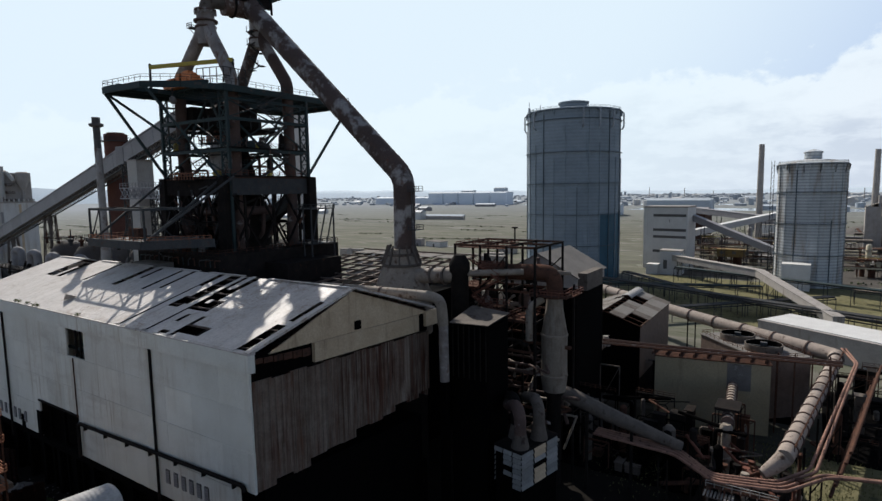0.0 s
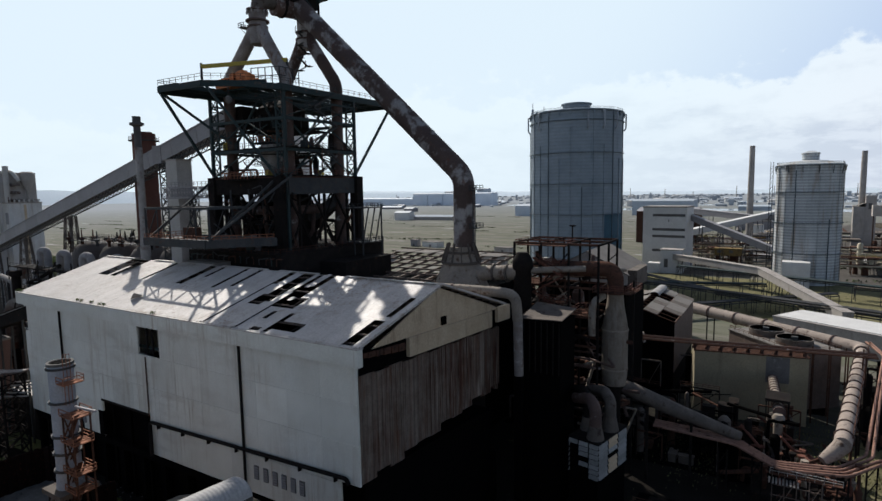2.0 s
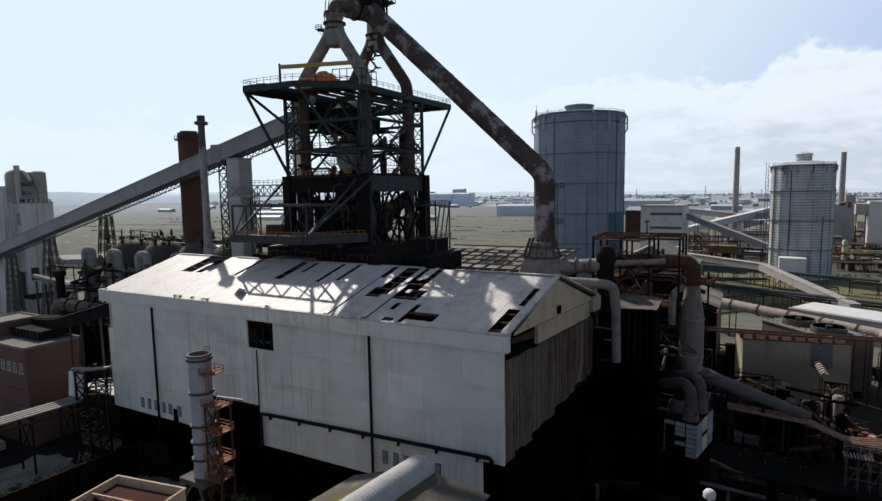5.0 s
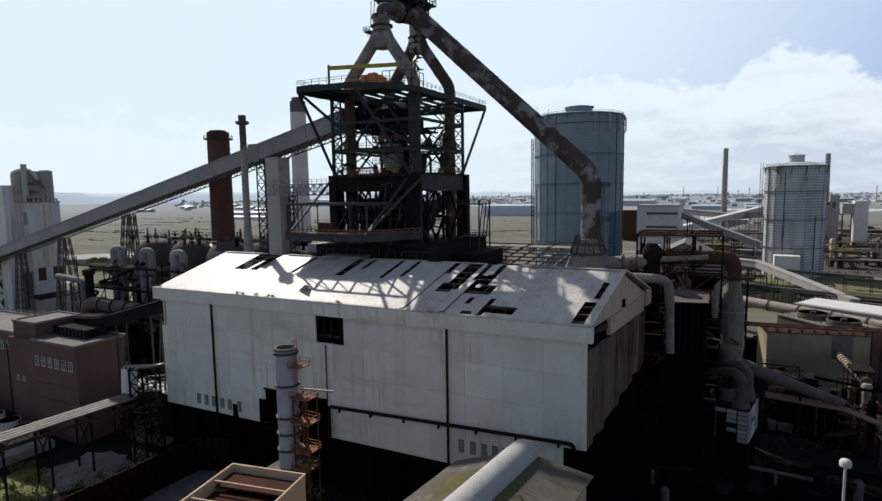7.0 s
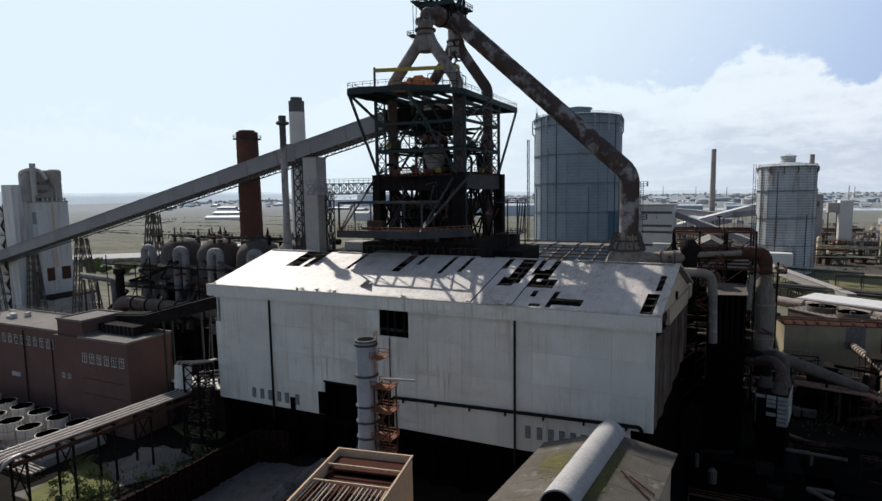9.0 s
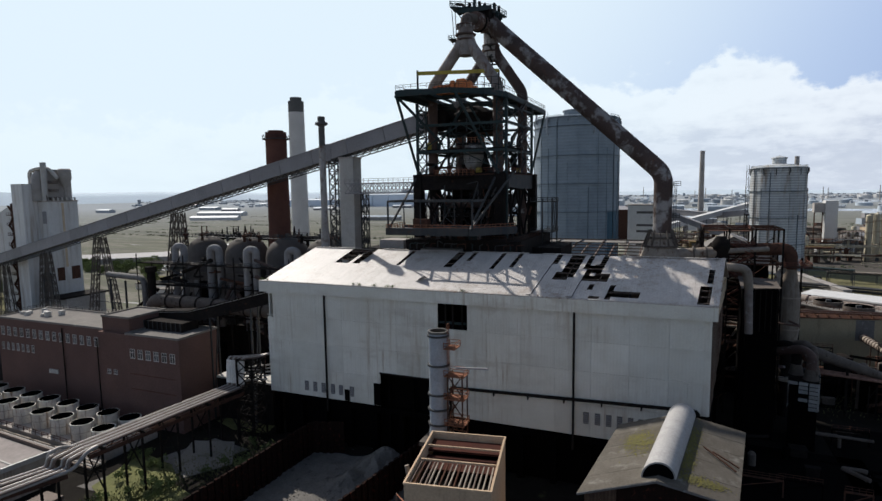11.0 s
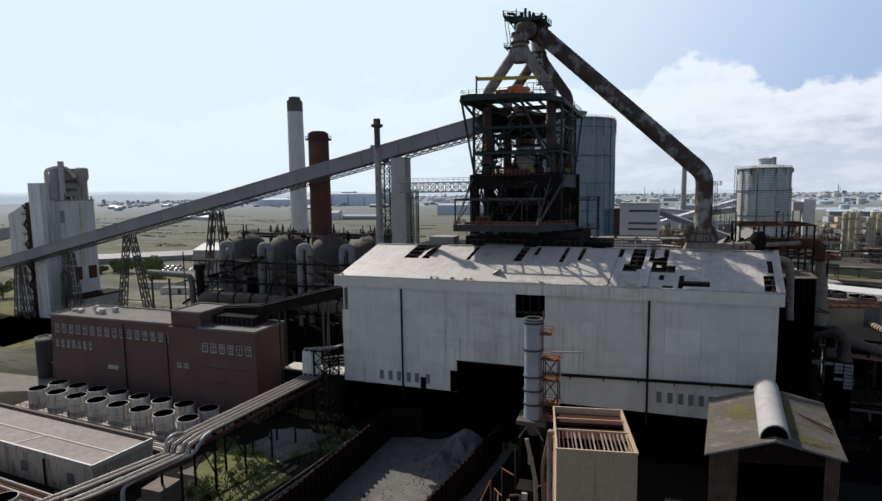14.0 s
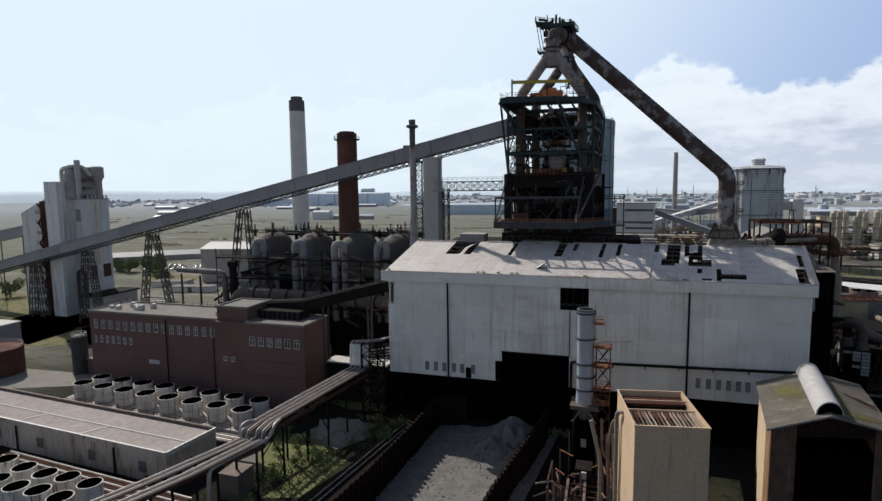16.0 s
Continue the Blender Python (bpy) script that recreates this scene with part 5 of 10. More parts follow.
    # handrails, conduits and lockers on the base block
    m = Mesh()
    m.rail([(-134.4, 68.1, 47.0), (-103.6, 68.1, 47.0), (-103.6, 103.9, 47.0)], 1.2, 1.8, 0.08)
    part("base_railing", m, M_RUSTY, t, smooth=False)
    for k in range(16):
        x = -133.5 + k * 1.95 + rr.uniform(-0.4, 0.4)
        part("base_conduit", Mesh().tube(bend([(x, 67.8, 44.6), (x, 67.8, 46.2 + rr.uniform(-0.5, 0.8)), (x + rr.uniform(-1.5, 3), 67.8, 46.2)], 0.3, 3), 0.14, 6), rr.choice((M_RUSTY, M_STEEL, M_GREEN)), t)
    # top deck, cut at one corner, on raking struts
    deck = [(-133.8, 62.4), (-119.5, 63.0), (-113.0, 68.0), (-109.0, 75.5), (-107.6, 114.5), (-134.0, 114.5)]
    ring = deck[:]
    for poly in ([(-133.8, 62.4), (-127.5, 62.6), (-126.8, 74.5), (-133.8, 74.5)], [(-133.8, 74.5), (-109.3, 75.3), (-109.2, 79.2), (-133.8, 78.4)], [(-133.8, 78.4), (-130.2, 78.5), (-130.2, 111.5), (-134.0, 111.5)],
                 [(-112.8, 79.0), (-109.2, 79.2), (-107.8, 111.5), (-111.4, 111.5)], [(-134.0, 111.5), (-107.8, 111.5), (-107.6, 114.5), (-134.0, 114.5)], [(-130.2, 92.6), (-112.2, 92.6), (-112.0, 96.4), (-130.2, 96.4)]):
        part("deck_plate", Mesh().prism(poly, 84.0, 84.4), M_GREEN, t, smooth=False)
    for k in range(6):
        x = -129.6 + k * 3.5
        beam_part(t, "deck_joist", (x, 63.0 if x < -126 else 75.0, 83.6), (x, 114.2, 83.6), 0.3, 0.7, M_GREEN)
    for y in (84.0, 88.4, 101.5, 106.5):
        beam_part(t, "deck_joist", (-133.6, y, 83.3), (-108.6, y, 83.3), 0.3, 0.6, M_GREEN)
    for a, b in zip(ring, ring[1:] + ring[:1]):
        beam_part(t, "deck_girder", (*a, 83.5), (*b, 83.5), 0.5, 1.3, M_GREEN)
    m = Mesh()
    m.rail([(*p, 84.4) for p in ring + ring[:1]], 1.2, 2.2, 0.08)
    part("deck_railing", m, M_STEEL, t, smooth=False)
    for a, b in (((-133.8, 62.8, 83), (-134.2, 76, 64.5)), ((-133.8, 63, 83), (-127, 76, 72)), ((-118.5, 63.4, 83), (-110.4, 76.0, 62)), ((-133.8, 72, 83), (-134.2, 63, 83)), ((-107.6, 114, 83), (-108.2, 99, 64.5)), ((-134, 114, 83), (-134.2, 99, 64.5))):
        beam_part(t, "raking_strut", a, b, 0.5, 0.55, M_GREEN)
    # hoist crab under a yellow beam
    beam_part(t, "hoist_beam", (-132.5, 72.9, 90.2), (-112.9, 81.4, 90.8), 0.5, 0.9, M_YELLOW, "faded yellow hoist beam")
    for x, y in ((-132.5, 72.9), (-112.9, 81.4)):
        beam_part(t, "hoist_post", (x, y, 84), (x, y, 91), 0.4, material=M_STEEL)
    part("hoist_crab", Mesh().box(-128.5, -116.5, 73.5, 77.5, 84.6, 85.4), M_ORANGE, t, "rusty orange winch deck", smooth=False)
    for x, y, w_, h in ((-126.0, 74.0, 1.6, 1.3), (-123.9, 73.9, 1.2, 2.6), (-122.4, 74.4, 2.4, 3.0), (-119.8, 74.0, 1.6, 2.2), (-118.0, 74.8, 1.1, 1.0)):
        part("winch_box", Mesh().box(x, x + w_, y, y + 2.4, 85.0, 85.0 + h).box(x + 0.2, x + w_ - 0.2, y + 0.3, y + 1.6, 85.0 + h, 85.3 + h), M_ORANGE, t, smooth=False)
    for y in (74.6, 76.2):
        part("winch_drum", Mesh().tube([(-127.4, y, 86.6), (-122.6, y, 86.6)], 0.55, 14), M_RUSTY, t)
    part("winch_railing", Mesh().rail([(-128.5, 73.5, 85.0), (-119.0, 73.5, 85.0), (-119.0, 77.5, 85.0), (-128.5, 77.5, 85.0), (-128.5, 73.5, 85.0)], 1.6, 1.1, 0.12), M_ORANGE, t, "orange handrail", smooth=False)
    beam_part(t, "crab_beam", (-133.2, 66, 84.9), (-112, 74, 84.9), 0.5, 0.6, M_GREEN)
    m = Mesh()
    m.rail([(-119, 76, 84.5), (-112, 78, 84.5), (-112, 84, 84.5)], 4.2, 1.8, 0.16)
    part("hoist_frame", m, M_STEEL, t, smooth=False)
    # uptakes: two pairs of legs into two bends
    for (l, r), (jx, jy) in (((cols["sw"], cols["se"]), (-122.0, 81.3)), ((cols["nw"], cols["ne"]), (-118.9, 94.0))):
        for x, y in (l, r):
            part("uptake_leg", Mesh().tube(bend([(x, y, 84), (x, y, 87.2 if jy < 90 else 87.0), (jx + (x - jx) * 0.16, jy + (y - jy) * 0.16, 98.0), (jx + (x - jx) * 0.06, jy, 101.0)], 2.6, 6), 1.5, 20), M_LEG if jy < 90 else M_DOWN, t, "flaking round uptake pipe")
    part("uptake_neck", Mesh().tube([(-122.0, 81.3, 95.4), (-122.0, 81.3, 103.3)], 2.0, 22), M_LEG, t, "pale flaking uptake neck")
    part("uptake_elbow", Mesh().tube(bend([(-122.0, 81.3, 103.3), (-122.0, 81.6, 105.3), (-120.9, 86.4, 105.9)], 1.5, 7), 1.4, 22), M_DULL, t, "dark rusty elbow")
    part("uptake_neck", Mesh().tube([(-118.9, 94.0, 96.4), (-118.9, 94.0, 104.6)], 2.1, 22), M_PIPEW, t, "pale flaking uptake neck")
    for x, y, z, r in ((-122.0, 81.3, 100.6, 2.75), (-122.0, 81.3, 99.3, 2.4), (-118.9, 94.0, 100.2, 2.5), (-118.9, 94.0, 98.6, 2.4), (-122.0, 81.3, 103.1, 2.5)):
        m = Mesh()
        m.ring((x, y), 1.9, r, z, z + 0.35, 22)
        part("flange", m, M_PIPE, t)
    for k in range(10):
        a = 2 * math.pi * k / 10
        part("neck_bracket", Mesh().obox((-122.0 + 2.35 * math.cos(a), 81.3 + 2.35 * math.sin(a), 102.4), 0.5, 0.25, 0.7, math.degrees(a)), M_PIPEW, t, smooth=False)
    part("crown_main", Mesh().tube([(-121.0, 85.6, 105.5), (-119.0, 93.6, 105.9)], 2.45, 22), M_PIPE, t, "dark rusty crown main")
    part("crown_band", Mesh().tube([(-120.5, 87.6, 105.6), (-120.4, 88.0, 105.6)], 2.75, 22), M_BLACK, t)
    for x, y, z in ((-124.7, 80.6, 99.4),):
        m = Mesh()
        m.box(x - 1.4, x + 0.6, y - 1.6, y + 1.6, z, z + 0.15)
        m.rail([(x + 0.5, y - 1.6, z), (x - 1.4, y - 1.6, z), (x - 1.4, y + 1.6, z), (x + 0.5, y + 1.6, z)], 1.1, 1.2, 0.1)
        m.beam((x - 1.2, y - 1.2, z), (x + 0.8, y - 0.6, z - 2), 0.12)
        part("access_platform", m, M_STEEL, t, smooth=False)
    # bleeder platform at the very top, on a dark frame over the crown main
    for y in (86.5, 90.0, 93.5, 97.0):
        beam_part(t, "crown_frame", (-126.0 if y < 88 else -122.8, y, 108.7), (-116.4, y, 108.7), 0.5, 1.1, M_GREEN)
        for x in (-122.6, -117.0):
            beam_part(t, "crown_post", (x, y, 105.0), (x, y, 108.7), 0.4, material=M_BLACK)
    part("crown_box", Mesh().box(-122.4, -117.2, 88.2, 96.6, 106.6, 109.1), M_BLACK, t, "dark plated valve house", smooth=False)
    for k in range(7):
        part("valve_gear", Mesh().box(-123.0 + k * 0.95, -122.4 + k * 0.95, 86.2 + k * 1.5, 87.2 + k * 1.5, 109.7, 110.6 + (k * 3 % 4) * 0.5), M_GREEN if k % 2 else M_BLACK, t, smooth=False)
    m = Mesh()
    m.prism([(-127.5, 84.0), (-117.0, 92.0), (-115.8, 99.5), (-121.0, 100.0), (-127.8, 89)], 109.3, 109.7)
    part("bleeder_platform", m, M_GREEN, t, "dark green bleeder platform", smooth=False)
    m = Mesh()
    m.rail([(-127.5, 84.0, 109.7), (-117.0, 92.0, 109.7), (-115.8, 99.5, 109.7), (-121.0, 100.0, 109.7), (-127.8, 89, 109.7), (-127.5, 84.0, 109.7)], 1.3, 1.4, 0.12)
    part("bleeder_railing", m, M_GREEN, t, smooth=False)
    for x, y, h in ((-120.3, 93, 4.6), (-118.0, 95.5, 3.4), (-119.0, 98.0, 3.0), (-123.5, 88.5, 2.4)):
        part("bleeder_valve", Mesh().lathe((x, y, 107.0), [(0.7, 0), (0.7, 2.5), (1.0, 2.7), (1.0, 3.2), (0.45, 3.4), (0.45, h), (0.2, h + 0.6)], 12), M_GREEN, t)
    for k in range(6):
        p = (-126 + k * 1.6, 86 + k * 2.0, 109.8)
        beam_part(t, "mast", p, (p[0], p[1], 110.8 + (k * 7 % 4) * 0.5), 0.25, material=M_GREEN)
    # grating cage, pipes and counterweights crowded under the platform
    rc = random.Random(77)
    for k in range(12):
        x, y = rc.uniform(-126.4, -117.4), rc.uniform(84.4, 97.5)
        y = max(y, 84.2 + (x + 127.5) * 0.76)
        part("valve_gear", Mesh().box(x - rc.uniform(0.3, 0.7), x + rc.uniform(0.3, 0.8), y - 0.5, y + 0.5, 107.4 + rc.uniform(0, 0.8), 109.3), M_BLACK, t, smooth=False)
    for k in range(5):
        x, y = -126.6 + k * 2.2, 85.2 + k * 1.7
        beam_part(t, "platform_knee", (x, y, 109.2), (x + 2.4, y + 1.6, 105.6), 0.22, material=M_GREEN)
    part("bleeder_pipe", Mesh().tube(bend([(-124.6, 87.4, 106.2), (-124.6, 87.4, 110.6), (-126.8, 86.6, 110.8)], 0.7, 5), 0.4, 12), M_PIPE, t)
    for a, b in (((-127.2, 84.8, 108.6), (-125.5, 81.6, 101.0)), ((-126.4, 85.2, 108.6), (-124.6, 81.2, 101.0))):
        beam_part(t, "access_ladder", a, b, 0.18, material=M_STEEL)
    for k in range(9):
        m = Mesh()
        z = 90.5 + k * 1.55
        yb = 90.5 + (k % 2) * 3.0
        m.box(-119, -117.4, yb - 0.3, yb + 1.2, z, z + 0.12)
        m.beam((-118.2, 90.5 + (k % 2) * 3, z), (-118.2, 93.5 - (k % 2) * 3, z + 1.6), 0.5, 0.2)
        m.beam((-118.9, yb, z), (-118.9, yb, z + 1.6), 0.12)
        part("access_stair", m, M_STEEL, t, smooth=False)
    # lower platform with trussed rails
    low = [(-134.6, 57.2), (-113.2, 57.2), (-104.6, 68.0), (-134.6, 68.0)]
    part("tap_platform", Mesh().prism(low, 49.6, 50.3), M_STEEL, t, "wide steel platform", smooth=False)
    for a, b in zip(low[:3], low[1:3] + low[3:]):
        beam_part(t, "platform_girder", (*a, 49.9), (*b, 49.9), 0.5, 1.7, M_STEEL)
    m = Mesh()
    m.rail([(-134.6, 68, 50.3), (-134.6, 57.3, 50.3), (-113.2, 57.3, 50.3), (-104.8, 67.6, 50.3)], 1.25, 1.5, 0.12)
    part("platform_railing", m, M_ORRUST, t, "rust-red handrail", smooth=False)
    for y in (57.6, 66.5):
        beam_part(t, "truss_chord", (-134.2, y, 57.2), (-112.4, y, 57.2), 0.4, 0.5, M_STEEL)
        for k in range(0 if y > 60 else 5):
            x = -134.2 + k * 4.36
            for a, b in (((x, y, 50.3), (x, y, 57.2)),) if k not in (0, 3) else (((x, y, 50.3), (x + 4.36, y, 57.2)),):
                beam_part(t, "truss_web", a, b, 0.2, material=M_STEEL)
    for x in (-134.2, -112.4):
        beam_part(t, "truss_post", (x, 57.6, 50.3), (x, 57.6, 57.2), 0.35, material=M_STEEL)
        beam_part(t, "truss_chord", (x, 57.6, 57.2), (x, 66.5, 57.2), 0.4, 0.5, M_STEEL)
    for k in range(1, 5):
        beam_part(t, "cross_tie", (-134.2 + k * 4.36, 57.6, 57.2), (-134.2 + k * 4.36, 66.5, 57.2), 0.3, material=M_STEEL)
    for a, b in (((-113.2, 58, 50.4), (-112, 75, 63)), ((-134.3, 58, 50.4), (-134.4, 75, 63)), ((-113.0, 57.6, 50.4), (-107.5, 76, 64))):
        beam_part(t, "raking_strut", a, b, 0.4, 0.45, M_STEEL)
    part("switch_cabinet", Mesh().box(-130.5, -126.5, 64, 66, 50.3, 52.6), M_RUSTY, t, smooth=False)
    # side platform to the east
    for z in (47.5, 56.0):
        m = Mesh()
        m.box(-106.8, -100.5, 92, 100, z, z + 0.25)
        m.rail([(-106.8, 92, z), (-100.5, 92, z), (-100.5, 100, z), (-106.8, 100, z)], 1.2, 1.6, 0.1)
        part("side_platform", m, M_STEEL, t, smooth=False)
    for x, y in ((-100.8, 92.2), (-100.8, 99.8), (-103.5, 92.2)):
        beam_part(t, "stanchion", (x, y, 44), (x, y, 57), 0.3, material=M_STEEL)
    for k in range(3):
        beam_part(t, "brace", (-100.8, 92.2 + 2.5 * k, 47.5), (-100.8, 94.7 + 2.5 * k, 56), 0.25, material=M_STEEL)
    return t


furnace()

# downcomer and dust catcher
dc = thing("downcomer", (-72.3, 90.0, 0), "huge rusty downcomer pipe with flaking paint on a conical base", "pipe")
DA, DB = Vector((-118.6, 91.4, 106.1)), Vector((-72.0, 91.5, 63.05))
part("sloping_pipe", Mesh().tube(bend([DA, DB, (-72.0, 91.3, 46.8)], 2.6, 5), 2.3, 28), M_DOWN, dc)
for f_ in (0.05, 0.12, 0.3, 0.47, 0.64, 0.8, 0.93):
    p = DA.lerp(DB, f_)
    d = (DB - DA).normalized()
    part("seam_band", Mesh().tube([p - d * 0.12, p + d * 0.12], 2.36, 28), M_DOWN, dc)
part("cone", Mesh().lathe((-72.3, 90.4, 30), [(6.4, 0), (6.4, 8), (5.2, 11.5), (3.4, 15.5), (2.4, 17.2), (2.4, 18)], 32), M_MAIN, dc, "beige conical dust catcher head")
for z, r in ((46.6, 3.1), (44.4, 4.1)):
    m = Mesh()
    m.ring((-72.3, 90.4), r - 0.5, r + 0.2, z, z + 0.5)
    part("flange", m, M_DULL, dc)
for k in range(12):
    a = 2 * math.pi * k / 12
    part("gusset", Mesh().beam((-72.3 + 2.8 * math.cos(a), 90.4 + 2.8 * math.sin(a), 48.8), (-72.3 + 4.2 * math.cos(a), 90.4 + 4.2 * math.sin(a), 44.6), 0.22, 0.5), M_DULL, dc, smooth=False)
part("body", Mesh().lathe((-72.3, 90.4, 0), [(5, 0), (5, 30)], 24), M_BLACK, dc)
for z in (52, 60):
    m = Mesh()
    m.box(-69.6, -67.9, 89.4, 92.4, z, z + 0.15)
    m.rail([(-69.6, 89.4, z), (-67.9, 89.4, z), (-67.9, 92.4, z), (-69.6, 92.4, z)], 1.1, 1.2, 0.1)
    part("access_platform", m, M_STEEL, dc, smooth=False)
m = Mesh()
m.beam((-69.4, 90.5, 46), (-69.4, 90.5, 61), 0.12)
m.beam((-68.8, 90.5, 46), (-68.8, 90.5, 61), 0.12)
for k in range(30):
    m.beam((-69.4, 90.5, 46 + k * 0.5), (-68.8, 90.5, 46 + k * 0.5), 0.08)
part("ladder", m, M_STEEL, dc, smooth=False)


# ---- inclined conveyor with trestles ----
CA, CB = Vector((-133.5, 82.0, 78.6)), Vector((-430.0, 113.0, 17.2))


def on_conv(x):
    return CA.lerp(CB, (x - CA.x) / (CB.x - CA.x))


cv = thing("conveyor_gallery", (-238, 91, 0), "long inclined grey-clad conveyor gallery on lattice trestles", "conveyor")
nseg = 22
for i in range(nseg):
    a, b = CA.lerp(CB, i / nseg), CA.lerp(CB, (i + 1) / nseg - 0.0006)
    part("gallery_section", Mesh().beam(a, b, 4.6, 4.2), M_CONV, cv, smooth=False)
    ra, rb = a + Vector((0, 0, 2.3)), b + Vector((0, 0, 2.3))
    part("roof_section", Mesh().beam(ra, rb, 5.0, 0.35), M_CONV, cv, smooth=False)
    m = Mesh()
    for s in (-1.9, 1.9):
        o = Vector((0, s, 0))
        la, lb = a + o + Vector((0, 0, -3.4)), b + o + Vector((0, 0, -3.4))
        ua, ub = a + o + Vector((0, 0, -2.1)), b + o + Vector((0, 0, -2.1))
        m.beam(la, lb, 0.3)
        for k in range(5):
            m.beam(la.lerp(lb, k / 5), ua.lerp(ub, (k + 0.5) / 5), 0.18)
            m.beam(ua.lerp(ub, (k + 0.5) / 5), la.lerp(lb, (k + 1) / 5), 0.18)
    part("under_truss", m, M_STEEL, cv, smooth=False)
for x, fa, fb in ((-241, 10.0, 4.5), (-291, 8.5, 9.5), (-333, 5.0, 5.0), (-371, 4.0, 4.0)):
    p = on_conv(x)
    zt = p.z - 3.6
    for s, foot in ((-1, fa), (1, fb)):
        leaning_leg(cv, (p.x + s * foot, p.y), (p.x + s * 1.6, p.y), zt, 2.0, 1.3, 11 if p.z > 30 else 5, 0.34, 0.15, M_DULL)
    for f_ in (0.35, 0.62, 0.86):
        beam_part(cv, "tie", (p.x - fa + (fa - 1.6) * f_, p.y, zt * f_), (p.x + fb - (fb - 1.6) * f_, p.y, zt * f_), 0.3, material=M_STEEL)
part("drive_house", Mesh().box(-170.5, -166.5, 83, 88.5, 69, 74.2), M_CONV, cv, smooth=False)

tw = thing("lift_tower", (-161, 84, 0), "tall plain beige lift shaft tower beside a lattice mast", "tower")
part("shaft", Mesh().box(-163.2, -158.4, 82.2, 87.0, 0, 69.6), M_PALE, tw, smooth=False)
part("cap", Mesh().box(-163.4, -158.2, 82.0, 87.2, 69.6, 70.0), M_CONC, tw, smooth=False)
lattice_tower(tw, (-165.6, 84.4), 0, 69, 3.2, 3.2, 22, 0.3, 0.18, M_STEEL)
lattice_tower(tw, (-156.8, 86.0), 0, 60, 1.8, 1.8, 16, 0.22, 0.14, M_STEEL)
br = thing("truss_footbridge", (-147, 79, 62), "grey steel truss footbridge between tower and furnace", "footbridge")
for y in (77.2, 79.6):
    for z in (59.2, 62.0):
        beam_part(br, "chord", (-158.4, y, z), (-134.6, y, z), 0.3, material=M_CONV)
    m = Mesh()
    lattice_side(m, (-158.4, y, 59.2), (-134.6, y, 59.2), (-158.4, y, 62.0), (-134.6, y, 62.0), 10, 0.16)
    part("web", m, M_CONV, br, smooth=False)
part("deck", Mesh().box(-158.4, -134.6, 77.2, 79.6, 59.0, 59.15), M_STEEL, br, smooth=False)
m = Mesh()
m.rail([(-158.4, 77.2, 62.1), (-134.6, 77.2, 62.1)], 1.2, 1.6, 0.1)
part("railing", m, M_CONV, br, smooth=False)


# ---- stripped roof and buildings behind the casting house ----
def stripped_roof():
    t = thing("stripped_building", (-92, 105, 0), "steel building with rusty purlins where roof sheets are gone", "building")
    # walls near-black: the shade below the open purlins is in their colour
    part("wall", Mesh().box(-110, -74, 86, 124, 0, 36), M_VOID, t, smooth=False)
    for i in range(10):
        x = -110 + i * 4.0
        beam_part(t, "rafter", (x, 84, 39.2), (x, 125, 42.6), 0.4, 0.55, M_BROWN)
    for j in range(9):
        y = 85 + j * 4.9
        beam_part(t, "purlin", (-112, y, 39.6 + 0.083 * (y - 84)), (-72, y, 39.6 + 0.083 * (y - 84)), 0.26, 0.34, M_BROWN)
    for i in range(5):
        part("roof_sheet", Mesh().box(-110 + i * 7, -104 + i * 7, 117, 124.5, 42.55 + 0.05 * (i % 2), 42.7 + 0.05 * (i % 2)), M_FELT, t, smooth=False)
    for x in (-110, -92, -74):
        beam_part(t, "column", (x, 84, 0), (x, 84, 39.5), 0.6, material=M_BLACK)


stripped_roof()
t = thing("plant_room", (-150, 88, 0), "low sooty plant rooms behind the casting house roof", "building")
part("wall", Mesh().box(-157, -136, 84, 104, 0, 42.5), M_BLACK, t, smooth=False)
part("roof_unit", Mesh().box(-152, -144, 86, 92, 42.5, 45.0), M_CONC, t, "pale flat-roofed roof unit", smooth=False)
part("roof_unit", Mesh().box(-128, -118, 63, 66.8, 43.0, 45.2), M_FELT, t, smooth=False)
part("roof_unit_wall", Mesh().box(-128.4, -117.6, 63.4, 66.6, 38.0, 43.0), M_BLACK, t, smooth=False)
t = thing("dark_plant_house", (-51, 88, 0), "dark green sheeted plant house with a pale torn roof", "building")
# wall near-black: deep shade below the roof put into its colour
part("wall", Mesh().box(-54, -46.5, 81, 89, 0, 35.9), M_VOID, t, smooth=False)
part("roof", Mesh().slab((-54.3, 80.7, 36.0), (-46.2, 80.7, 36.3), (-46.2, 89.3, 37.0), (-54.3, 89.3, 37.6), 0.15), M_DULL, t, smooth=False)
for i in range(7):
    part("rib", Mesh().box(-53.8 + i * 1.15, -53.6 + i * 1.15, 80.85, 81.0, 26, 35.8), M_BLACK, t, smooth=False)
t = thing("gabled_house", (-53, 127, 0), "beige gabled works building among pipes", "building")
m = Mesh()
m.add([(-62.5, 118, 37.4), (-43.5, 118, 37.4), (-43.5, 118, 40), (-53, 118, 45), (-62.5, 118, 40), (-62.5, 138, 37.4), (-43.5, 138, 37.4), (-43.5, 138, 40), (-53, 138, 45), (-62.5, 138, 40)],
      [(0, 1, 2, 3, 4), (9, 8, 7, 6, 5), (1, 6, 7, 2), (0, 4, 9, 5), (0, 5, 6, 1)])
part("gable_wall", m, M_CONC, t, "grey-beige gable cladding", smooth=False)
# everything below the gable cladding darkened to near-black in place of shade
part("lower_wall", Mesh().box(-62.3, -43.7, 118.2, 137.8, 0, 37.4), M_VOID, t, "lower wall with deep shade put into its near-black colour", smooth=False)
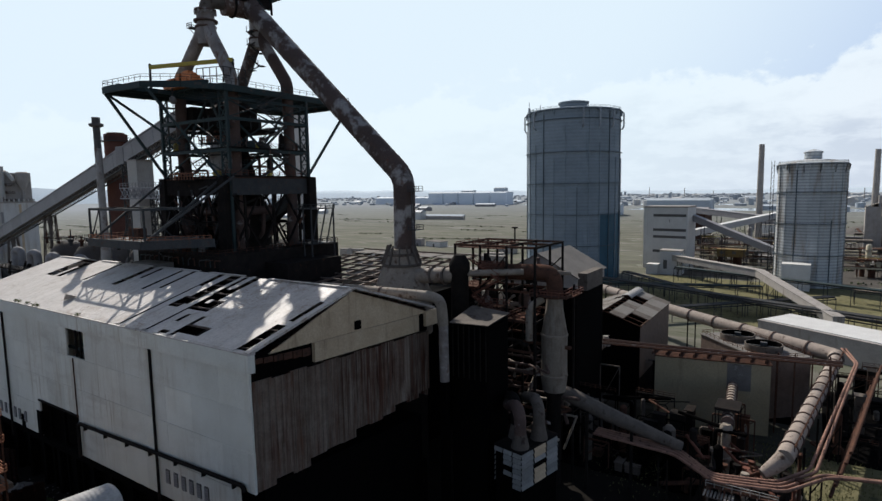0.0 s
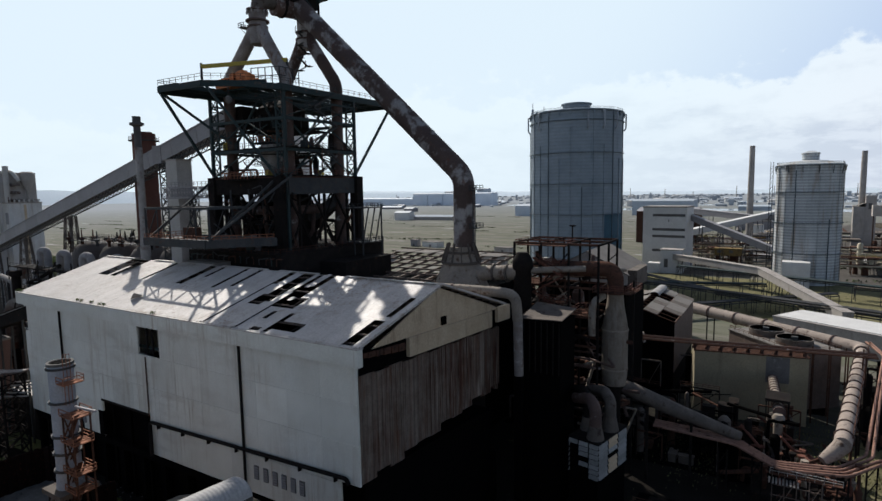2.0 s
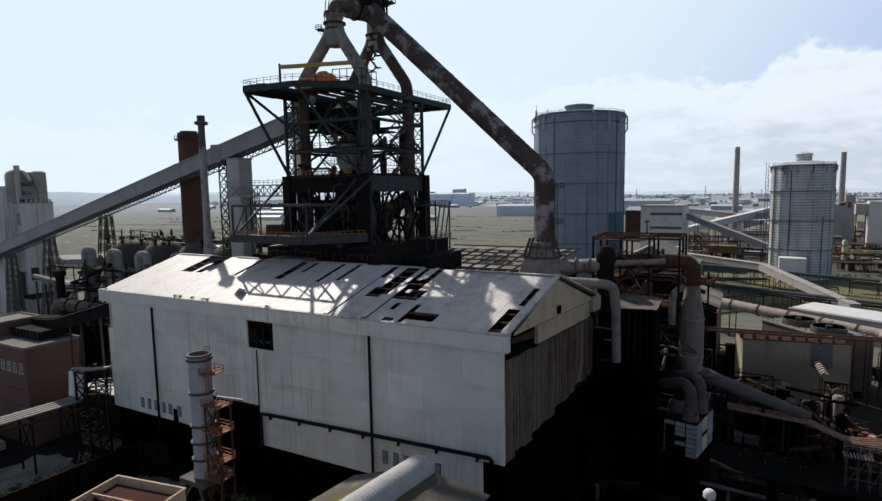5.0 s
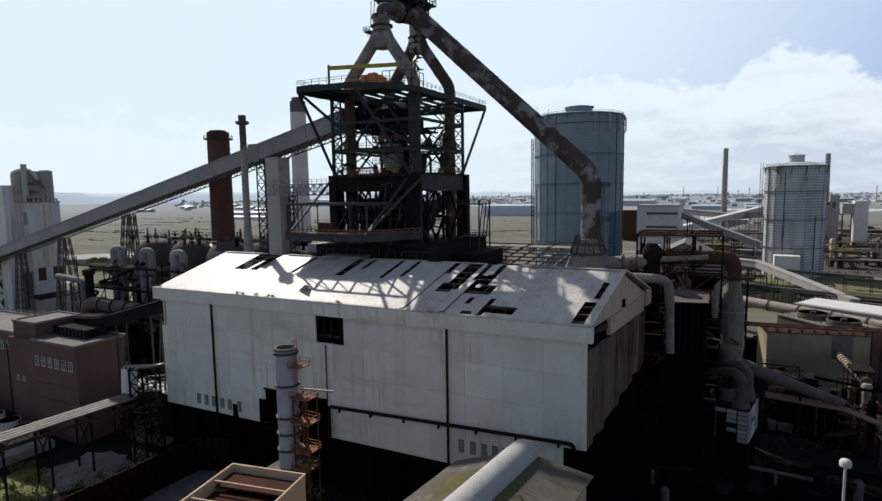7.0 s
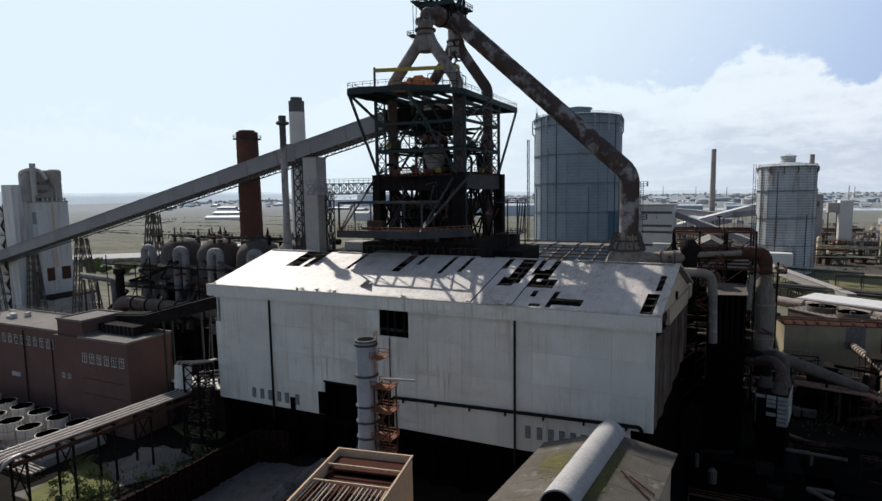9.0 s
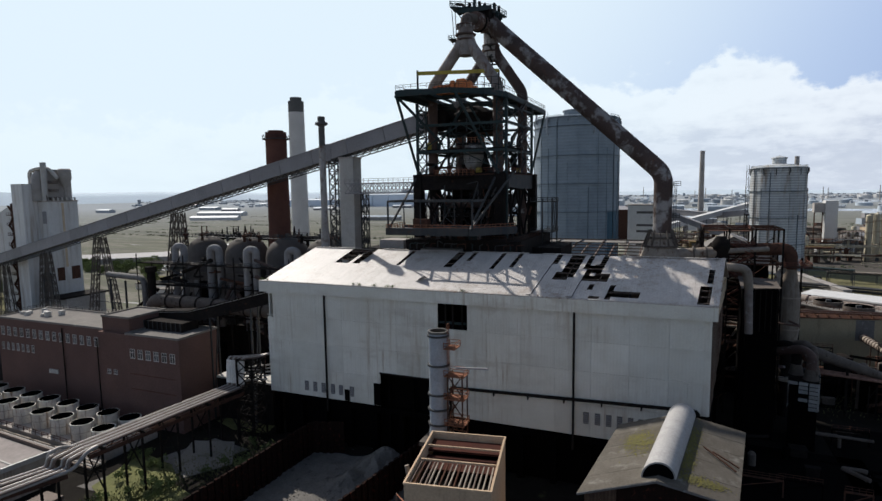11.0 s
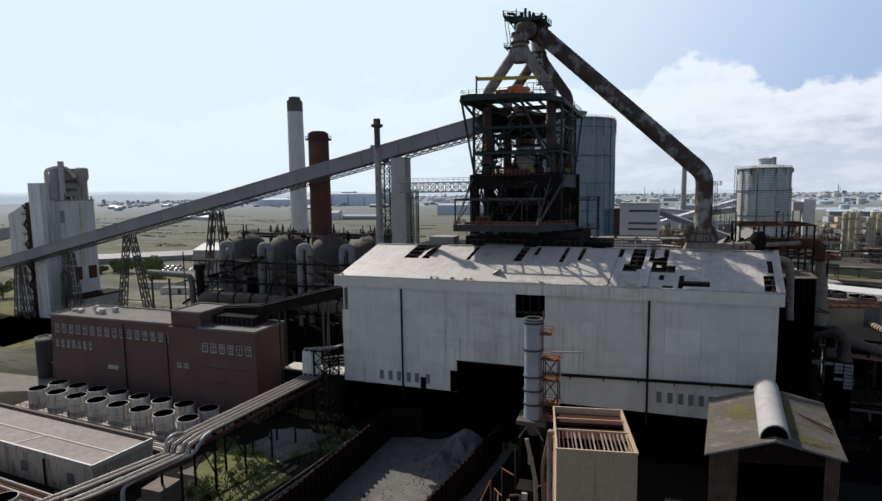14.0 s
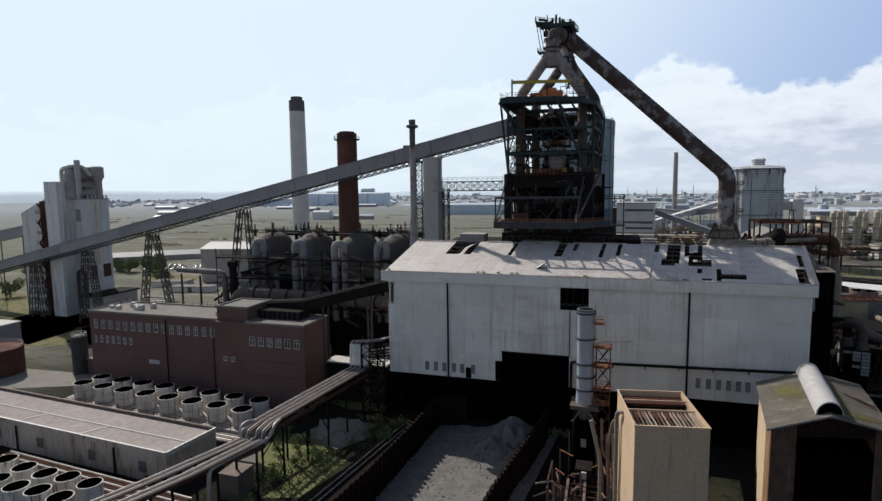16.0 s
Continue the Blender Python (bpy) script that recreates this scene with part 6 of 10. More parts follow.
part("lean_to", Mesh().box(-43.5, -41.4, 118.6, 130, 37.0, 40.9), M_DULL, t, smooth=False)
part("roof", Mesh().slab((-63.0, 117.6, 39.8), (-53, 117.6, 45.15), (-53, 138.4, 45.15), (-63.0, 138.4, 39.8), -0.2), M_FELT, t, smooth=False)
part("roof", Mesh().slab((-53, 117.6, 45.15), (-43.0, 117.6, 39.8), (-43.0, 138.4, 39.8), (-53, 138.4, 45.15), -0.2), M_FELT, t, smooth=False)
# added screen block with stubs on top; its near-black stands for deep shade
t = thing("boiler_house", (-64, 130, 0), "added near-black block that darkens the area behind the gantry", "building")
part("wall", Mesh().box(-86, -63.5, 122, 138, 0, 30), M_VOID, t, smooth=False)
part("roof", Mesh().box(-86.4, -63.1, 121.6, 138.4, 30, 30.5), M_BLACK, t, smooth=False)
for k in range(7):
    part("flue", Mesh().lathe((-84 + k * 3.1, 126 + (k % 3) * 3, 30.5), [(0.9, 0), (0.9, 3 + (k * 5 % 4)), (1.2, 3.2 + (k * 5 % 4)), (1.2, 4 + (k * 5 % 4))], 12), M_BLACK, t)

# pipe from the dust catcher over the gable, down along it
pp = thing("gas_pipe", (-54.5, 78, 0), "beige gas pipe bending down into a flaking white leg", "pipe")
part("run", Mesh().tube(bend([(-79, 73.5, 41.8), (-57.2, 76.8, 41.5), (-53.6, 77.0, 41.2), (-53.2, 77.0, 36.5)], 3.0, 7), 0.95, 18), M_MAIN, pp)
part("leg", Mesh().tube([(-53.2, 77.0, 37.0), (-52.9, 76.8, 26.4)], 0.85, 18), M_LEG, pp, "flaking white vertical leg")
for x in (-74, -66):
    part("flange", Mesh().tube([(x, 74.26 + (x + 74) * 0.151, 41.73 - (x + 74) * 0.014), (x + 0.35, 74.31 + (x + 74) * 0.151, 41.73 - (x + 74) * 0.014)], 1.1, 18), M_PIPE, pp)
# box under the leg coloured near-black so it merges with the shade
part("trestle", Mesh().box(-53.6, -52.2, 76.2, 77.4, 0, 26.4), M_VOID, pp, smooth=False)
part("crossover", Mesh().tube([(-68, 90.4, 42.4), (-59, 91.0, 43.2)], 1.55, 18), M_MAIN, dc, "short fat crossover main")
part("crossover", Mesh().tube([(-57, 91.4, 43.6), (-47, 97.0, 43.8)], 0.65, 14), M_MAIN, dc, "thin onward main")
for x in (-64.6, -61.6):
    part("flange", Mesh().tube([(x, 90.66, 42.8), (x + 0.4, 90.68, 42.84)], 1.9, 18), M_DULL, dc)
part("vessel", Mesh().lathe((-58.2, 91.0, 30), [(1.8, 0), (1.8, 13.6), (2.1, 14.0), (2.1, 15.6), (1.8, 16.2), (1.1, 17.3)], 18), M_BLACK, dc)

# tall pale duct that bends over at the top
du = thing("vertical_duct", (-42.2, 100.8, 0), "tall weathered beige duct bending over at the top", "duct")
part("riser", Mesh().lathe((-41.5, 99.6, 19.8), [(2.3, 0), (2.6, 2.5), (2.6, 11.7), (1.75, 16.6), (1.5, 19.2)], 24), M_DUCT, du)
part("bend", Mesh().tube(bend([(-41.5, 99.6, 38.6), (-41.5, 99.6, 43.7), (-57, 97.2, 43.4)], 4.2, 8), 1.6, 20), M_RUSTY, du, "rust-brown bend")
part("foot", Mesh().lathe((-41.5, 99.6, 0), [(1.4, 0), (1.4, 18.2), (2.2, 19.8)], 20), M_BLACK, du)
part("pale_bend", Mesh().tube(bend([(-45.0, 95.4, 30.5), (-45.0, 95.4, 37.2), (-43.2, 97.6, 38.6)], 1.6, 5), 0.75, 14), M_MAIN, du, "pale bend beside the duct")
for z in (23, 31.2):
    m = Mesh()
    m.ring((-41.5, 99.6), 2.5, 2.75, z, z + 0.3)
    part("band", m, M_MAIN, du)


# steel frame with red railed platforms round the duct
def pipe_frame():
    t = thing("steel_gantry", (-52, 104, 0), "rusty steel gantry with red handrails, stairs and pipes", "gantry")
    xs, ys = (-62, -56, -50, -43.9), (95.5, 103, 110)
    for x in xs:
        for y in ys:
            beam_part(t, "post", (x, y, 0), (x, y, 49), 0.4, material=M_BLACK)
    beam_part(t, "post", (-38.5, 102.3, 0), (-38.5, 102.3, 41.2), 0.4, material=M_BLACK)
    for z in (28, 34, 40, 48.8):
        for y in ys:
            beam_part(t, "cross_beam", (xs[0], y, z), (xs[-1], y, z), 0.3, 0.45, M_RUSTY)
        for x in xs:
            beam_part(t, "cross_beam", (x, ys[0], z), (x, ys[-1], z), 0.3, 0.45, M_BLACK)
    for z, (xa, xb, ya, yb) in ((40.2, (-62, -56, 95, 103)), (48.2, (-62, -51, 96, 103)), (34.2, (-50, -45.9, 95.5, 103)), (39.3, (-45, -37.5, 95.5, 97.4)), (39.3, (-38.9, -37.2, 97.4, 104)), (36.6, (-56, -50, 94.6, 97)), (44.4, (-56, -50.2, 94.6, 96.4))):
        part("platform", Mesh().box(xa, xb, ya, yb, z, z + 0.15), M_RUSTY, t, smooth=False)
        part("railing", Mesh().rail([(xa, ya, z), (xb, ya, z), (xb, yb, z), (xa, yb, z), (xa, ya, z)], 1.2, 1.6, 0.11), M_REDRAIL, t, "red handrail", smooth=False)
    rr = random.Random(21)
    for k in range(5):
        za = 28 + k * 3.6
        xa, xb = (-57, -50.6) if k % 2 else (-50.6, -57)
        m = Mesh()
        for dy in (0, 1.1):
            m.beam((xa, 94.4 - dy, za), (xb, 94.4 - dy, za + 3.6), 0.14, 0.3)
            m.beam((xa, 94.4 - dy, za + 1.1), (xb, 94.4 - dy, za + 4.7), 0.1)
        for i in range(11):
            f_ = i / 10
            m.box(xa + (xb - xa) * f_ - 0.15, xa + (xb - xa) * f_ + 0.15, 93.3, 94.4, za + 3.6 * f_, za + 3.6 * f_ + 0.06)
        part("stair_flight", m, M_REDRAIL, t, smooth=False)
    for k in range(30):
        x, y = rr.choice(xs[:-1]), rr.choice(ys)
        z = rr.choice((0, 14, 28, 34, 40))
        beam_part(t, "brace", (x, y, z), (x + 6, y, z + rr.uniform(5, 8)), 0.22, material=rr.choice((M_RUSTY, M_BLACK)))
    for k in range(26):
        x, y, z = rr.uniform(-64, -46), rr.uniform(96, 110), rr.uniform(10, 43)
        part("pipe_run", Mesh().tube(bend([(x, y, z), (x + rr.uniform(4, 12), y, z), (x + rr.uniform(4, 12), y + rr.uniform(-5, 5), z), (x + 8, y, z + rr.uniform(-8, 4))], 1), rr.uniform(0.18, 0.5), 8), rr.choice((M_RUSTY, M_BLACK, M_PIPE, M_MAIN)), t)
    for k in range(9):
        x, y, z = rr.uniform(-66, -48), rr.uniform(98, 112), rr.choice((28.2, 34.2, 40.3))
        part("vessel", Mesh().lathe((x, y, z), [(rr.uniform(0.7, 1.5), 0), (1.3, 2.5), (0.5, 3.4), (0.4, rr.uniform(3.6, 5.5))], 14), rr.choice((M_PIPE, M_BLACK)), t)
    part("lamp_post", Mesh().beam((-51.6, 102.6, 48.3), (-51.6, 102.6, 52), 0.25).box(-52.2, -51.0, 102.3, 102.9, 52, 52.3), M_BLACK, t, smooth=False)


pipe_frame()


# louvred scrubber box with three elbows
def louvred_box():
    t = thing("louvred_cooler", (-40.5, 81.5, 0), "square cooler box of white louvre panels with three duct elbows", "cooler")
    turn, cx, cy, sx, sy = -12, -40.2, 83.7, 6.0, 11.0
    ca, sa = math.cos(radians(turn)), math.sin(radians(turn))

    def loc(u, v, z):
        return (cx + u * ca - v * sa, cy + u * sa + v * ca, z)

    part("core", Mesh().obox((cx, cy, 0), sx - 0.5, sy - 0.5, 15.8, turn), M_VOID, t, smooth=False)
    part("top", Mesh().obox((cx, cy, 15.8), sx, sy, 0.3, turn), M_BLACK, t, smooth=False)
    rr = random.Random(9)
    for side in range(3):
        n = 3
        for i in range(n):
            for k in range(7):
                if side == 0 and (i == 0 and k < 6 or i == 1 and k in (0, 1, 3)):
                    continue
                if side == 1 and i == 1 and k == 3:
                    continue
                z = 9.4 + k * 0.93
                f0, f1 = -0.5 + i / n + 0.02, -0.5 + (i + 1) / n - 0.02
                if side == 0:
                    pts = loc(f0 * sx, -sy / 2, z), loc(f1 * sx, -sy / 2, z), loc(f1 * sx, -sy / 2 + 0.2, z + 0.72), loc(f0 * sx, -sy / 2 + 0.2, z + 0.72)
                elif side == 1:
                    pts = loc(sx / 2, f0 * sy, z), loc(sx / 2, f1 * sy, z), loc(sx / 2 - 0.2, f1 * sy, z + 0.72), loc(sx / 2 - 0.2, f0 * sy, z + 0.72)
                else:
                    pts = loc(-sx / 2, f1 * sy, z), loc(-sx / 2, f0 * sy, z), loc(-sx / 2 + 0.2, f0 * sy, z + 0.72), loc(-sx / 2 + 0.2, f1 * sy, z + 0.72)
                part("louvre_panel", Mesh().slab(*pts, 0.08), M_CREAM if side == 1 and i == 1 and rr.random() < 0.6 else M_LOUVRE, t, smooth=False)
    for (u, v), mt in (((-1.7, -0.6), M_BLACK), ((1.3, -3.6), M_PIPE), ((1.5, 1.6), M_DULL)):
        x, y, _ = loc(u, v, 0)
        part("elbow", Mesh().tube(bend([(x - 5.5, y + 6.5, 20.5), (x - 1.5, y + 1.8, 22.5), (x, y, 21.5), (x, y, 18.4)], 2.6, 7), 1.05, 16), mt, t, "round duct elbow")
        part("transition", Mesh().tube([(x, y, 18.5), (x, y, 16.1)], 1, 12, radii=[1.1, 1.6]), M_DULL, t)


louvred_box()

# sloping main and the rust-red pipes that bend round it
sm = thing("sloping_main", (-28, 103, 0), "fat weathered sloping gas main", "pipe")
part("pipe", Mesh().tube([(-43.6, 100.6, 20.0), (-38.9, 102.2, 18.3), (-31.5, 103.4, 15.4), (-18.4, 106.6, 10.6)], 1.9, 20, radii=[0.9, 1.55, 1.5, 1.0]), M_DULL, sm)
for x, y, z in ((-35, 100.8, 17.3), (-27, 103.5, 14.2)):
    beam_part(sm, "saddle_post", (x, y, 0), (x, y, z - 1.5), 0.5, material=M_BLACK)


def red_pipes():
    t = thing("pipe_bundle", (-12, 104, 0), "bundle of rust-red pipes bending round a pump yard", "pipes")
    for k in range(4):
        o = k * 0.95
        pts = [(-34, 104.5 - o, 11.6), (-19.2, 107.0 - o * 1.1, 10.0), (-12.4 + o * 0.25, 101.8 - o, 8.9), (-2.6 + o * 0.5, 104.6 - o, 8.9), (2.2 + o, 111 - o * 0.5, 9.6), (11.6 + o * 0.5, 172, 14), (9 + o, 184, 14.6)]
        if k > 1:
            pts = pts[:5] + [(20 + 6 * k, 112 + 3 * k, 9.6), (44, 118 + 4 * k, 9.6)]
        part("pipe", Mesh().tube(bend(pts, 1.4, 4), 0.3, 10), M_REDPIPE, t)
    for x, y in ((-16, 104), (-12, 101), (-7, 102.5), (-2.5, 104), (-22, 105), (2.5, 112), (6, 140), (9, 160)):
        for dx in (0, 1.6):
            beam_part(t, "support_post", (x + dx, y - 1, 0), (x + dx, y - 1, 8.6), 0.28, material=M_BLACK)
            beam_part(t, "support_brace", (x, y - 1, 2 + dx * 2), (x + 1.6, y - 1, 5 + dx * 2), 0.16, material=M_BLACK)
    rr = random.Random(2)
    part("walkway", Mesh().box(-13, -2, 99.2, 101.0, 7.6, 7.8), M_RUSTY, t, smooth=False)
    part("walkway_railing", Mesh().rail([(-13, 99.2, 7.8), (-2, 99.2, 7.8)], 1.1, 1.4, 0.1), M_GALV, t, smooth=False)
    # scaffold of thin pale poles under the bend
    for i in range(5):
        for y in (97.6, 99.4):
            beam_part(t, "scaffold_pole", (-12.6 + i * 1.9, y, 0), (-12.6 + i * 1.9, y, 8.4), 0.12, material=M_BROWN)
        beam_part(t, "scaffold_brace", (-12.6 + i * 1.9, 97.6, 1 + i % 2 * 3), (-11.0 + i * 1.9, 97.6, 4.5 + i % 2 * 3), 0.1, material=M_BROWN)
    for z in (2.4, 4.6, 6.6):
        beam_part(t, "scaffold_rail", (-12.8, 97.6, z), (-4.6, 97.6, z), 0.12, material=M_BROWN)
    m = Mesh()
    for i in range(9):
        m.box(-13.2 + i * 0.55, -12.9 + i * 0.55, 97.2, 99.6, 6.9, 7.0)
    part("scaffold_boards", m, M_GALV, t, "pale scaffold boards", smooth=False)


red_pipes()


def pump_yard():
    rr = random.Random(14)
    t = thing("pump_yard", (-8, 112, 0), "cluster of rusty pumps, valves and upright pipes", "pumps")
    part("slab", Mesh().box(-16, 1, 104, 122, 0, 1.0), M_BLACK, t, smooth=False)
    part("riser", Mesh().lathe((-12.0, 117.5, 1), [(0.9, 0), (0.9, 4), (1.15, 4.2), (1.15, 4.6), (0.9, 4.8), (0.9, 10.2), (1.2, 10.4), (1.2, 11.0), (0.8, 11.6)], 16), M_MAIN, t, "upright beige riser with flanges")
    a, b = Vector((-13.6, 143, 12.2)), Vector((-11.9, 118.6, 12.6))
    part("riser", Mesh().tube([a, b], 1.05, 14), M_MAIN, t, "ribbed pipe to the plate tank")
    d = (b - a).normalized()
    for k in range(14):
        p = a.lerp(b, k / 13)
        part("rib", Mesh().tube([p, p + d * 0.25], 1.25, 14), M_PIPE, t)
    part("head", Mesh().box(-14.6, -10.0, 120, 126, 14.2, 14.8), M_BLACK, t, smooth=False)
    for x, y in ((-14.4, 120.2), (-10.2, 120.2), (-14.4, 125.8), (-10.2, 125.8)):
        beam_part(t, "frame_post", (x, y, 1), (x, y, 14.2), 0.2, material=M_BLACK)
    for k in range(30):
        x, y = rr.uniform(-16, 1), rr.uniform(104, 122)
        h = rr.uniform(1.5, 9)
        part("valve", Mesh().lathe((x, y, 1.0), [(0.45, 0), (rr.uniform(0.4, 0.8), h * 0.4), (0.3, h * 0.5), (0.3, h * 0.9), (0.7, h * 0.92), (0.7, h)], 10), rr.choice((M_RUSTY, M_BLACK, M_MAIN, M_REDRAIL)), t)
    for k in range(22):
        x, y, z = rr.uniform(-16, -1), rr.uniform(104, 120), rr.uniform(1.5, 8)
        part("pipe_run", Mesh().tube(bend([(x, y, z), (x + rr.uniform(-5, 5), y, z), (x + rr.uniform(-5, 5), y + rr.uniform(-5, 5), z + rr.uniform(-1, 3))], 0.6, 3), rr.uniform(0.15, 0.35), 8), rr.choice((M_RUSTY, M_BLACK, M_REDRAIL)), t)


pump_yard()

# ribbed gas main
rg = thing("ribbed_main", (4, 150, 0), "huge ribbed beige gas main turning a corner", "pipe")
RA, RB, RC, RD = Vector((-1.7, 108.6, 11.8)), Vector((8.2, 183.5, 12.4)), Vector((-41.5, 222.0, 12.6)), Vector((-104, 278, 12.6))
RM = RA.lerp(RB, 0.95)
part("pipe", Mesh().tube(bend([RM, RB, RC, RD], 4.0, 7), 2.0, 24), M_RIBBED, rg)
part("pipe", Mesh().tube([RA, RM], 1.5, 24), M_RIBBED, rg)
part("tapered_end", Mesh().tube([RA, (-3.2, 107.2, 10.4), (-4.8, 106.0, 9.2)], 1.5, 20, radii=[1.5, 1.3, 0.9]), M_RIBBED, rg)
for a, b, n in ((RA, RB, 13), (RB, RC, 5), (RC, RD, 8)):
    d = (b - a).normalized()
    for k in range(n):
        p = a.lerp(b, (k + 0.7) / (n + 0.4))
        part("rib", Mesh().tube([p, p + d * 0.4], 1.72 if n == 13 else 2.3, 24), M_PIPE, rg, "dark stiffening ring")
        if k % 3 == 1:
            for s in (-1.8, 1.8):
                q = p + d.cross(Vector((0, 0, 1))) * s
                beam_part(rg, "leg", (q.x, q.y, 0), (q.x, q.y, p.z - 1.2), 0.4, material=M_BLACK)
part("handrail", Mesh().rail([RA + Vector((1.5, 0, 1.6)), RB + Vector((1.5, 0, 1.6))], 1.0, 3, 0.12), M_RUSTY, rg, smooth=False)
for k in range(5):
    z = 5 + k * 1.8
    part("side_pipe", Mesh().tube(bend([(5.5 + k * 0.7, 112 + k, z), (14.5 + k * 0.6, 172, z + 2)], 1), 0.3, 8), M_RUSTY, rg)

# beige plate tank with pipes along its top
bt = thing("plate_tank", (-19, 146, 0), "large square beige plate tank with rust-red pipes on top", "tank")
bturn = 11.0
part("shell", Mesh().obox((-19.6, 149.2, 0), 25.8, 10, 17.4, bturn), M_BEIGE, bt, smooth=False)
part("light_panel", Mesh().obox((-12.6, 145.46, 10.6), 5.2, 0.12, 6.6, bturn), M_VESSEL, bt, "paler patched plate", smooth=False)
part("rim", Mesh().obox((-19.6, 149.2, 17.4), 26.2, 10.4, 0.3, bturn), M_RUSTY, bt, smooth=False)
for k in range(4):
    y = 145.5 + k * 1.4
    part("top_pipe", Mesh().tube([(-60, y - 8 + k * 0.3, 19.4), (-32, y - 2.5, 18.9), (-6, y + 2.6, 18.6), (8, y + 5.4, 18.4)], 0.2, 8), M_PIPE if k % 2 else M_RUSTY, bt)
for k in range(9):
    x = -32 + k * 3.1
    y = 145.0 + (x + 19.6) * 0.194
    part("pipe_support", Mesh().box(x - 0.12, x + 0.12, y - 0.5, y + 6, 17.7, 18.4), M_RUSTY, bt, smooth=False)
for k in range(8):
    beam_part(bt, "frame_post", (-5 + (k % 4) * 3.6, 150 + (k // 4) * 6 + (k % 4) * 0.7, 0), (-5 + (k % 4) * 3.6, 150 + (k // 4) * 6 + (k % 4) * 0.7, 18.6), 0.3, material=M_RUSTY)


def pump_shed():
    """Torn-roofed shed: ridge along y, sheets missing, a rounded vent over the far part of the ridge."""
    x0, xm, x1, y0, y1, ze, zr = -58.6, -48.6, -38.6, 156.0, 193.5, 21.2, 24.6
    t = thing("pump_shed", (xm, 175, 0), "dark shed with a torn grey sheet roof and brown end wall", "shed")
    m = Mesh()
    m.add([(x, y, z) for y in (y0, y1) for x, z in ((x0, 0), (x1, 0), (x1, ze), (xm, zr), (x0, ze))], [(0, 1, 2, 3, 4), (9, 8, 7, 6, 5), (0, 4, 9, 5)])
    # end and west walls near-black, drawn as the shade of an open void
    part("wall", m, M_VOID, t, smooth=False)
    part("side_wall", Mesh().box(x1 - 0.1, x1 + 0.08, y0, y1, 6.0, ze), M_BROWN, t, "dull brown sheet wall", smooth=False)
    part("side_wall_base", Mesh().box(x1 - 0.3, x1 - 0.12, y0, y1, 0, 6.1), M_BLACK, t, smooth=False)
    n = 9
    gone = {(1, 1, 1), (1, 5, 0), (1, 6, 0), (1, 0, 1), (0, 2, 1), (0, 3, 1), (0, 6, 0)}
    step = (y1 - y0 + 1) / n
    for side, xe in ((0, x0 - 0.5), (1, x1 + 0.5)):
        for i in range(n):
            ya, yb = y0 - 0.5 + step * i, y0 - 0.5 + step * (i + 1) - 0.04
            for j in range(2):
                if (side, i, j) in gone:
                    continue
                fa, fb = (0.12 if i < 6 else 0.0, 0.5) if j == 0 else (0.51, 1.0)
                za, zb = zr + 0.15 - fa * (zr - ze), zr + 0.15 - fb * (zr - ze)
                xa, xb = xm + (xe - xm) * fa, xm + (xe - xm) * fb
                q = [(xb, ya, zb), (xa, ya, za), (xa, yb, za), (xb, yb, zb)]
                part("roof_sheet", Mesh().slab(*(q if side == 0 else q[::-1]), -0.12), M_FELT if (i + j) % 3 else M_DULL, t, smooth=False)
        for i in range(n + 1):
            y = y0 - 0.4 + step * i * 0.985
            beam_part(t, "rafter", (xe, y, ze - 0.15), (xm, y, zr - 0.08), 0.2, 0.25, M_RUSTY)
        for f_ in (0.5, 0.97):
            beam_part(t, "purlin", (xm + (xe - xm) * f_, y0, zr - f_ * (zr - ze) - 0.1), (xm + (xe - xm) * f_, y1, zr - f_ * (zr - ze) - 0.1), 0.2, 0.2, M_RUSTY)
    m = Mesh()
    for k in range(7):
        a0, a1 = math.pi * k / 7, math.pi * (k + 1) / 7
        m.slab((xm + 1.6 * math.cos(a0), 178, zr - 0.1 + 1.1 * math.sin(a0)), (xm + 1.6 * math.cos(a0), 193.8, zr - 0.1 + 1.1 * math.sin(a0)), (xm + 1.6 * math.cos(a1), 193.8, zr - 0.1 + 1.1 * math.sin(a1)), (xm + 1.6 * math.cos(a1), 178, zr - 0.1 + 1.1 * math.sin(a1)), 0.08)
    part("ridge_vent", m, M_VENT, t, "bent pale ridge sheet", smooth=False)
    return t


pump_shed()
rp_ = thing("ringed_main", (-47.2, 141, 0), "beige ringed gas pipe sloping up to a valve", "pipe")
part("pipe", Mesh().tube([(-48.6, 130.6, 15.4), (-46.8, 150.9, 16.8)], 1.15, 18), M_MAIN, rp_)
for k in range(8):
    p, q = Vector((-48.6, 130.6, 15.4)).lerp(Vector((-46.8, 150.9, 16.8)), (k + 0.5) / 8.2), Vector((0.09, 0.99, 0.07)) * 0.3
    part("ring", Mesh().tube([p, p + q], 1.35, 18), M_PIPE, rp_)
part("valve_head", Mesh().lathe((-46.8, 151.2, 15.6), [(1.3, 0), (1.3, 1.6), (0.8, 2.2), (0.8, 2.8)], 14), M_CONC, rp_)
for y in (133, 147):
    beam_part(rp_, "pipe_leg", (-48.4 + (y - 130.6) * 0.09, y, 0), (-48.4 + (y - 130.6) * 0.09, y, 14.4), 0.5, material=M_BLACK)
dk = thing("cooling_deck", (-12.4, 171.3, 0), "rusty deck building with two round fan rings", "cooling tower")
part("body", Mesh().obox((-12.0, 171.8, 0), 27, 13.5, 15.6, -49), M_BROWN, dk, smooth=False)
part("deck", Mesh().obox((-12.0, 171.8, 15.6), 27.6, 14.1, 0.3, -49), M_FELT, dk, smooth=False)
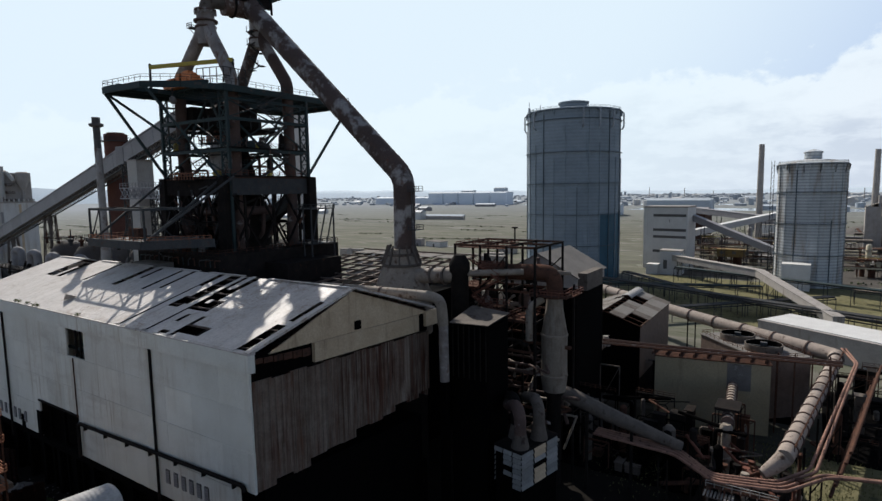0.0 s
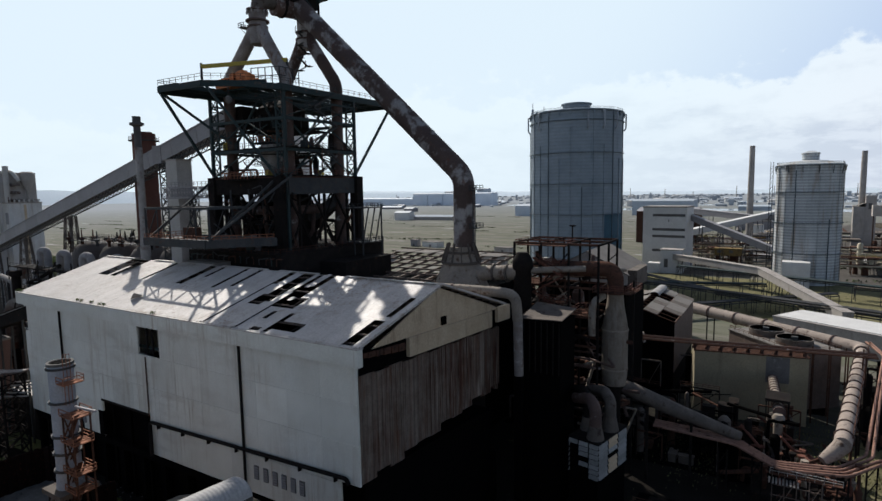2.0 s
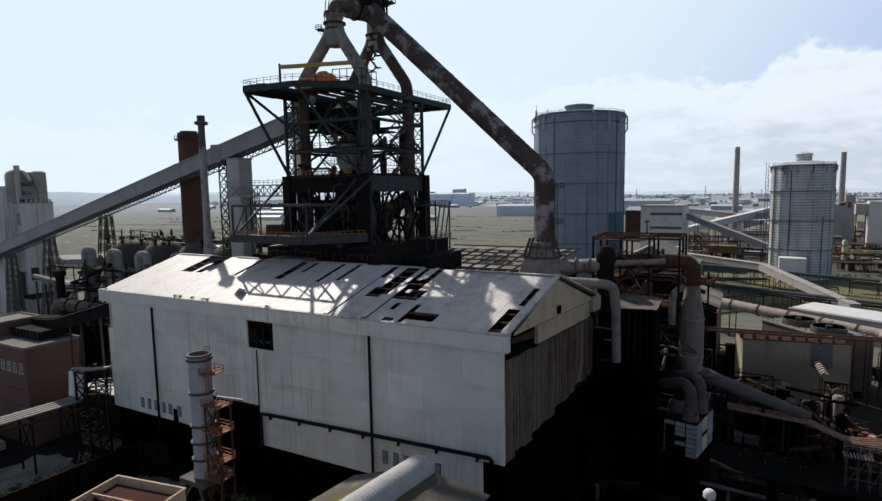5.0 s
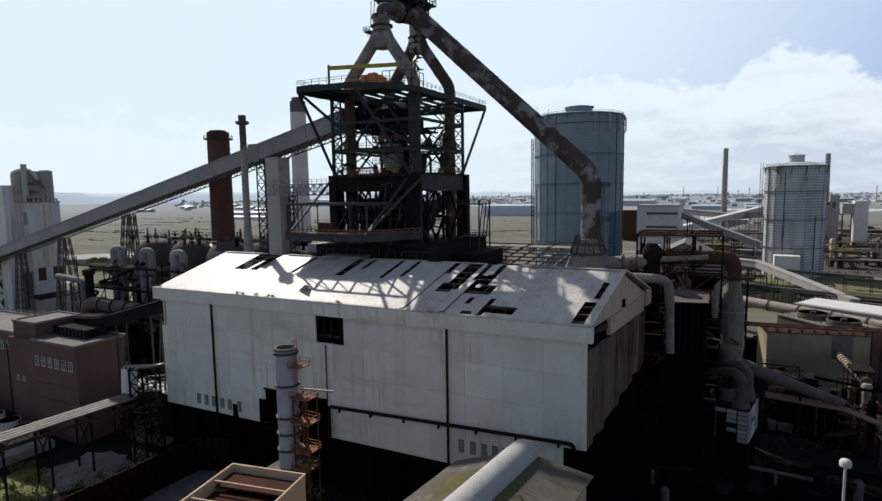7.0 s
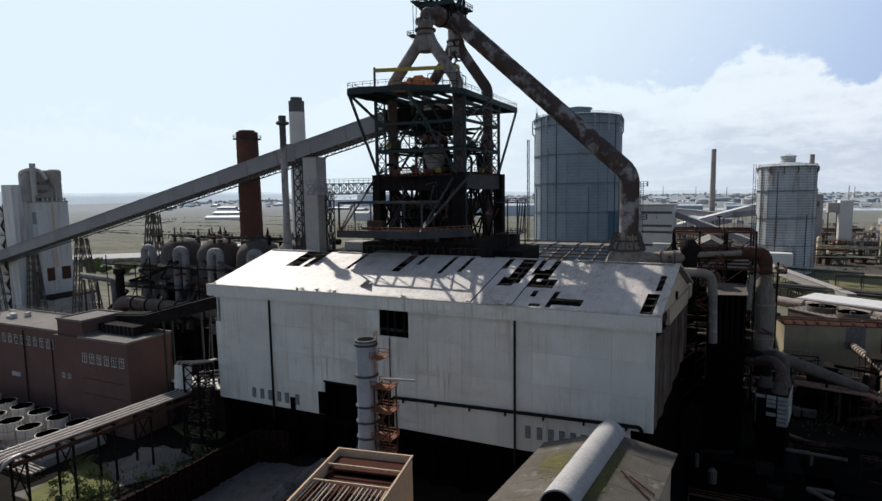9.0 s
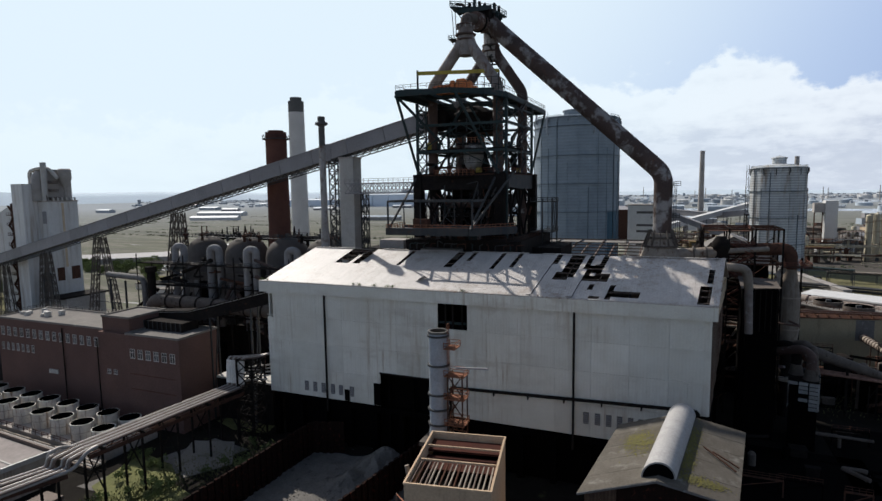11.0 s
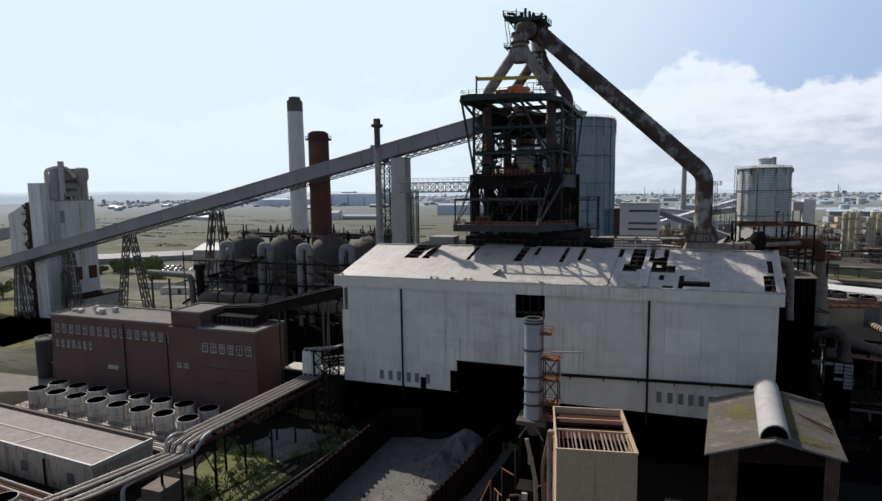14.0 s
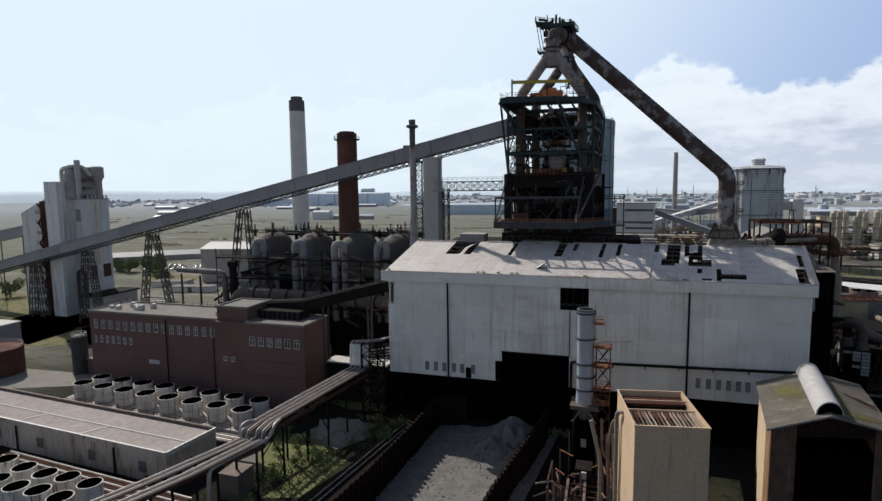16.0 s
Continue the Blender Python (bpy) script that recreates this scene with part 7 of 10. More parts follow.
for x, y in ((-16.0, 175.6), (-8.9, 167.2)):
    m = Mesh()
    m.ring((x, y), 4.35, 4.6, 15.9, 17.7, 28)
    part("fan_ring", m, M_DULL, dk)
    # near-black inner ring and disc put the shade inside the fan ring into colour
    m = Mesh()
    m.ring((x, y), 4.22, 4.34, 15.95, 17.66, 28)
    part("ring_liner", m, M_VOID, dk)
    part("fan_pit", Mesh().lathe((x, y, 15.91), [(4.2, 0), (4.2, 0.1)], 28), M_VOID, dk)
    part("fan_beam", Mesh().beam((x - 4.2, y, 16.8), (x + 4.2, y, 16.8), 0.4, 0.5), M_STEEL, dk, smooth=False)
    part("fan_motor", Mesh().box(x - 0.8, x + 0.8, y - 0.6, y + 0.6, 17.0, 18.0), M_STEEL, dk, smooth=False)
ca_, sa_ = math.cos(radians(-49)), math.sin(radians(-49))
cr_ = [(-12.0 + u * ca_ - v * sa_, 171.8 + u * sa_ + v * ca_, 15.9) for u, v in ((-13.4, -6.6), (13.4, -6.6), (13.4, 6.6), (-13.4, 6.6), (-13.4, -6.6))]
part("railing", Mesh().rail(cr_, 1.1, 2, 0.1), M_RUSTY, dk, smooth=False)
lw = thing("long_white_shed", (25, 226, 0), "long grey shed with a white flat roof", "shed")
part("wall", Mesh().obox((29, 224, 0), 90, 20, 8.6, -30), M_CONC, lw, smooth=False)
part("parapet", Mesh().obox((29, 224, 8.6), 90.4, 20.4, 0.5, -30), M_CONC, lw, smooth=False)
part("roof", Mesh().obox((29, 224, 9.1), 88.5, 17.5, 0.25, -30), M_WHITE, lw, smooth=False)

# white office block with strip windows
ob = thing("screen_house", (-88, 434, 0), "white concrete works block with dark strip windows", "building")
part("wall", Mesh().obox((-87.5, 436, 0), 31, 20, 44.5, -6), M_WHITE, ob, smooth=False)
part("roof", Mesh().obox((-87.5, 436, 44.5), 31.6, 20.6, 1.0, -6), M_CONC, ob, smooth=False)
for z in (38.0, 27.5, 22.5, 12.0, 34.0):
    part("strip_window", Mesh().obox((-85.5, 425.9, z), 23 if z != 34.0 else 0.5, 0.4, 1.9, -6), M_DARKCAP, ob, smooth=False)
for z in (35.0, 24.0, 18):
    part("side_window", Mesh().obox((-103.1, 437.5, z), 0.4, 12, 1.9, -6), M_DARKCAP, ob, smooth=False)


def gallery(name, pts, w, h, material, label, posts=8):
    t = thing(name, pts[0][:2] + (0,), label, "conveyor")
    for a, b in zip(pts, pts[1:]):
        a, b = Vector(a), Vector(b)
        part("gallery_section", Mesh().beam(a, b, w, h), material, t, smooth=False)
        part("roof_section", Mesh().beam(a + Vector((0, 0, h / 2 + 0.2)), b + Vector((0, 0, h / 2 + 0.2)), w + 0.5, 0.3), material, t, smooth=False)
        n = max(1, round((b - a).length / posts))
        s = (b - a).cross(Vector((0, 0, 1))).normalized() * (w / 2 - 0.3)
        for k in range(n):
            p = a.lerp(b, (k + 0.5) / n)
            for q in (p + s, p - s):
                if p.z - h / 2 > 1.5:
                    beam_part(t, "post", (q.x, q.y, 0), (q.x, q.y, p.z - h / 2), 0.4, material=M_STEEL)
            if p.z - h / 2 > 4:
                beam_part(t, "brace", (p.x + s.x, p.y + s.y, 1), (p.x - s.x, p.y - s.y, p.z - h / 2 - 0.5), 0.25, material=M_STEEL)
    return t


gallery("white_conveyor", [(-77, 401, 11.5), (-22.6, 349, 11.5), (11, 263, 6.0)], 4.2, 3.6, M_CONC, "long white-clad conveyor gallery bending downhill", 13)
gallery("grey_conveyor", [(-72, 439, 37), (-14, 409, 16)], 4.5, 4.0, M_CONV, "grey conveyor gallery between screen house and gasholder", 18)
gallery("grey_conveyor", [(-120, 640, 36), (-30, 560, 30), (20, 520, 38)], 6, 5, M_CONV, "grey conveyor gallery far behind the works", 24)
gallery("grey_conveyor", [(-92, 452, 20), (30, 640, 45)], 5, 4.5, M_WHITE, "pale conveyor gallery rising to a far bunker", 24)
gallery("grey_conveyor", [(-150, 330, 12), (-118, 402, 14)], 4.5, 4.0, M_CONC, "pale conveyor gallery beside the gasholder", 14)
hh = thing("transfer_house", (-80, 404, 0), "white transfer house at the conveyor head", "building")
part("wall", Mesh().box(-86, -72, 399, 410, 0, 16), M_WHITE, hh, smooth=False)
part("roof", Mesh().box(-86.3, -71.7, 398.7, 410.3, 16, 16.6), M_CONC, hh, smooth=False)
part("annex", Mesh().box(-94, -86, 396, 404, 0, 7), M_WHITE, hh, smooth=False)
part("door", Mesh().box(-83.5, -81, 398.8, 398.95, 4, 10), M_DARKCAP, hh, smooth=False)


def pipe_rack(x0, y0, x1, y1, h, n, material, label, r=0.35, gap=9.0):
    a, b = Vector((x0, y0, 0)), Vector((x1, y1, 0))
    t = thing("pipe_rack", (x0, y0, 0), label, "pipe rack", "pipe racks")
    s = (b - a).cross(Vector((0, 0, 1))).normalized()
    for k in range(n):
        o = s * (k - (n - 1) / 2) * r * 2.6 + Vector((0, 0, h + r))
        part("pipe", Mesh().tube([a + o, b + o], r, 8), material, t)
    m_ = max(2, round((b - a).length / gap))
    wd = n * r * 1.3 + 0.3
    for i in range(m_ + 1):
        p = a.lerp(b, i / m_)
        for q in (p + s * wd, p - s * wd):
            beam_part(t, "post", q, q + Vector((0, 0, h)), 0.3, material=M_STEEL)
        beam_part(t, "cross_arm", p + s * wd + Vector((0, 0, h - 0.15)), p - s * wd + Vector((0, 0, h - 0.15)), 0.3, material=M_STEEL)
    for sg in (wd, -wd):
        beam_part(t, "runner", a + s * sg + Vector((0, 0, h - 0.6)), b + s * sg + Vector((0, 0, h - 0.6)), 0.25, 0.5, M_STEEL)
    return t


rr = random.Random(8)
for a in ((-104, 318, 34, 262, 8), (-70, 372, 30, 330, 9), (-110, 300, -20, 330, 7), (-40, 300, 60, 250, 6), (-96, 352, -40, 296, 7), (20, 345, 130, 330, 6), (30, 262, 120, 252, 5), (-60, 250, 10, 320, 6)):
    pipe_rack(*a, 4, rr.choice((M_STEEL, M_GREEN, M_MAIN)), "dark steel pipe rack crossing rough grass", 0.4, 12)
for i in range(26):
    x, y = rr.uniform(-80, 150), rr.uniform(430, 700)
    l = rr.uniform(25, 70)
    al = rr.choice((0, 0, math.pi / 2)) + rr.uniform(-0.15, 0.15)
    pipe_rack(x, y, x + l * math.cos(al), y + l * math.sin(al), rr.uniform(4, 13), rr.choice((2, 3, 4)), rr.choice((M_YELTANK, M_RUSTY, M_MAIN, M_GALV)), "rusty pipe rack in the coke plant yard", rr.uniform(0.4, 0.8), 26)
for i in range(30):
    x, y = rr.uniform(-70, 170), rr.uniform(440, 720)
    h = rr.uniform(5, 18)
    t = thing("process_vessel", (x, y, 0), "rusty upright process vessel in the coke plant yard", "vessel", "process vessels")
    r = rr.uniform(1.5, 3.5)
    part("shell", Mesh().lathe((x, y, 0), [(r, 0), (r, h), (r * 0.6, h + r * 0.5), (0.3, h + r * 0.6)], 14), rr.choice((M_YELTANK, M_RUSTY, M_MAIN, M_CONC)), t)
    part("platform", Mesh().ring((x, y), r - 0.1, r + 0.9, h * 0.8, h * 0.8 + 0.25, 14), M_STEEL, t)
for i, (x, h, r) in enumerate(((72, 35, 2.3), (78.0, 36, 2.3), (83.5, 35, 1.6), (88, 31, 1.2), (92.5, 36, 2.2), (98, 34, 1.8), (103.5, 36, 2.3), (109, 30, 1.6), (114, 36, 2.3), (120, 33, 1.9))):
    y = 466 + (i % 3) * 4
    t = thing("column_vessel", (x, y, 0), "tall cream cylindrical column vessel with platforms", "column", "column vessels")
    part("shell", Mesh().lathe((x, y, 0), [(r, 0), (r, h), (r * 0.7, h + 0.8), (0.3, h + 1.2)], 18), M_YELTANK, t)
    for z in (h * 0.35, h * 0.62, h * 0.86):
        part("platform", Mesh().ring((x, y), r - 0.1, r + 0.8, z, z + 0.25, 18), M_RUSTY, t)
    part("side_pipe", Mesh().tube(bend([(x + r + 0.5, y - 1.2, 0), (x + r + 0.5, y - 1.2, h + 1.8), (x, y - 0.3, h + 1.8), (x, y, h)], 1.0), 0.35, 8), M_YELTANK, t)
for i in range(7):
    x, y = rr.uniform(60, 260), rr.uniform(560, 900)
    h = rr.uniform(8, 16)
    t = tagged(part("ore_heap", Mesh().lathe((x, y, 0), [(h * 2.0, 0), (h * 1.3, h * 0.5), (h * 0.6, h * 0.9), (0.4, h)], 18), M_BLACK, None), "dark conical stock heap of ore", "heap", "ore heaps")
t = thing("tall_works", (46, 600, 0), "tall pale works tower at the foot of a chimney", "building")
part("wall", Mesh().box(46.0, 53.5, 588, 596, 0, 49.5), M_CONC, t, smooth=False)
part("annex", Mesh().box(37.4, 45.98, 586, 596, 0, 40), M_CONC, t, smooth=False)
part("roof", Mesh().slab((37.0, 585.6, 40.05), (46.0, 585.6, 43.0), (46.0, 596.4, 43.0), (37.0, 596.4, 40.05), 0.3), M_FELT, t, smooth=False)
part("window", Mesh().box(48, 50.5, 587.85, 587.98, 38, 43), M_DARKCAP, t, smooth=False)

t = thing("transfer_tower", (54, 506, 0), "pale concrete transfer tower with a conveyor head", "building")
part("wall", Mesh().box(50, 59, 500, 511, 0, 46), M_WHITE, t, smooth=False)
part("head", Mesh().box(42, 50, 501, 509, 36, 44), M_CONC, t, smooth=False)
for x in (43, 49):
    beam_part(t, "leg", (x, 505, 0), (x, 505, 36), 0.8, material=M_RUSTY)


# works huts, stock heaps and frames in the yards beyond the gasholders
def works_hut(x, y, sx, sy, h, turn, wall):
    t = thing("works_hut", (x, y, 0), "small flat-roofed works building among the pipe racks", "building", "works huts")
    part("wall", Mesh().obox((x, y, 0), sx, sy, h, turn), wall, t, smooth=False)
    part("roof", Mesh().obox((x, y, h), sx + 0.6, sy + 0.6, 0.4, turn), M_FELT, t, smooth=False)
    part("door", Mesh().obox((x, y - sy / 2, 0), 2.4, 0.3, 3.0, turn), M_DARKCAP, t, smooth=False)


for i in range(46):
    works_hut(rr.uniform(-60, 330), rr.uniform(440, 980), rr.uniform(6, 24), rr.uniform(6, 14), rr.uniform(3.5, 12), rr.uniform(-20, 20), rr.choice((M_WHITE, M_CONV, M_RUSTY, M_CREAM, M_SHED2)))
for i in range(16):
    works_hut(rr.uniform(-420, -200), rr.uniform(260, 520), rr.uniform(6, 22), rr.uniform(5, 12), rr.uniform(3, 7), rr.uniform(-20, 20), rr.choice((M_WHITE, M_CONC, M_CONV)))


def stock_heap(x, y, r, h, seed_):
    z_ = random.Random(seed_)
    m = Mesh()
    v, nn = [(x, y, h)], 22
    for k in range(1, 6):
        for i in range(nn):
            a = 2 * math.pi * i / nn
            w = r * k / 5 * (1 + 0.18 * noise.noise(Vector((math.cos(a) * 1.5, math.sin(a) * 1.5, seed_))))
            v.append((x + w * math.cos(a) * 1.5, y + w * math.sin(a), max(-0.2, h * (1 - k / 5) + (z_.uniform(-0.5, 0.5) if k < 5 else -0.3))))
    f = [(0, 1 + i, 1 + (i + 1) % nn) for i in range(nn)]
    for k in range(4):
        f += [(1 + k * nn + i, 1 + (k + 1) * nn + i, 1 + (k + 1) * nn + (i + 1) % nn, 1 + k * nn + (i + 1) % nn) for i in range(nn)]
    m.add(v, f)
    tagged(part("stock_heap", m, M_GRAVEL, None), "dark grey heap of crushed ore on the stockyard", "heap", "stock heaps")


for i, (x, y, r, h) in enumerate(((110, 640, 20, 13), (160, 660, 17, 10), (205, 650, 22, 12), (150, 720, 24, 14), (240, 740, 18, 9), (-10, 800, 26, 10), (60, 830, 30, 12))):
    stock_heap(x, y, r, h, i + 3)
for i in range(26):
    x, y = rr.uniform(-60, 260), rr.uniform(410, 640)
    l = rr.uniform(15, 60)
    al = rr.choice((0, 0.1, math.pi / 2)) + rr.uniform(-0.2, 0.2)
    pipe_rack(x, y, x + l * math.cos(al), y + l * math.sin(al), rr.uniform(3, 10), rr.choice((2, 3)), rr.choice((M_YELTANK, M_RUSTY, M_YELTANK, M_GALV)), "yellowish pipe rack in the coke plant yard", rr.uniform(0.4, 0.8), 28)
for i in range(60):
    storage_tank(rr.uniform(-900, 1700), rr.uniform(1700, 3300), rr.uniform(9, 22), rr.uniform(9, 18), M_WHITE, "white cylindrical oil storage tank on the far bank")

def process_frame(x, y, w, d, h, seed_, steel):
    z_ = random.Random(seed_)
    t = thing("coke_plant", (x, y, 0), "rusty open steel plant with pipes and vessels", "process plant", "coke plant units")
    nz = max(2, round(h / 5))
    for i in range(3):
        for j in range(2):
            beam_part(t, "post", (x + w * i / 2, y + d * j, 0), (x + w * i / 2, y + d * j, h), 0.5, material=steel)
    for k in range(1, nz + 1):
        z = h * k / nz
        part("floor_grid", Mesh().box(x, x + w, y, y + d, z - 0.3, z), steel, t, smooth=False)
        part("railing", Mesh().rail([(x, y, z), (x + w, y, z)], 1.2, 2.5, 0.16), z_.choice((M_YELLOW, M_RUSTY, M_MAIN)), t, smooth=False)
        for q_ in range(3):
            px_, r = x + z_.uniform(0.1, 0.8) * w, z_.uniform(0.8, 1.8)
            part("vessel", Mesh().lathe((px_, y + z_.uniform(0.2, 0.8) * d, z - h / nz), [(r, 0), (r, h / nz * 0.7), (r * 0.4, h / nz * 0.85)], 10), z_.choice((M_RUSTY, M_YELTANK, M_MAIN, M_VESSEL)), t)
    for q_ in range(4):
        z = z_.uniform(2, h)
        part("pipe", Mesh().tube(bend([(x - z_.uniform(5, 20), y - 0.8, z), (x + w * 0.5, y - 0.8, z), (x + w + z_.uniform(3, 20), y - 0.8, z + z_.uniform(-2, 2))], 1), z_.uniform(0.3, 0.6), 8), z_.choice((M_YELTANK, M_RUSTY, M_GALV)), t)


for i, (x, y, w, d, h) in enumerate(((-62, 452, 16, 8, 14), (-40, 470, 20, 9, 11), (-72, 480, 14, 8, 19), (26, 440, 18, 8, 12), (48, 455, 20, 9, 17), (75, 430, 22, 8, 10), (30, 490, 26, 10, 14), (95, 470, 18, 8, 20), (120, 440, 24, 9, 12), (-50, 520, 24, 10, 16), (-10, 540, 26, 10, 13), (70, 530, 28, 10, 18), (130, 520, 22, 9, 15), (-95, 560, 26, 10, 15), (150, 480, 20, 8, 13), (180, 540, 24, 9, 18))):
    process_frame(x, y, w, d, h, i + 60, (M_RUSTY, M_STEEL, M_BROWN)[i % 3])
yc = thing("transfer_car", (-46, 446, 0), "yellow coke transfer machine on a gantry", "machine")
part("cab", Mesh().box(-56, -38, 443, 450, 9, 14), M_OCHRE, yc, smooth=False)
part("roof", Mesh().box(-56.4, -37.6, 442.6, 450.4, 14, 14.4), M_OCHRE, yc, smooth=False)
for x in (-55, -47, -39):
    beam_part(yc, "gantry_leg", (x, 446, 0), (x, 446, 9), 0.8, material=M_RUSTY)
    part("window", Mesh().box(x + 0.8, x + 3.2, 442.8, 443.05, 11, 13), M_DARKCAP, yc, smooth=False)
works_hut(-374, 197, 22, 12, 3.2, 14, M_WHITE)
works_hut(-346, 184, 26, 8, 3.0, 14, M_WHITE)

# lit lawns between the plant
structure("pavement", Mesh().prism([(-96, 402), (30, 400), (240, 372), (420, 640), (120, 800), (-140, 690)], 0.0, 0.03), M_CINDER, "dark cinder ground of the coke plant yard", "yard")
for pts in ([(-4, 112), (30, 108), (34, 140), (6, 146), (0, 128)], [(-32, 124), (-14, 118), (-10, 128), (-28, 134)], [(-44, 180), (-30, 176), (-26, 200), (-44, 206)], [(-100, 290), (40, 240), (90, 300), (60, 390), (-90, 395)],
            [(-86, 18), (-78.5, 19), (-77.6, 29), (-83, 29)], [(-168, -4), (-161, -2), (-157, 14), (-164, 16)], [(-470, 150), (-400, 156), (-330, 96), (-325, 62), (-420, 58)], [(-440, 236), (-400, 204), (-386, 206), (-372, 230), (-400, 236)]):
    structure("lawn", Mesh().prism(pts[::1], 0.0, 0.06), M_WEED if -170 < pts[0][0] < -160 else M_GRASS, "rough olive grass between the plant", "grass")


structure("lawn", Mesh().prism([(-179.5, 44.5), (-171.6, 41.6), (-161.8, 42.6), (-163.8, 50.6), (-175.4, 53)], 0.0, 0.09), M_WEED, "rough yellow-green grass at the foot of the pipe bridge", "grass")
structure("lawn", Mesh().prism([(-179, 9), (-167.5, 4), (-164.5, 17.5), (-171, 22), (-182, 24)], 0.0, 0.11), M_WEED, "rough yellow-green grass under the pipe bridge", "grass")
structure("pavement", Mesh().prism([(-171, 22.6), (-163.8, 18.4), (-158.5, 27), (-166, 36), (-176, 33)], 0.0, 0.14), M_ROAD, "pale concrete yard under the pipe bridge", "yard")
structure("lawn", Mesh().prism([(-372, 74), (-318, 66), (-292, 84), (-322, 112), (-385, 118)], 0.0, 0.06), M_GRASS, "rough olive grass beside the brick offices", "grass")


# ---- hot gas vessels and the pipes in front ----
def gas_vessels():
    t = thing("gas_cleaning_plant", (-200, 90, 0), "row of dark domed gas vessels with inverted U-shaped pipes", "gas plant")
    part("base_block", Mesh().box(-238, -164, 76, 112, 0, 17), M_BLACK, t, smooth=False)
    for x in (-229, -211, -193, -177):
        part("domed_vessel", Mesh().lathe((x, 95, 17), [(7.6, 0), (7.6, 20), (7.2, 22.6), (5.8, 25.0), (3.4, 26.6), (0.8, 27.2), (0.8, 28.4), (0.3, 28.6)], 28), M_DOME, t, "sooty brown domed gas vessel")
        part("crown_platform", Mesh().rail([(x - 3, 92, 44), (x + 3, 92, 44), (x + 3, 98, 44), (x - 3, 98, 44), (x - 3, 92, 44)], 1.2, 1.5, 0.12), M_STEEL, t, smooth=False)
    for x, y in ((-220.4, 74.5), (-203.5, 72.6), (-188.0, 71.6), (-173.2, 72.4)):
        part("u_pipe", Mesh().tube(bend([(x - 2.7, y, 17), (x - 2.7, y, 42.4), (x + 0.2, y + 0.8, 42.4), (x + 0.2, y + 0.8, 17)], 1.7, 7), 1.15, 16), M_UPIPE, t, "sooty grey inverted U-shaped pipe")
        for z in (24, 31, 37):
            part("flange", Mesh().ring((x - 2.7, y), 1.1, 1.4, z, z + 0.3, 16), M_PIPE, t)
        part("white_box", Mesh().box(x + 3.6, x + 5.4, y + 1, y + 3, 20, 31), M_UPIPE, t, smooth=False)
        # near-black box drawn in place of the shade in each open bay
        part("dark_bay", Mesh().box(x + 6.2, x + 12.6, 75.2, 75.9, 19, 31), M_VOID, t, "near-black box for the shade in an open bay", smooth=False)
        part("bay_header", Mesh().box(x + 1.4, x + 13.4, 74.4, 75.6, 31.4, 34.0), M_DOME, t, smooth=False)
    for z in (21, 30, 37):
        beam_part(t, "gantry_beam", (-236, 70, z), (-166, 70, z), 0.25, 0.4, M_BLACK)
        part("gantry_floor", Mesh().box(-235, -166, 70.4, 76, z - 0.2, z), M_BLACK, t, smooth=False)
        part("railing", Mesh().rail([(-235, 70.2, z), (-166, 70.2, z)], 1.2, 2.2, 0.1), M_STEEL, t, smooth=False)
    for k in range(11):
        x = -236 + k * 6.9
        beam_part(t, "gantry_post", (x, 70, 0), (x, 70, 37.5 if k % 3 else 40), 0.25, material=M_BLACK)
        beam_part(t, "brace", (x, 70, 21), (x + 6.9, 70, 30), 0.18, material=M_BLACK)
    for k in range(13):
        x = -236 + k * 5.6
        part("valve_mast", Mesh().lathe((x, 104, 17), [(0.6, 0), (0.6, 24 + (k * 5 % 4)), (0.2, 28 + (k * 5 % 4) * 0.8)], 8), M_BLACK, t)
    part("top_main", Mesh().tube([(-238, 104, 43), (-166, 104, 43)], 1.0, 12), M_BLACK, t)
    part("cold_main", Mesh().tube(bend([(-226, 66.5, 4), (-225, 65.5, 26.2), (-164, 65.5, 24.8)], 5, 6), 2.1, 18), M_DULL, t, "fat dark horizontal main")
    for k in range(9):
        x = -217 + k * 6.2
        zf = 26.2 - (x + 225) * 0.023
        part("flange", Mesh().tube([(x, 65.5, zf), (x + 0.4, 65.5, zf)], 2.35, 18), M_BLACK, t)
        beam_part(t, "pipe_leg", (x, 65.5, 0), (x, 65.5, 21), 0.6, material=M_BLACK)
    part("vent_pipe", Mesh().lathe((-228.5, 69, 0), [(1.3, 0), (1.3, 34), (1.8, 34.3), (1.8, 36), (1.2, 36)], 14), M_BLACK, t)
    part("bright_main", Mesh().tube(bend([(-258, 76, 31.2), (-233, 70, 31.8), (-232, 69.5, 12)], 3.0, 6), 1.0, 14), M_VESSEL, t, "pale clad pipe with a drop leg")
    for x in (-256, -246):
        beam_part(t, "pipe_leg", (x, 82 - (x + 290) * 0.2, 0), (x, 82 - (x + 290) * 0.2, 29.8), 0.5, material=M_STEEL)
    # railings and small plant along the vessel tops
    for y in (88, 99.5):
        part("top_walkway", Mesh().box(-236, -168, y, y + 1.2, 44.2, 44.35).rail([(-236, y, 44.35), (-168, y, 44.35)], 1.2, 1.7, 0.1), M_STEEL, t, smooth=False)
    r2 = random.Random(6)
    for k in range(22):
        x = r2.uniform(-235, -168)
        part("top_valve", Mesh().lathe((x, r2.uniform(86, 101), 43.0), [(0.5, 0), (0.5, 1.5), (0.9, 1.7), (0.9, 2.3), (0.25, 2.5), (0.2, r2.uniform(3, 5.5))], 8), r2.choice((M_BLACK, M_STEEL, M_RUSTY)), t)
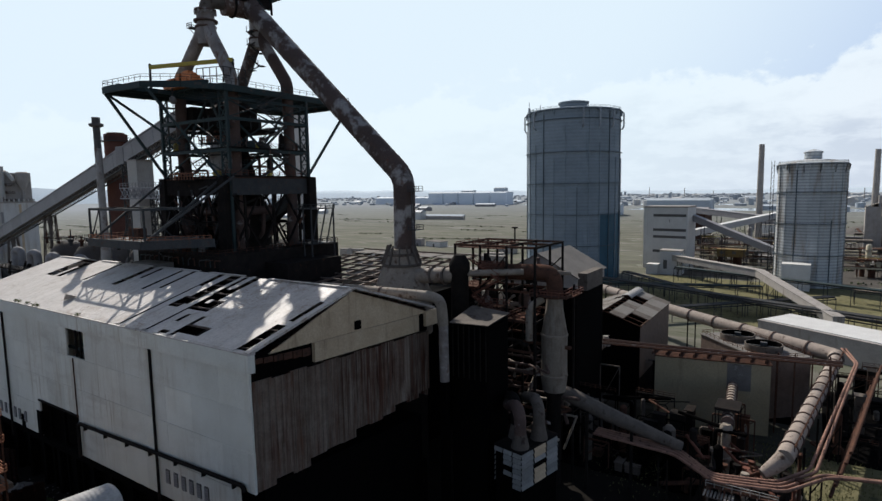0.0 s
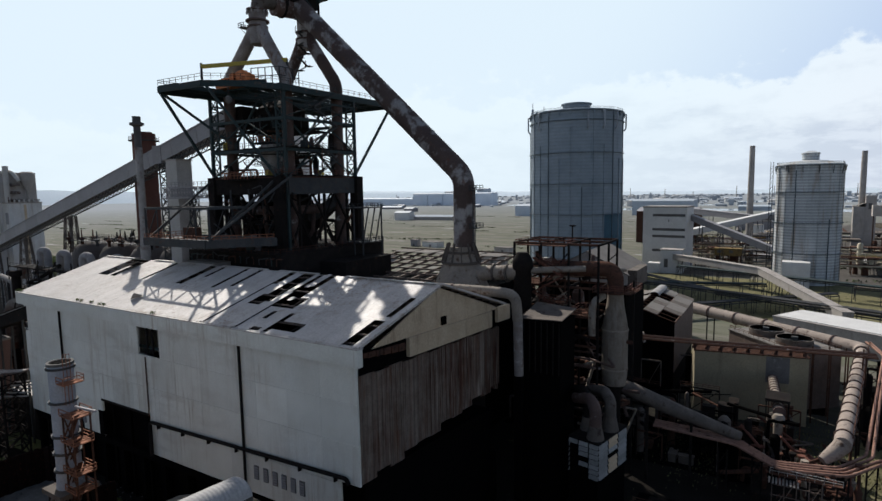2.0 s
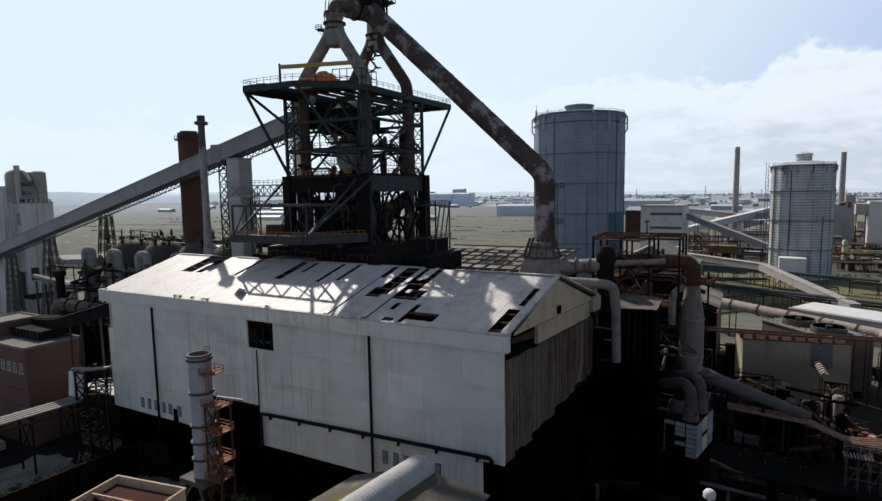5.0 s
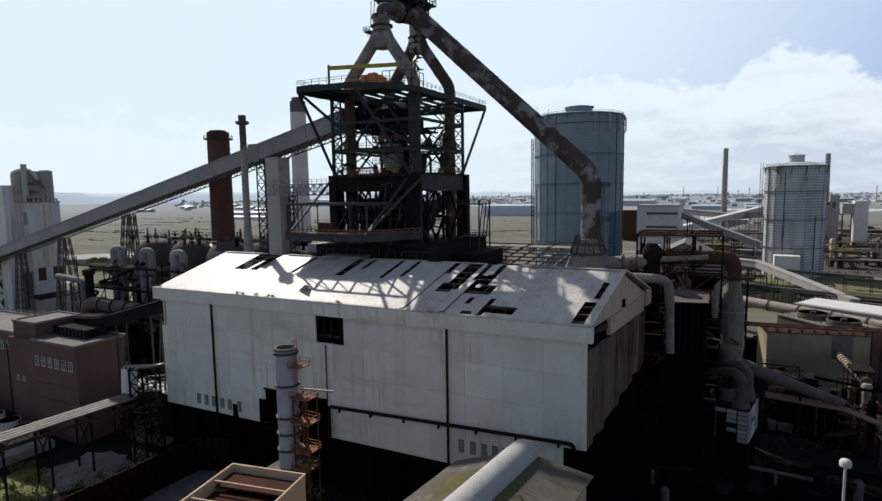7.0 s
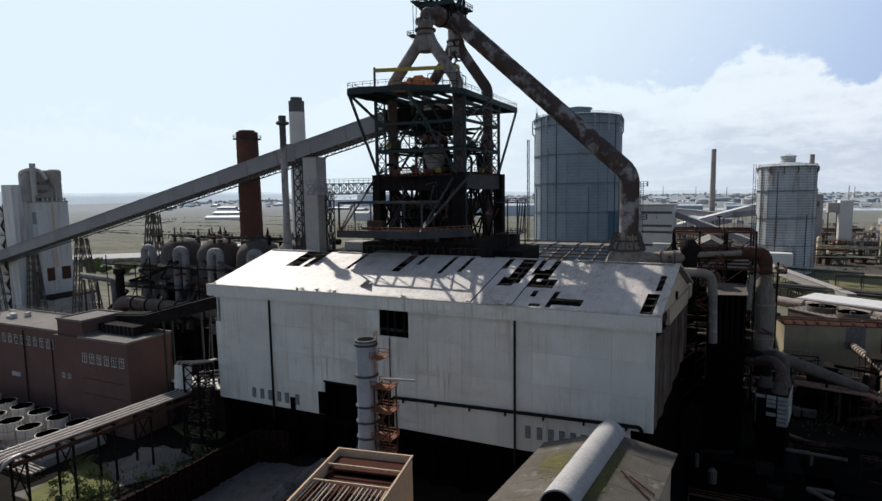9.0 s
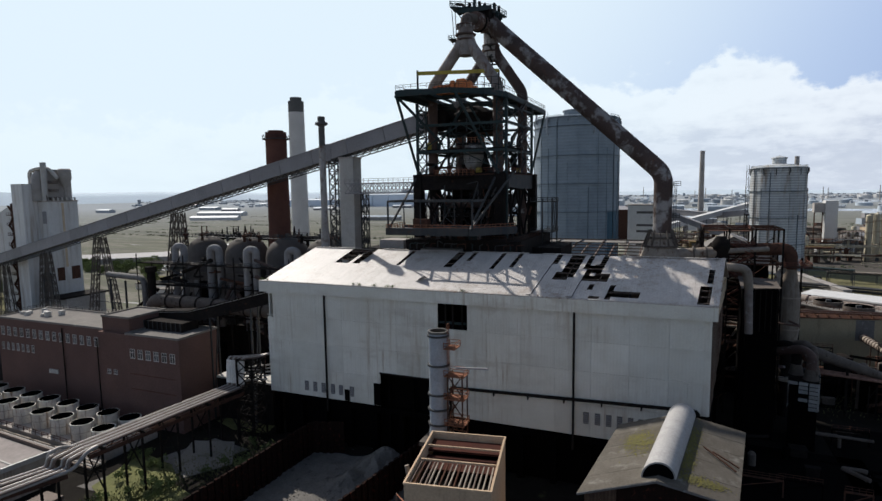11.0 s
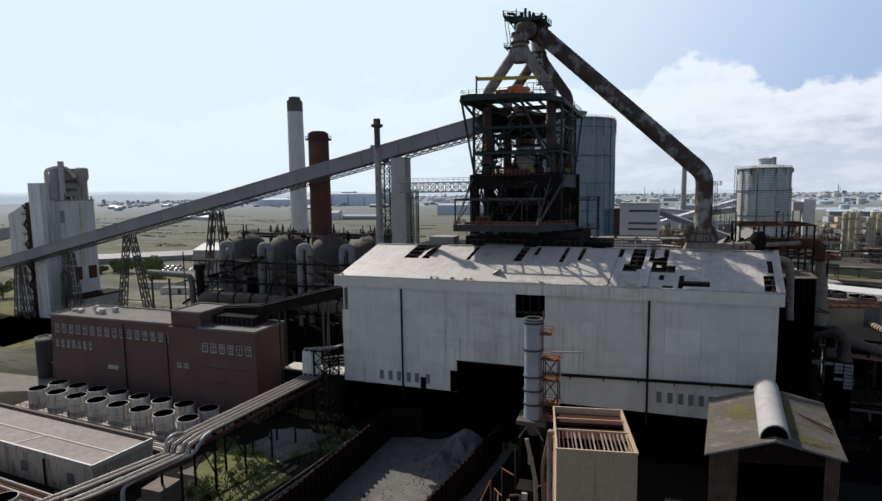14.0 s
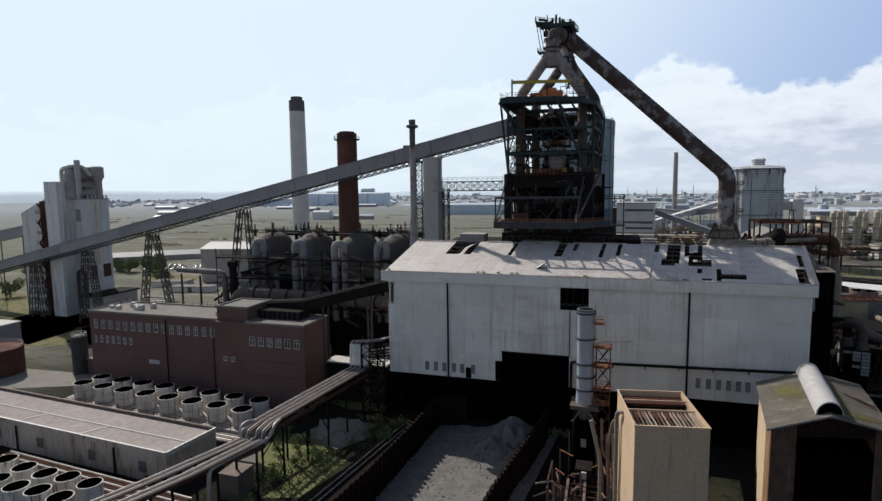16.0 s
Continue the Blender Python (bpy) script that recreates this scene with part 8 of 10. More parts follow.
    for k in range(46):
        x, z = r2.uniform(-235, -166), r2.uniform(17, 40)
        part("pipe_run", Mesh().tube(bend([(x, 73, z), (x + r2.uniform(-8, 8), 71.5, z), (x + r2.uniform(-8, 8), 71.5, z + r2.uniform(-7, 7))], 0.8, 3), r2.uniform(0.2, 0.6), 8), r2.choice((M_BLACK, M_PIPE, M_RUSTY, M_STEEL)), t)


gas_vessels()


# ---- bunker tower by the conveyor foot ----
def bunker_tower():
    t = thing("bunker_tower", (-357, 126, 0), "tall pale concrete bunker tower with a cluttered roof house", "tower")
    part("main_block", Mesh().box(-366, -350.5, 117, 132, 0, 56.6), M_BUNKER, t, smooth=False)
    part("front_slab", Mesh().box(-365.4, -357.6, 110, 116.9, 0, 65.4), M_BUNKER, t, "paler tall front slab", smooth=False)
    m = Mesh()
    m.add([(-392, y, z) for y, z in ((117.5, 0), (136, 0), (136, 50), (117.5, 50))] + [(-366.1, y, z) for y, z in ((117.5, 0), (136, 0), (136, 61), (117.5, 61))],
          [(0, 1, 2, 3), (7, 6, 5, 4), (3, 2, 6, 7), (0, 3, 7, 4), (1, 5, 6, 2)])
    part("side_wing", m, M_BUNKER, t, smooth=False)
    part("parapet", Mesh().box(-366.05, -350.2, 116.92, 132.3, 56.6, 57.2), M_CONC, t, smooth=False)
    part("roof_house", Mesh().box(-362.5, -352.5, 119, 131, 57.2, 72.4), M_CONC, t, "weathered grey roof house", smooth=False)
    part("roof_silo", Mesh().lathe((-349.8, 126, 57.2), [(0.8, 0), (0.8, 6), (3.0, 10.5), (3.0, 15), (2.2, 15.6)], 16), M_CONC, t)
    part("vent_pipe", Mesh().lathe((-352.4, 117.6, 57.2), [(1.3, 0), (1.3, 18.4)], 14), M_PALE, t)
    part("dust_hood", Mesh().lathe((-357.4, 118.2, 57.2), [(3.6, 0), (3.6, 9.5), (2.8, 12.6), (1.2, 14.4)], 16), M_CONC, t, "rounded grey dust hood")
    part("roof_duct", Mesh().tube(bend([(-362.8, 117.6, 60.0), (-362.8, 117.6, 71.6), (-357.0, 118.0, 72.8), (-352.0, 120.0, 72.8), (-349.0, 122.0, 68.0)], 2.0, 5), 0.9, 12), M_PALE, t, "pale bent roof duct")
    for k in range(8):
        part("roof_post", Mesh().beam((-365.0 + k * 2.0, 117.3, 57.2), (-365.0 + k * 2.0, 117.3, 60.0 + (k * 5 % 7)), 0.25), M_RUSTY, t, smooth=False)
    for k in range(6):
        part("parapet_lamp", Mesh().lathe((-348.9 - 0.1 * k, 119 + k * 2.2, 57.2), [(0.35, 0), (0.5, 0.9), (0.3, 1.5)], 8), M_PALE, t)
    part("roof_railing", Mesh().rail([(-365, 117.4, 57.2), (-351, 117.4, 57.2), (-351, 131.4, 57.2)], 1.3, 2.5, 0.14), M_STEEL, t, smooth=False)
    for z in (57.6, 61.5, 65.5):
        part("roof_gantry", Mesh().box(-364.8, -362.5, 119, 123, z, z + 0.2).rail([(-364.8, 123, z), (-364.8, 119, z), (-362.5, 119, z)], 1.2, 1.2, 0.14), M_RUSTY, t, smooth=False)
        part("roof_gantry", Mesh().box(-352.4, -349.2, 118.6, 122, z, z + 0.2).rail([(-352.4, 118.6, z), (-349.2, 118.6, z), (-349.2, 122, z)], 1.2, 1.2, 0.14), M_RUSTY, t, smooth=False)
    part("window", Mesh().box(-354.8, -351.8, 116.85, 116.98, 46, 52), M_CONV, t, "grey louvred opening", smooth=False)
    for ya, yb in ((119.0, 122.6), (126.2, 130.6)):
        part("window", Mesh().box(-350.48, -350.3, ya, yb, 17.5, 24), M_RUSTY, t, "dark brown window", smooth=False)
    part("rust_streak_panel", Mesh().box(-350.48, -350.4, 123.6, 124.8, 24, 56), M_CREAM, t, "rust-streaked panel", smooth=False)
    part("rust_stair", Mesh().box(-376.6, -372.8, 115.6, 117.3, 0, 56), M_RUSTY, t, "rust-red enclosed ladder tower", smooth=False)
    for k in range(11):
        part("stair_landing", Mesh().box(-377.2, -372.2, 113.8, 117.3, k * 5, k * 5 + 0.3).rail([(-377.2, 113.8, k * 5 + 0.3), (-372.2, 113.8, k * 5 + 0.3)], 1.2, 1.6, 0.14), M_RUSTY, t, smooth=False)
        part("stair_flight", Mesh().beam((-376.8 if k % 2 else -372.6, 114.6, k * 5 + 0.3), (-372.6 if k % 2 else -376.8, 114.6, k * 5 + 5), 0.9, 0.25), M_RUSTY, t, smooth=False)
    part("canopy", Mesh().box(-350.3, -338, 112, 136, 10, 10.8), M_BLACK, t, smooth=False)
    part("pipe_arch", Mesh().tube(bend([(-354, 115, 4), (-354, 115, 22), (-350, 115, 22), (-350, 115, 4)], 2.0), 0.9, 12), M_STEEL, t)
    part("lower_building", Mesh().box(-350.2, -338, 114, 134, 0, 10), M_CONC, t, smooth=False)


bunker_tower()
gallery("grey_conveyor", [(-392, 128, 42), (-470, 134, 30)], 5, 5, M_CONV, "grey conveyor gallery at the bunker tower", 26)


# ---- brick office and workshops ----
def brick_window(t, x, y, z, w, h):
    wi = part("window", Mesh().box(x - w / 2, x + w / 2, y - 0.06, y + 0.05, z, z + h), M_GLASS, t, "dusty pale window", smooth=False)
    m = Mesh().box(x - 0.07, x + 0.07, y - 0.12, y - 0.06, z, z + h).box(x - w / 2, x + w / 2, y - 0.12, y - 0.06, z + h * 0.62, z + h * 0.68)
    m.box(x - w / 2 - 0.1, x - w / 2 + 0.04, y - 0.13, y - 0.05, z, z + h).box(x + w / 2 - 0.04, x + w / 2 + 0.1, y - 0.13, y - 0.05, z, z + h).box(x - w / 2 - 0.1, x + w / 2 + 0.1, y - 0.13, y - 0.05, z + h, z + h + 0.12)
    part("window_frame", m, M_FRAMED, wi, "dusty white window frame", smooth=False)
    part("sill", Mesh().box(x - w / 2 - 0.1, x + w / 2 + 0.1, y - 0.2, y + 0.02, z - 0.18, z), M_PALE, wi, smooth=False)


def brick_office():
    t = thing("brick_office", (-222, 46, 0), "long dark red brick office block with a flat roof", "building")
    part("left_wing", Mesh().box(-260.7, -209.5, 40.2, 55, 0, 22.8), M_BRICK, t, smooth=False)
    part("stair_tower", Mesh().box(-209.5, -199.5, 36.6, 48, 0, 27.6), M_BRICK, t, smooth=False)
    part("right_wing", Mesh().box(-199.5, -181.2, 35.2, 47.8, 0, 23.9), M_BRICK, t, smooth=False)
    part("right_return", Mesh().box(-209.5, -199.5, 35.2, 36.6, 0, 23.9), M_BRICK, t, smooth=False)
    part("roof", Mesh().box(-260.2, -210.0, 40.7, 54.5, 22.8, 23.0), M_FELT, t, smooth=False)
    part("roof", Mesh().box(-199.0, -181.7, 35.7, 47.3, 23.9, 24.1), M_FELT, t, smooth=False)
    part("roof", Mesh().box(-209.0, -200.0, 37.1, 47.5, 27.6, 27.8), M_FELT, t, smooth=False)
    for x0, x1, y0, y1, z in ((-260.9, -209.4, 40.0, 55.2, 22.8), (-199.4, -181.0, 35.0, 48.0, 23.9), (-209.7, -199.3, 36.4, 48.2, 27.6)):
        m = Mesh()
        m.box(x0, x1, y0, y0 + 0.5, z, z + 0.55).box(x0, x1, y1 - 0.5, y1, z, z + 0.55).box(x0, x0 + 0.5, y0 + 0.5, y1 - 0.5, z, z + 0.55).box(x1 - 0.5, x1, y0 + 0.5, y1 - 0.5, z, z + 0.55)
        part("parapet", m, M_FELT, t, "pale coping", smooth=False)
    part("roof_railing", Mesh().rail([(-260.3, 40.6, 23.3), (-260.3, 54.6, 23.3), (-210, 54.6, 23.3)], 1.1, 3, 0.1), M_STEEL, t, smooth=False)
    for i in range(17):
        brick_window(t, -258.2 + i * 2.92, 40.2, 17.9, 1.35, 2.4)
    for i in range(7):
        brick_window(t, -258.6 + i * 2.3, 40.2, 13.4, 0.9, 2.0)
    for i in range(6):
        brick_window(t, -197.2 + i * 2.75, 35.2, 18.0, 1.5, 2.2)
    for i in range(2):
        brick_window(t, -206.2 + i * 2.4, 35.2, 13.0, 1.1, 1.0)
    for z in (9.6, 13.6):
        part("string_course", Mesh().box(-198.5, -183, 35.1, 35.2, z, z + 0.2), M_BRICKRED, t, smooth=False)
    for x in (-212.0, -209.8, -231.0):
        part("downpipe", Mesh().tube([(x, 39.9 if x < -209.9 else 34.9, 0), (x, 39.9 if x < -209.9 else 34.9, 22)], 0.16, 8), M_BLACK, t)
    r3 = random.Random(4)
    for k in range(9):
        x, y = -258 + k * 1.7, 44 + r3.uniform(0, 5)
        part("roof_unit", Mesh().box(x, x + 1.2, y, y + 1.4, 23.0, 23.0 + r3.uniform(0.8, 1.6)), M_PALE, t, smooth=False)
    for k in range(4):
        part("roof_unit", Mesh().box(-217 + k * 1.6, -216 + k * 1.6, 45, 46.2, 23.0, 24.2), M_PALE, t, smooth=False)
    for x in (-238, -237, -236, -235):
        part("vent_box", Mesh().box(x, x + 0.8, 39.9, 40.2, 8.0, 9.2), M_PALE, t, smooth=False)
    # dark tank-like plant on the right wing roof
    part("roof_plant", Mesh().box(-204, -186, 41, 46.5, 24.1, 26.4), M_BLACK, t, "dark roof plant housing", smooth=False)
    for k in range(9):
        beam_part(t, "roof_plant_post", (-199 + k * 1.6, 40.6, 24.1), (-199 + k * 1.6, 40.6, 26.6), 0.15, material=M_STEEL)


brick_office()
bc = gallery("brown_conveyor", [(-200, 47.5, 26.0), (-188, 47.2, 27.0), (-160.4, 46.6, 34.2)], 3.2, 3.0, M_BLACK, "enclosed dark conveyor from office to casting house", 15)
for a, b in (((-200, 45.8, 27.6), (-188, 45.5, 28.6)), ((-188, 45.5, 28.6), (-160.4, 44.9, 35.8))):
    part("coping", Mesh().beam(a, b, 0.25, 0.3), M_PALE, bc, "pale coping strip", smooth=False)
t = thing("low_annex", (-172, 50, 0), "low flat annex between office and casting house", "building")
part("wall", Mesh().box(-181, -163, 47, 52, 0, 11), M_BLACK, t, smooth=False)
part("roof", Mesh().box(-181.3, -162.7, 46.7, 52.3, 11, 11.4), M_PALE, t, smooth=False)


# ---- cooling fans ----
def fan(x, y, z0, r, h, label, group):
    t = thing("cooling_fan", (x, y, z0), label, "cooling fan", group)
    part("casing", Mesh().ring((x, y), r - 0.08, r, z0, z0 + h, 28), M_FANW, t)
    part("lip", Mesh().ring((x, y), r + 0.01, r + 0.09, z0 + h - 0.28, z0 + h - 0.03, 28), M_FANW, t)
    # added near-black ring hides the sunlit inner wall and stands for shade
    part("liner", Mesh().ring((x, y), r - 0.17, r - 0.09, z0 + 0.5, z0 + h - 0.01, 28), M_VOID, t, "near-black ring for the shade inside the casing")
    part("band", Mesh().ring((x, y), r + 0.01, r + 0.07, z0 + h * 0.48, z0 + h * 0.48 + 0.15, 28), M_CONC, t)
    for k in range(6):
        a = k * math.pi / 3 + 0.2
        part("stiffener", Mesh().obox((x + (r + 0.05) * math.cos(a), y + (r + 0.05) * math.sin(a), z0), 0.1, 0.12, h - 0.3, math.degrees(a)), M_CONC, t, smooth=False)
    # near-black disc for the shade at the bottom of the casing
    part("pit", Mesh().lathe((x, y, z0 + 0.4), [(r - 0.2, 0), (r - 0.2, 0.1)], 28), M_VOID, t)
    part("hub", Mesh().lathe((x, y, z0 + 0.9), [(0.5, 0), (0.5, 1.2), (0.1, 1.4)], 10), M_STEEL, t)
    return t


FAN_LABEL = "round grey fan casing with a dark open top"
first = fan(0, 0, 0, 2.45, 4.1, FAN_LABEL, "fans by the brick office")
spots = [(-246.9 + 8.05 * i, 31.0 - 0.45 * i, 1.9) for i in range(8)] + [(-247.8 + 8.13 * i, 25.6 - 0.63 * i, 1.9) for i in range(8)]
first.location = spots[0]
for s in spots[1:]:
    copy_thing(first, pose(*s))
near_fan = fan(0, 0, 0, 2.1, 5.0, "round white fan casing with a dark open top", "fans by the flat-roofed workshop")
spots = [(-219.3, -16.1, 1.9), (-212.3, -17.5, 1.9), (-205.9, -18.2, 1.9), (-200.5, -18.0, 1.9), (-194.3, -18.7, 1.9), (-206.5, -23.3, 1.9), (-201.3, -23.2, 1.9), (-195.2, -23.8, 1.9), (-212.7, -22.3, 1.9), (-227.2, -14.5, 1.9)]
near_fan.location = spots[0]
for s in spots[1:]:
    copy_thing(near_fan, pose(*s))
fd = thing("fan_deck", (-219, 26, 0), "grey concrete fan deck with a handrail", "deck")
part("slab", Mesh().prism([(-252, 21.5), (-186.5, 17.0), (-186.0, 31.5), (-252, 35.5)], 0, 1.9), M_CONC, fd, smooth=False)
part("railing", Mesh().rail([(-252, 21.7, 1.9), (-186.8, 17.2, 1.9)], 1.2, 2.5, 0.1), M_RUSTY, fd, smooth=False)
for k in range(5):
    part("header_pipe", Mesh().tube([(-252, 20.6 - k * 0.8, 1.2), (-184, 15.9 - k * 0.8, 1.2)], 0.28, 8), M_GALV if k % 2 else M_MAIN, fd)
fd2 = thing("fan_deck", (-212, -19, 0), "grey concrete fan deck with rusty pipes beside it", "deck")
part("slab", Mesh().prism([(-240, -24.5), (-190, -28.0), (-189, -13.8), (-240, -9.0)], 0, 1.9), M_CONC, fd2, smooth=False)
for k in range(9):
    part("header_pipe", Mesh().tube([(-232, -6.4 - k * 0.62, 2.2), (-178, -11.5 - k * 0.62, 2.4)], 0.25, 8), M_RUSTY if k % 3 else M_GALV, fd2)


def workshop():
    t = thing("flat_workshop", (-226, 3, 0), "long grey workshop with a pale edged flat roof", "building")
    poly = [(-267, 0.6), (-189.3, -5.6), (-187.8, 7.6), (-267, 14.0)]
    part("wall", Mesh().prism(poly, 0, 6.3), M_WSWALL, t, smooth=False)
    part("roof", Mesh().prism([(-266.6, 1.1), (-189.8, -5.0), (-188.4, 7.1), (-266.6, 13.5)], 6.3, 6.5), M_WSROOF, t, smooth=False)
    for i in range(4):
        a, b = Vector((*poly[i], 6.75)), Vector((*poly[(i + 1) % 4], 6.75))
        part("parapet", Mesh().beam(a, b, 0.45, 0.9), M_WSWALL if i == 0 else M_BROWN if i == 2 else M_PALE, t, smooth=False)
    part("roof_ridge", Mesh().beam((-266, 6.9, 6.58), (-189.6, 0.9, 6.58), 0.4, 0.12), M_PALE, t, "pale roof joint", smooth=False)
    part("roof_edge", Mesh().beam((-267, 0.55, 7.24), (-189.3, -5.65, 7.24), 0.3, 0.08), M_FRAME, t, "white roof edging", smooth=False)
    part("roof_edge", Mesh().beam((-189.25, -5.6, 7.24), (-187.75, 7.6, 7.24), 0.3, 0.08), M_FRAME, t, "white roof edging", smooth=False)
    for x in (-252, -234, -213):
        part("roof_joint", Mesh().beam((x, 5.0 - (x + 245) * 0.078, 6.56), (x - 3.5, -0.3 - (x + 245) * 0.078, 6.56), 0.4, 0.1), M_PALE, t, smooth=False)
    for x in (-257, -243, -228, -211, -196):
        y = -0.2 - (x + 257) * 0.0798
        part("window", Mesh().box(x - 0.9, x + 0.9, y - 0.25, y + 0.3, 2.0, 4.2), M_DARKCAP, t, smooth=False)
    for x in (-236, -204):
        y = -1.9 - (x + 236) * 0.0798
        part("downpipe", Mesh().tube([(x, y - 0.25, 0), (x, y - 0.25, 6)], 0.2, 8), M_BLACK, t)
    part("door", Mesh().box(-189.2, -188.8, -3.5, -2.0, 0, 3.2), M_VOID, t, smooth=False)


workshop()


# ---- white pipe bridge ----
def pipe_bridge():
    t = thing("pipe_bridge", (-170, 10, 0), "bridge of eight bright clad pipes on a steel rack", "pipe bridge")
    for k in range(8):
        o = (k - 3.5) * 0.68
        pts = [(-160.2, 44 + o * 0.3, 20.4 + 0.05 * k), (-163.0 + o * 0.7, 41.5, 20.0), (-166.8 + o, 39.0, 20.0), (-166.8 + o, 38.2, 13.2), (-170.6 + o, 2.0, 13.0)]
        if k < 4:
            pts += [(-170.2 + o, -3.0, 12.9), (-170.3 + o, -3.4, 11.4), (-175.3 + o, -20.3, 11.4), (-182.5 + o, -40.6, 11.4), (-191.6 + o, -61.6, 11.4)]
        else:
            pts += [(-170.0 + o, -2.2, 12.9), (-170.1 + o, -2.6, 11.4), (-173.6 + o, -18.4, 11.4), (-178.6 + o, -33.0, 11.4), (-188.4 + o, -61.6, 11.4)]
        part("riser_lagging", Mesh().tube([(-166.8 + o, 38.2, 13.9), (-166.8 + o, 38.6, 19.4)], 0.29, 10), M_FRAME, t, "bright lagged riser")
        part("pipe", Mesh().tube(bend(pts, 0.5, 4), 0.22, 10), M_GALV if k % 2 == 0 else M_BROWN, t)
    part("looped_pipe", Mesh().tube(bend([(-167.8, 3, 13.2), (-167.6, 1, 13.2), (-167.4, -2.0, 11.2), (-170.2, -12, 11.0), (-171.0, -14.5, 10.6), (-171.2, -15, 4.0)], 1.0, 5), 0.36, 12), M_GALV, t, "fat bright pipe with a drop leg")
    part("looped_pipe", Mesh().tube(bend([(-172.6, 2.5, 12.6), (-173.2, -0.5, 13.6), (-173.4, -2.2, 13.2), (-173.6, -2.6, 11.2)], 0.8, 5), 0.36, 12), M_GALV, t, "bright pipe with a drop leg")
    for y in (36, 28, 20, 12, 4):
        x = -167.0 - (38 - y) * 0.104
        for dx in (-2.6, 2.6):
            beam_part(t, "rack_post", (x + dx, y, 0), (x + dx, y, 12.6), 0.35, material=M_BLACK)
        beam_part(t, "rack_arm", (x - 3.4, y, 12.5), (x + 3.4, y, 12.5), 0.35, material=M_BLACK)
        beam_part(t, "rack_brace", (x - 2.6, y, 4), (x + 2.6, y, 12), 0.2, material=M_BLACK)
        beam_part(t, "rack_brace", (x + 2.6, y, 4), (x - 2.6, y, 12), 0.2, material=M_BLACK)
    for y in (-4, -12, -20, -30, -42):
        x = -170.4 - (-2 - y) * 0.345
        for dx in (-2.4, 2.4):
            beam_part(t, "rack_post", (x + dx, y, 0), (x + dx, y, 11.1), 0.35, material=M_BLACK)
        beam_part(t, "rack_arm", (x - 3.2, y, 11.0), (x + 3.2, y, 11.0), 0.35, material=M_BLACK)
    for dx in (-3.0, 3.0):
        beam_part(t, "rack_girder", (-167.0 + dx, 38, 11.8), (-170.8 + dx, 1.5, 11.8), 0.3, 0.8, M_RUSTY)
        beam_part(t, "rack_girder", (-170.2 + dx, -3.2, 10.5), (-183.6 + dx, -42, 10.5), 0.3, 0.7, M_RUSTY)
    for k in range(14):
        fa, fb = k / 14, (k + 1) / 14
        za, zb = (9.8, 11.8) if k % 2 else (11.8, 9.8)
        beam_part(t, "web_brace", (-170.0 - 3.8 * fa, 38 - 36.5 * fa, za), (-170.0 - 3.8 * fb, 38 - 36.5 * fb, zb), 0.15, material=M_RUSTY)
    beam_part(t, "bottom_chord", (-170.0, 38, 9.8), (-173.8, 1.5, 9.8), 0.2, material=M_RUSTY)
    lattice_tower(t, (-163.5, 40), 0, 20, 4.5, 4.5, 6, 0.35, 0.2, M_BLACK)
    for k in range(5):
        part("feeder_pipe", Mesh().tube([(-160.2, 42 + k * 0.8, 14.5 + k * 0.7), (-165.2, 39.5 + k * 0.5, 14.3 + k * 0.7)], 0.2, 8), M_GALV, t)
    part("hut", Mesh().box(-176, -171.5, -6.5, -1.5, 0, 5.2), M_BROWN, t, "small block hut", smooth=False)


pipe_bridge()


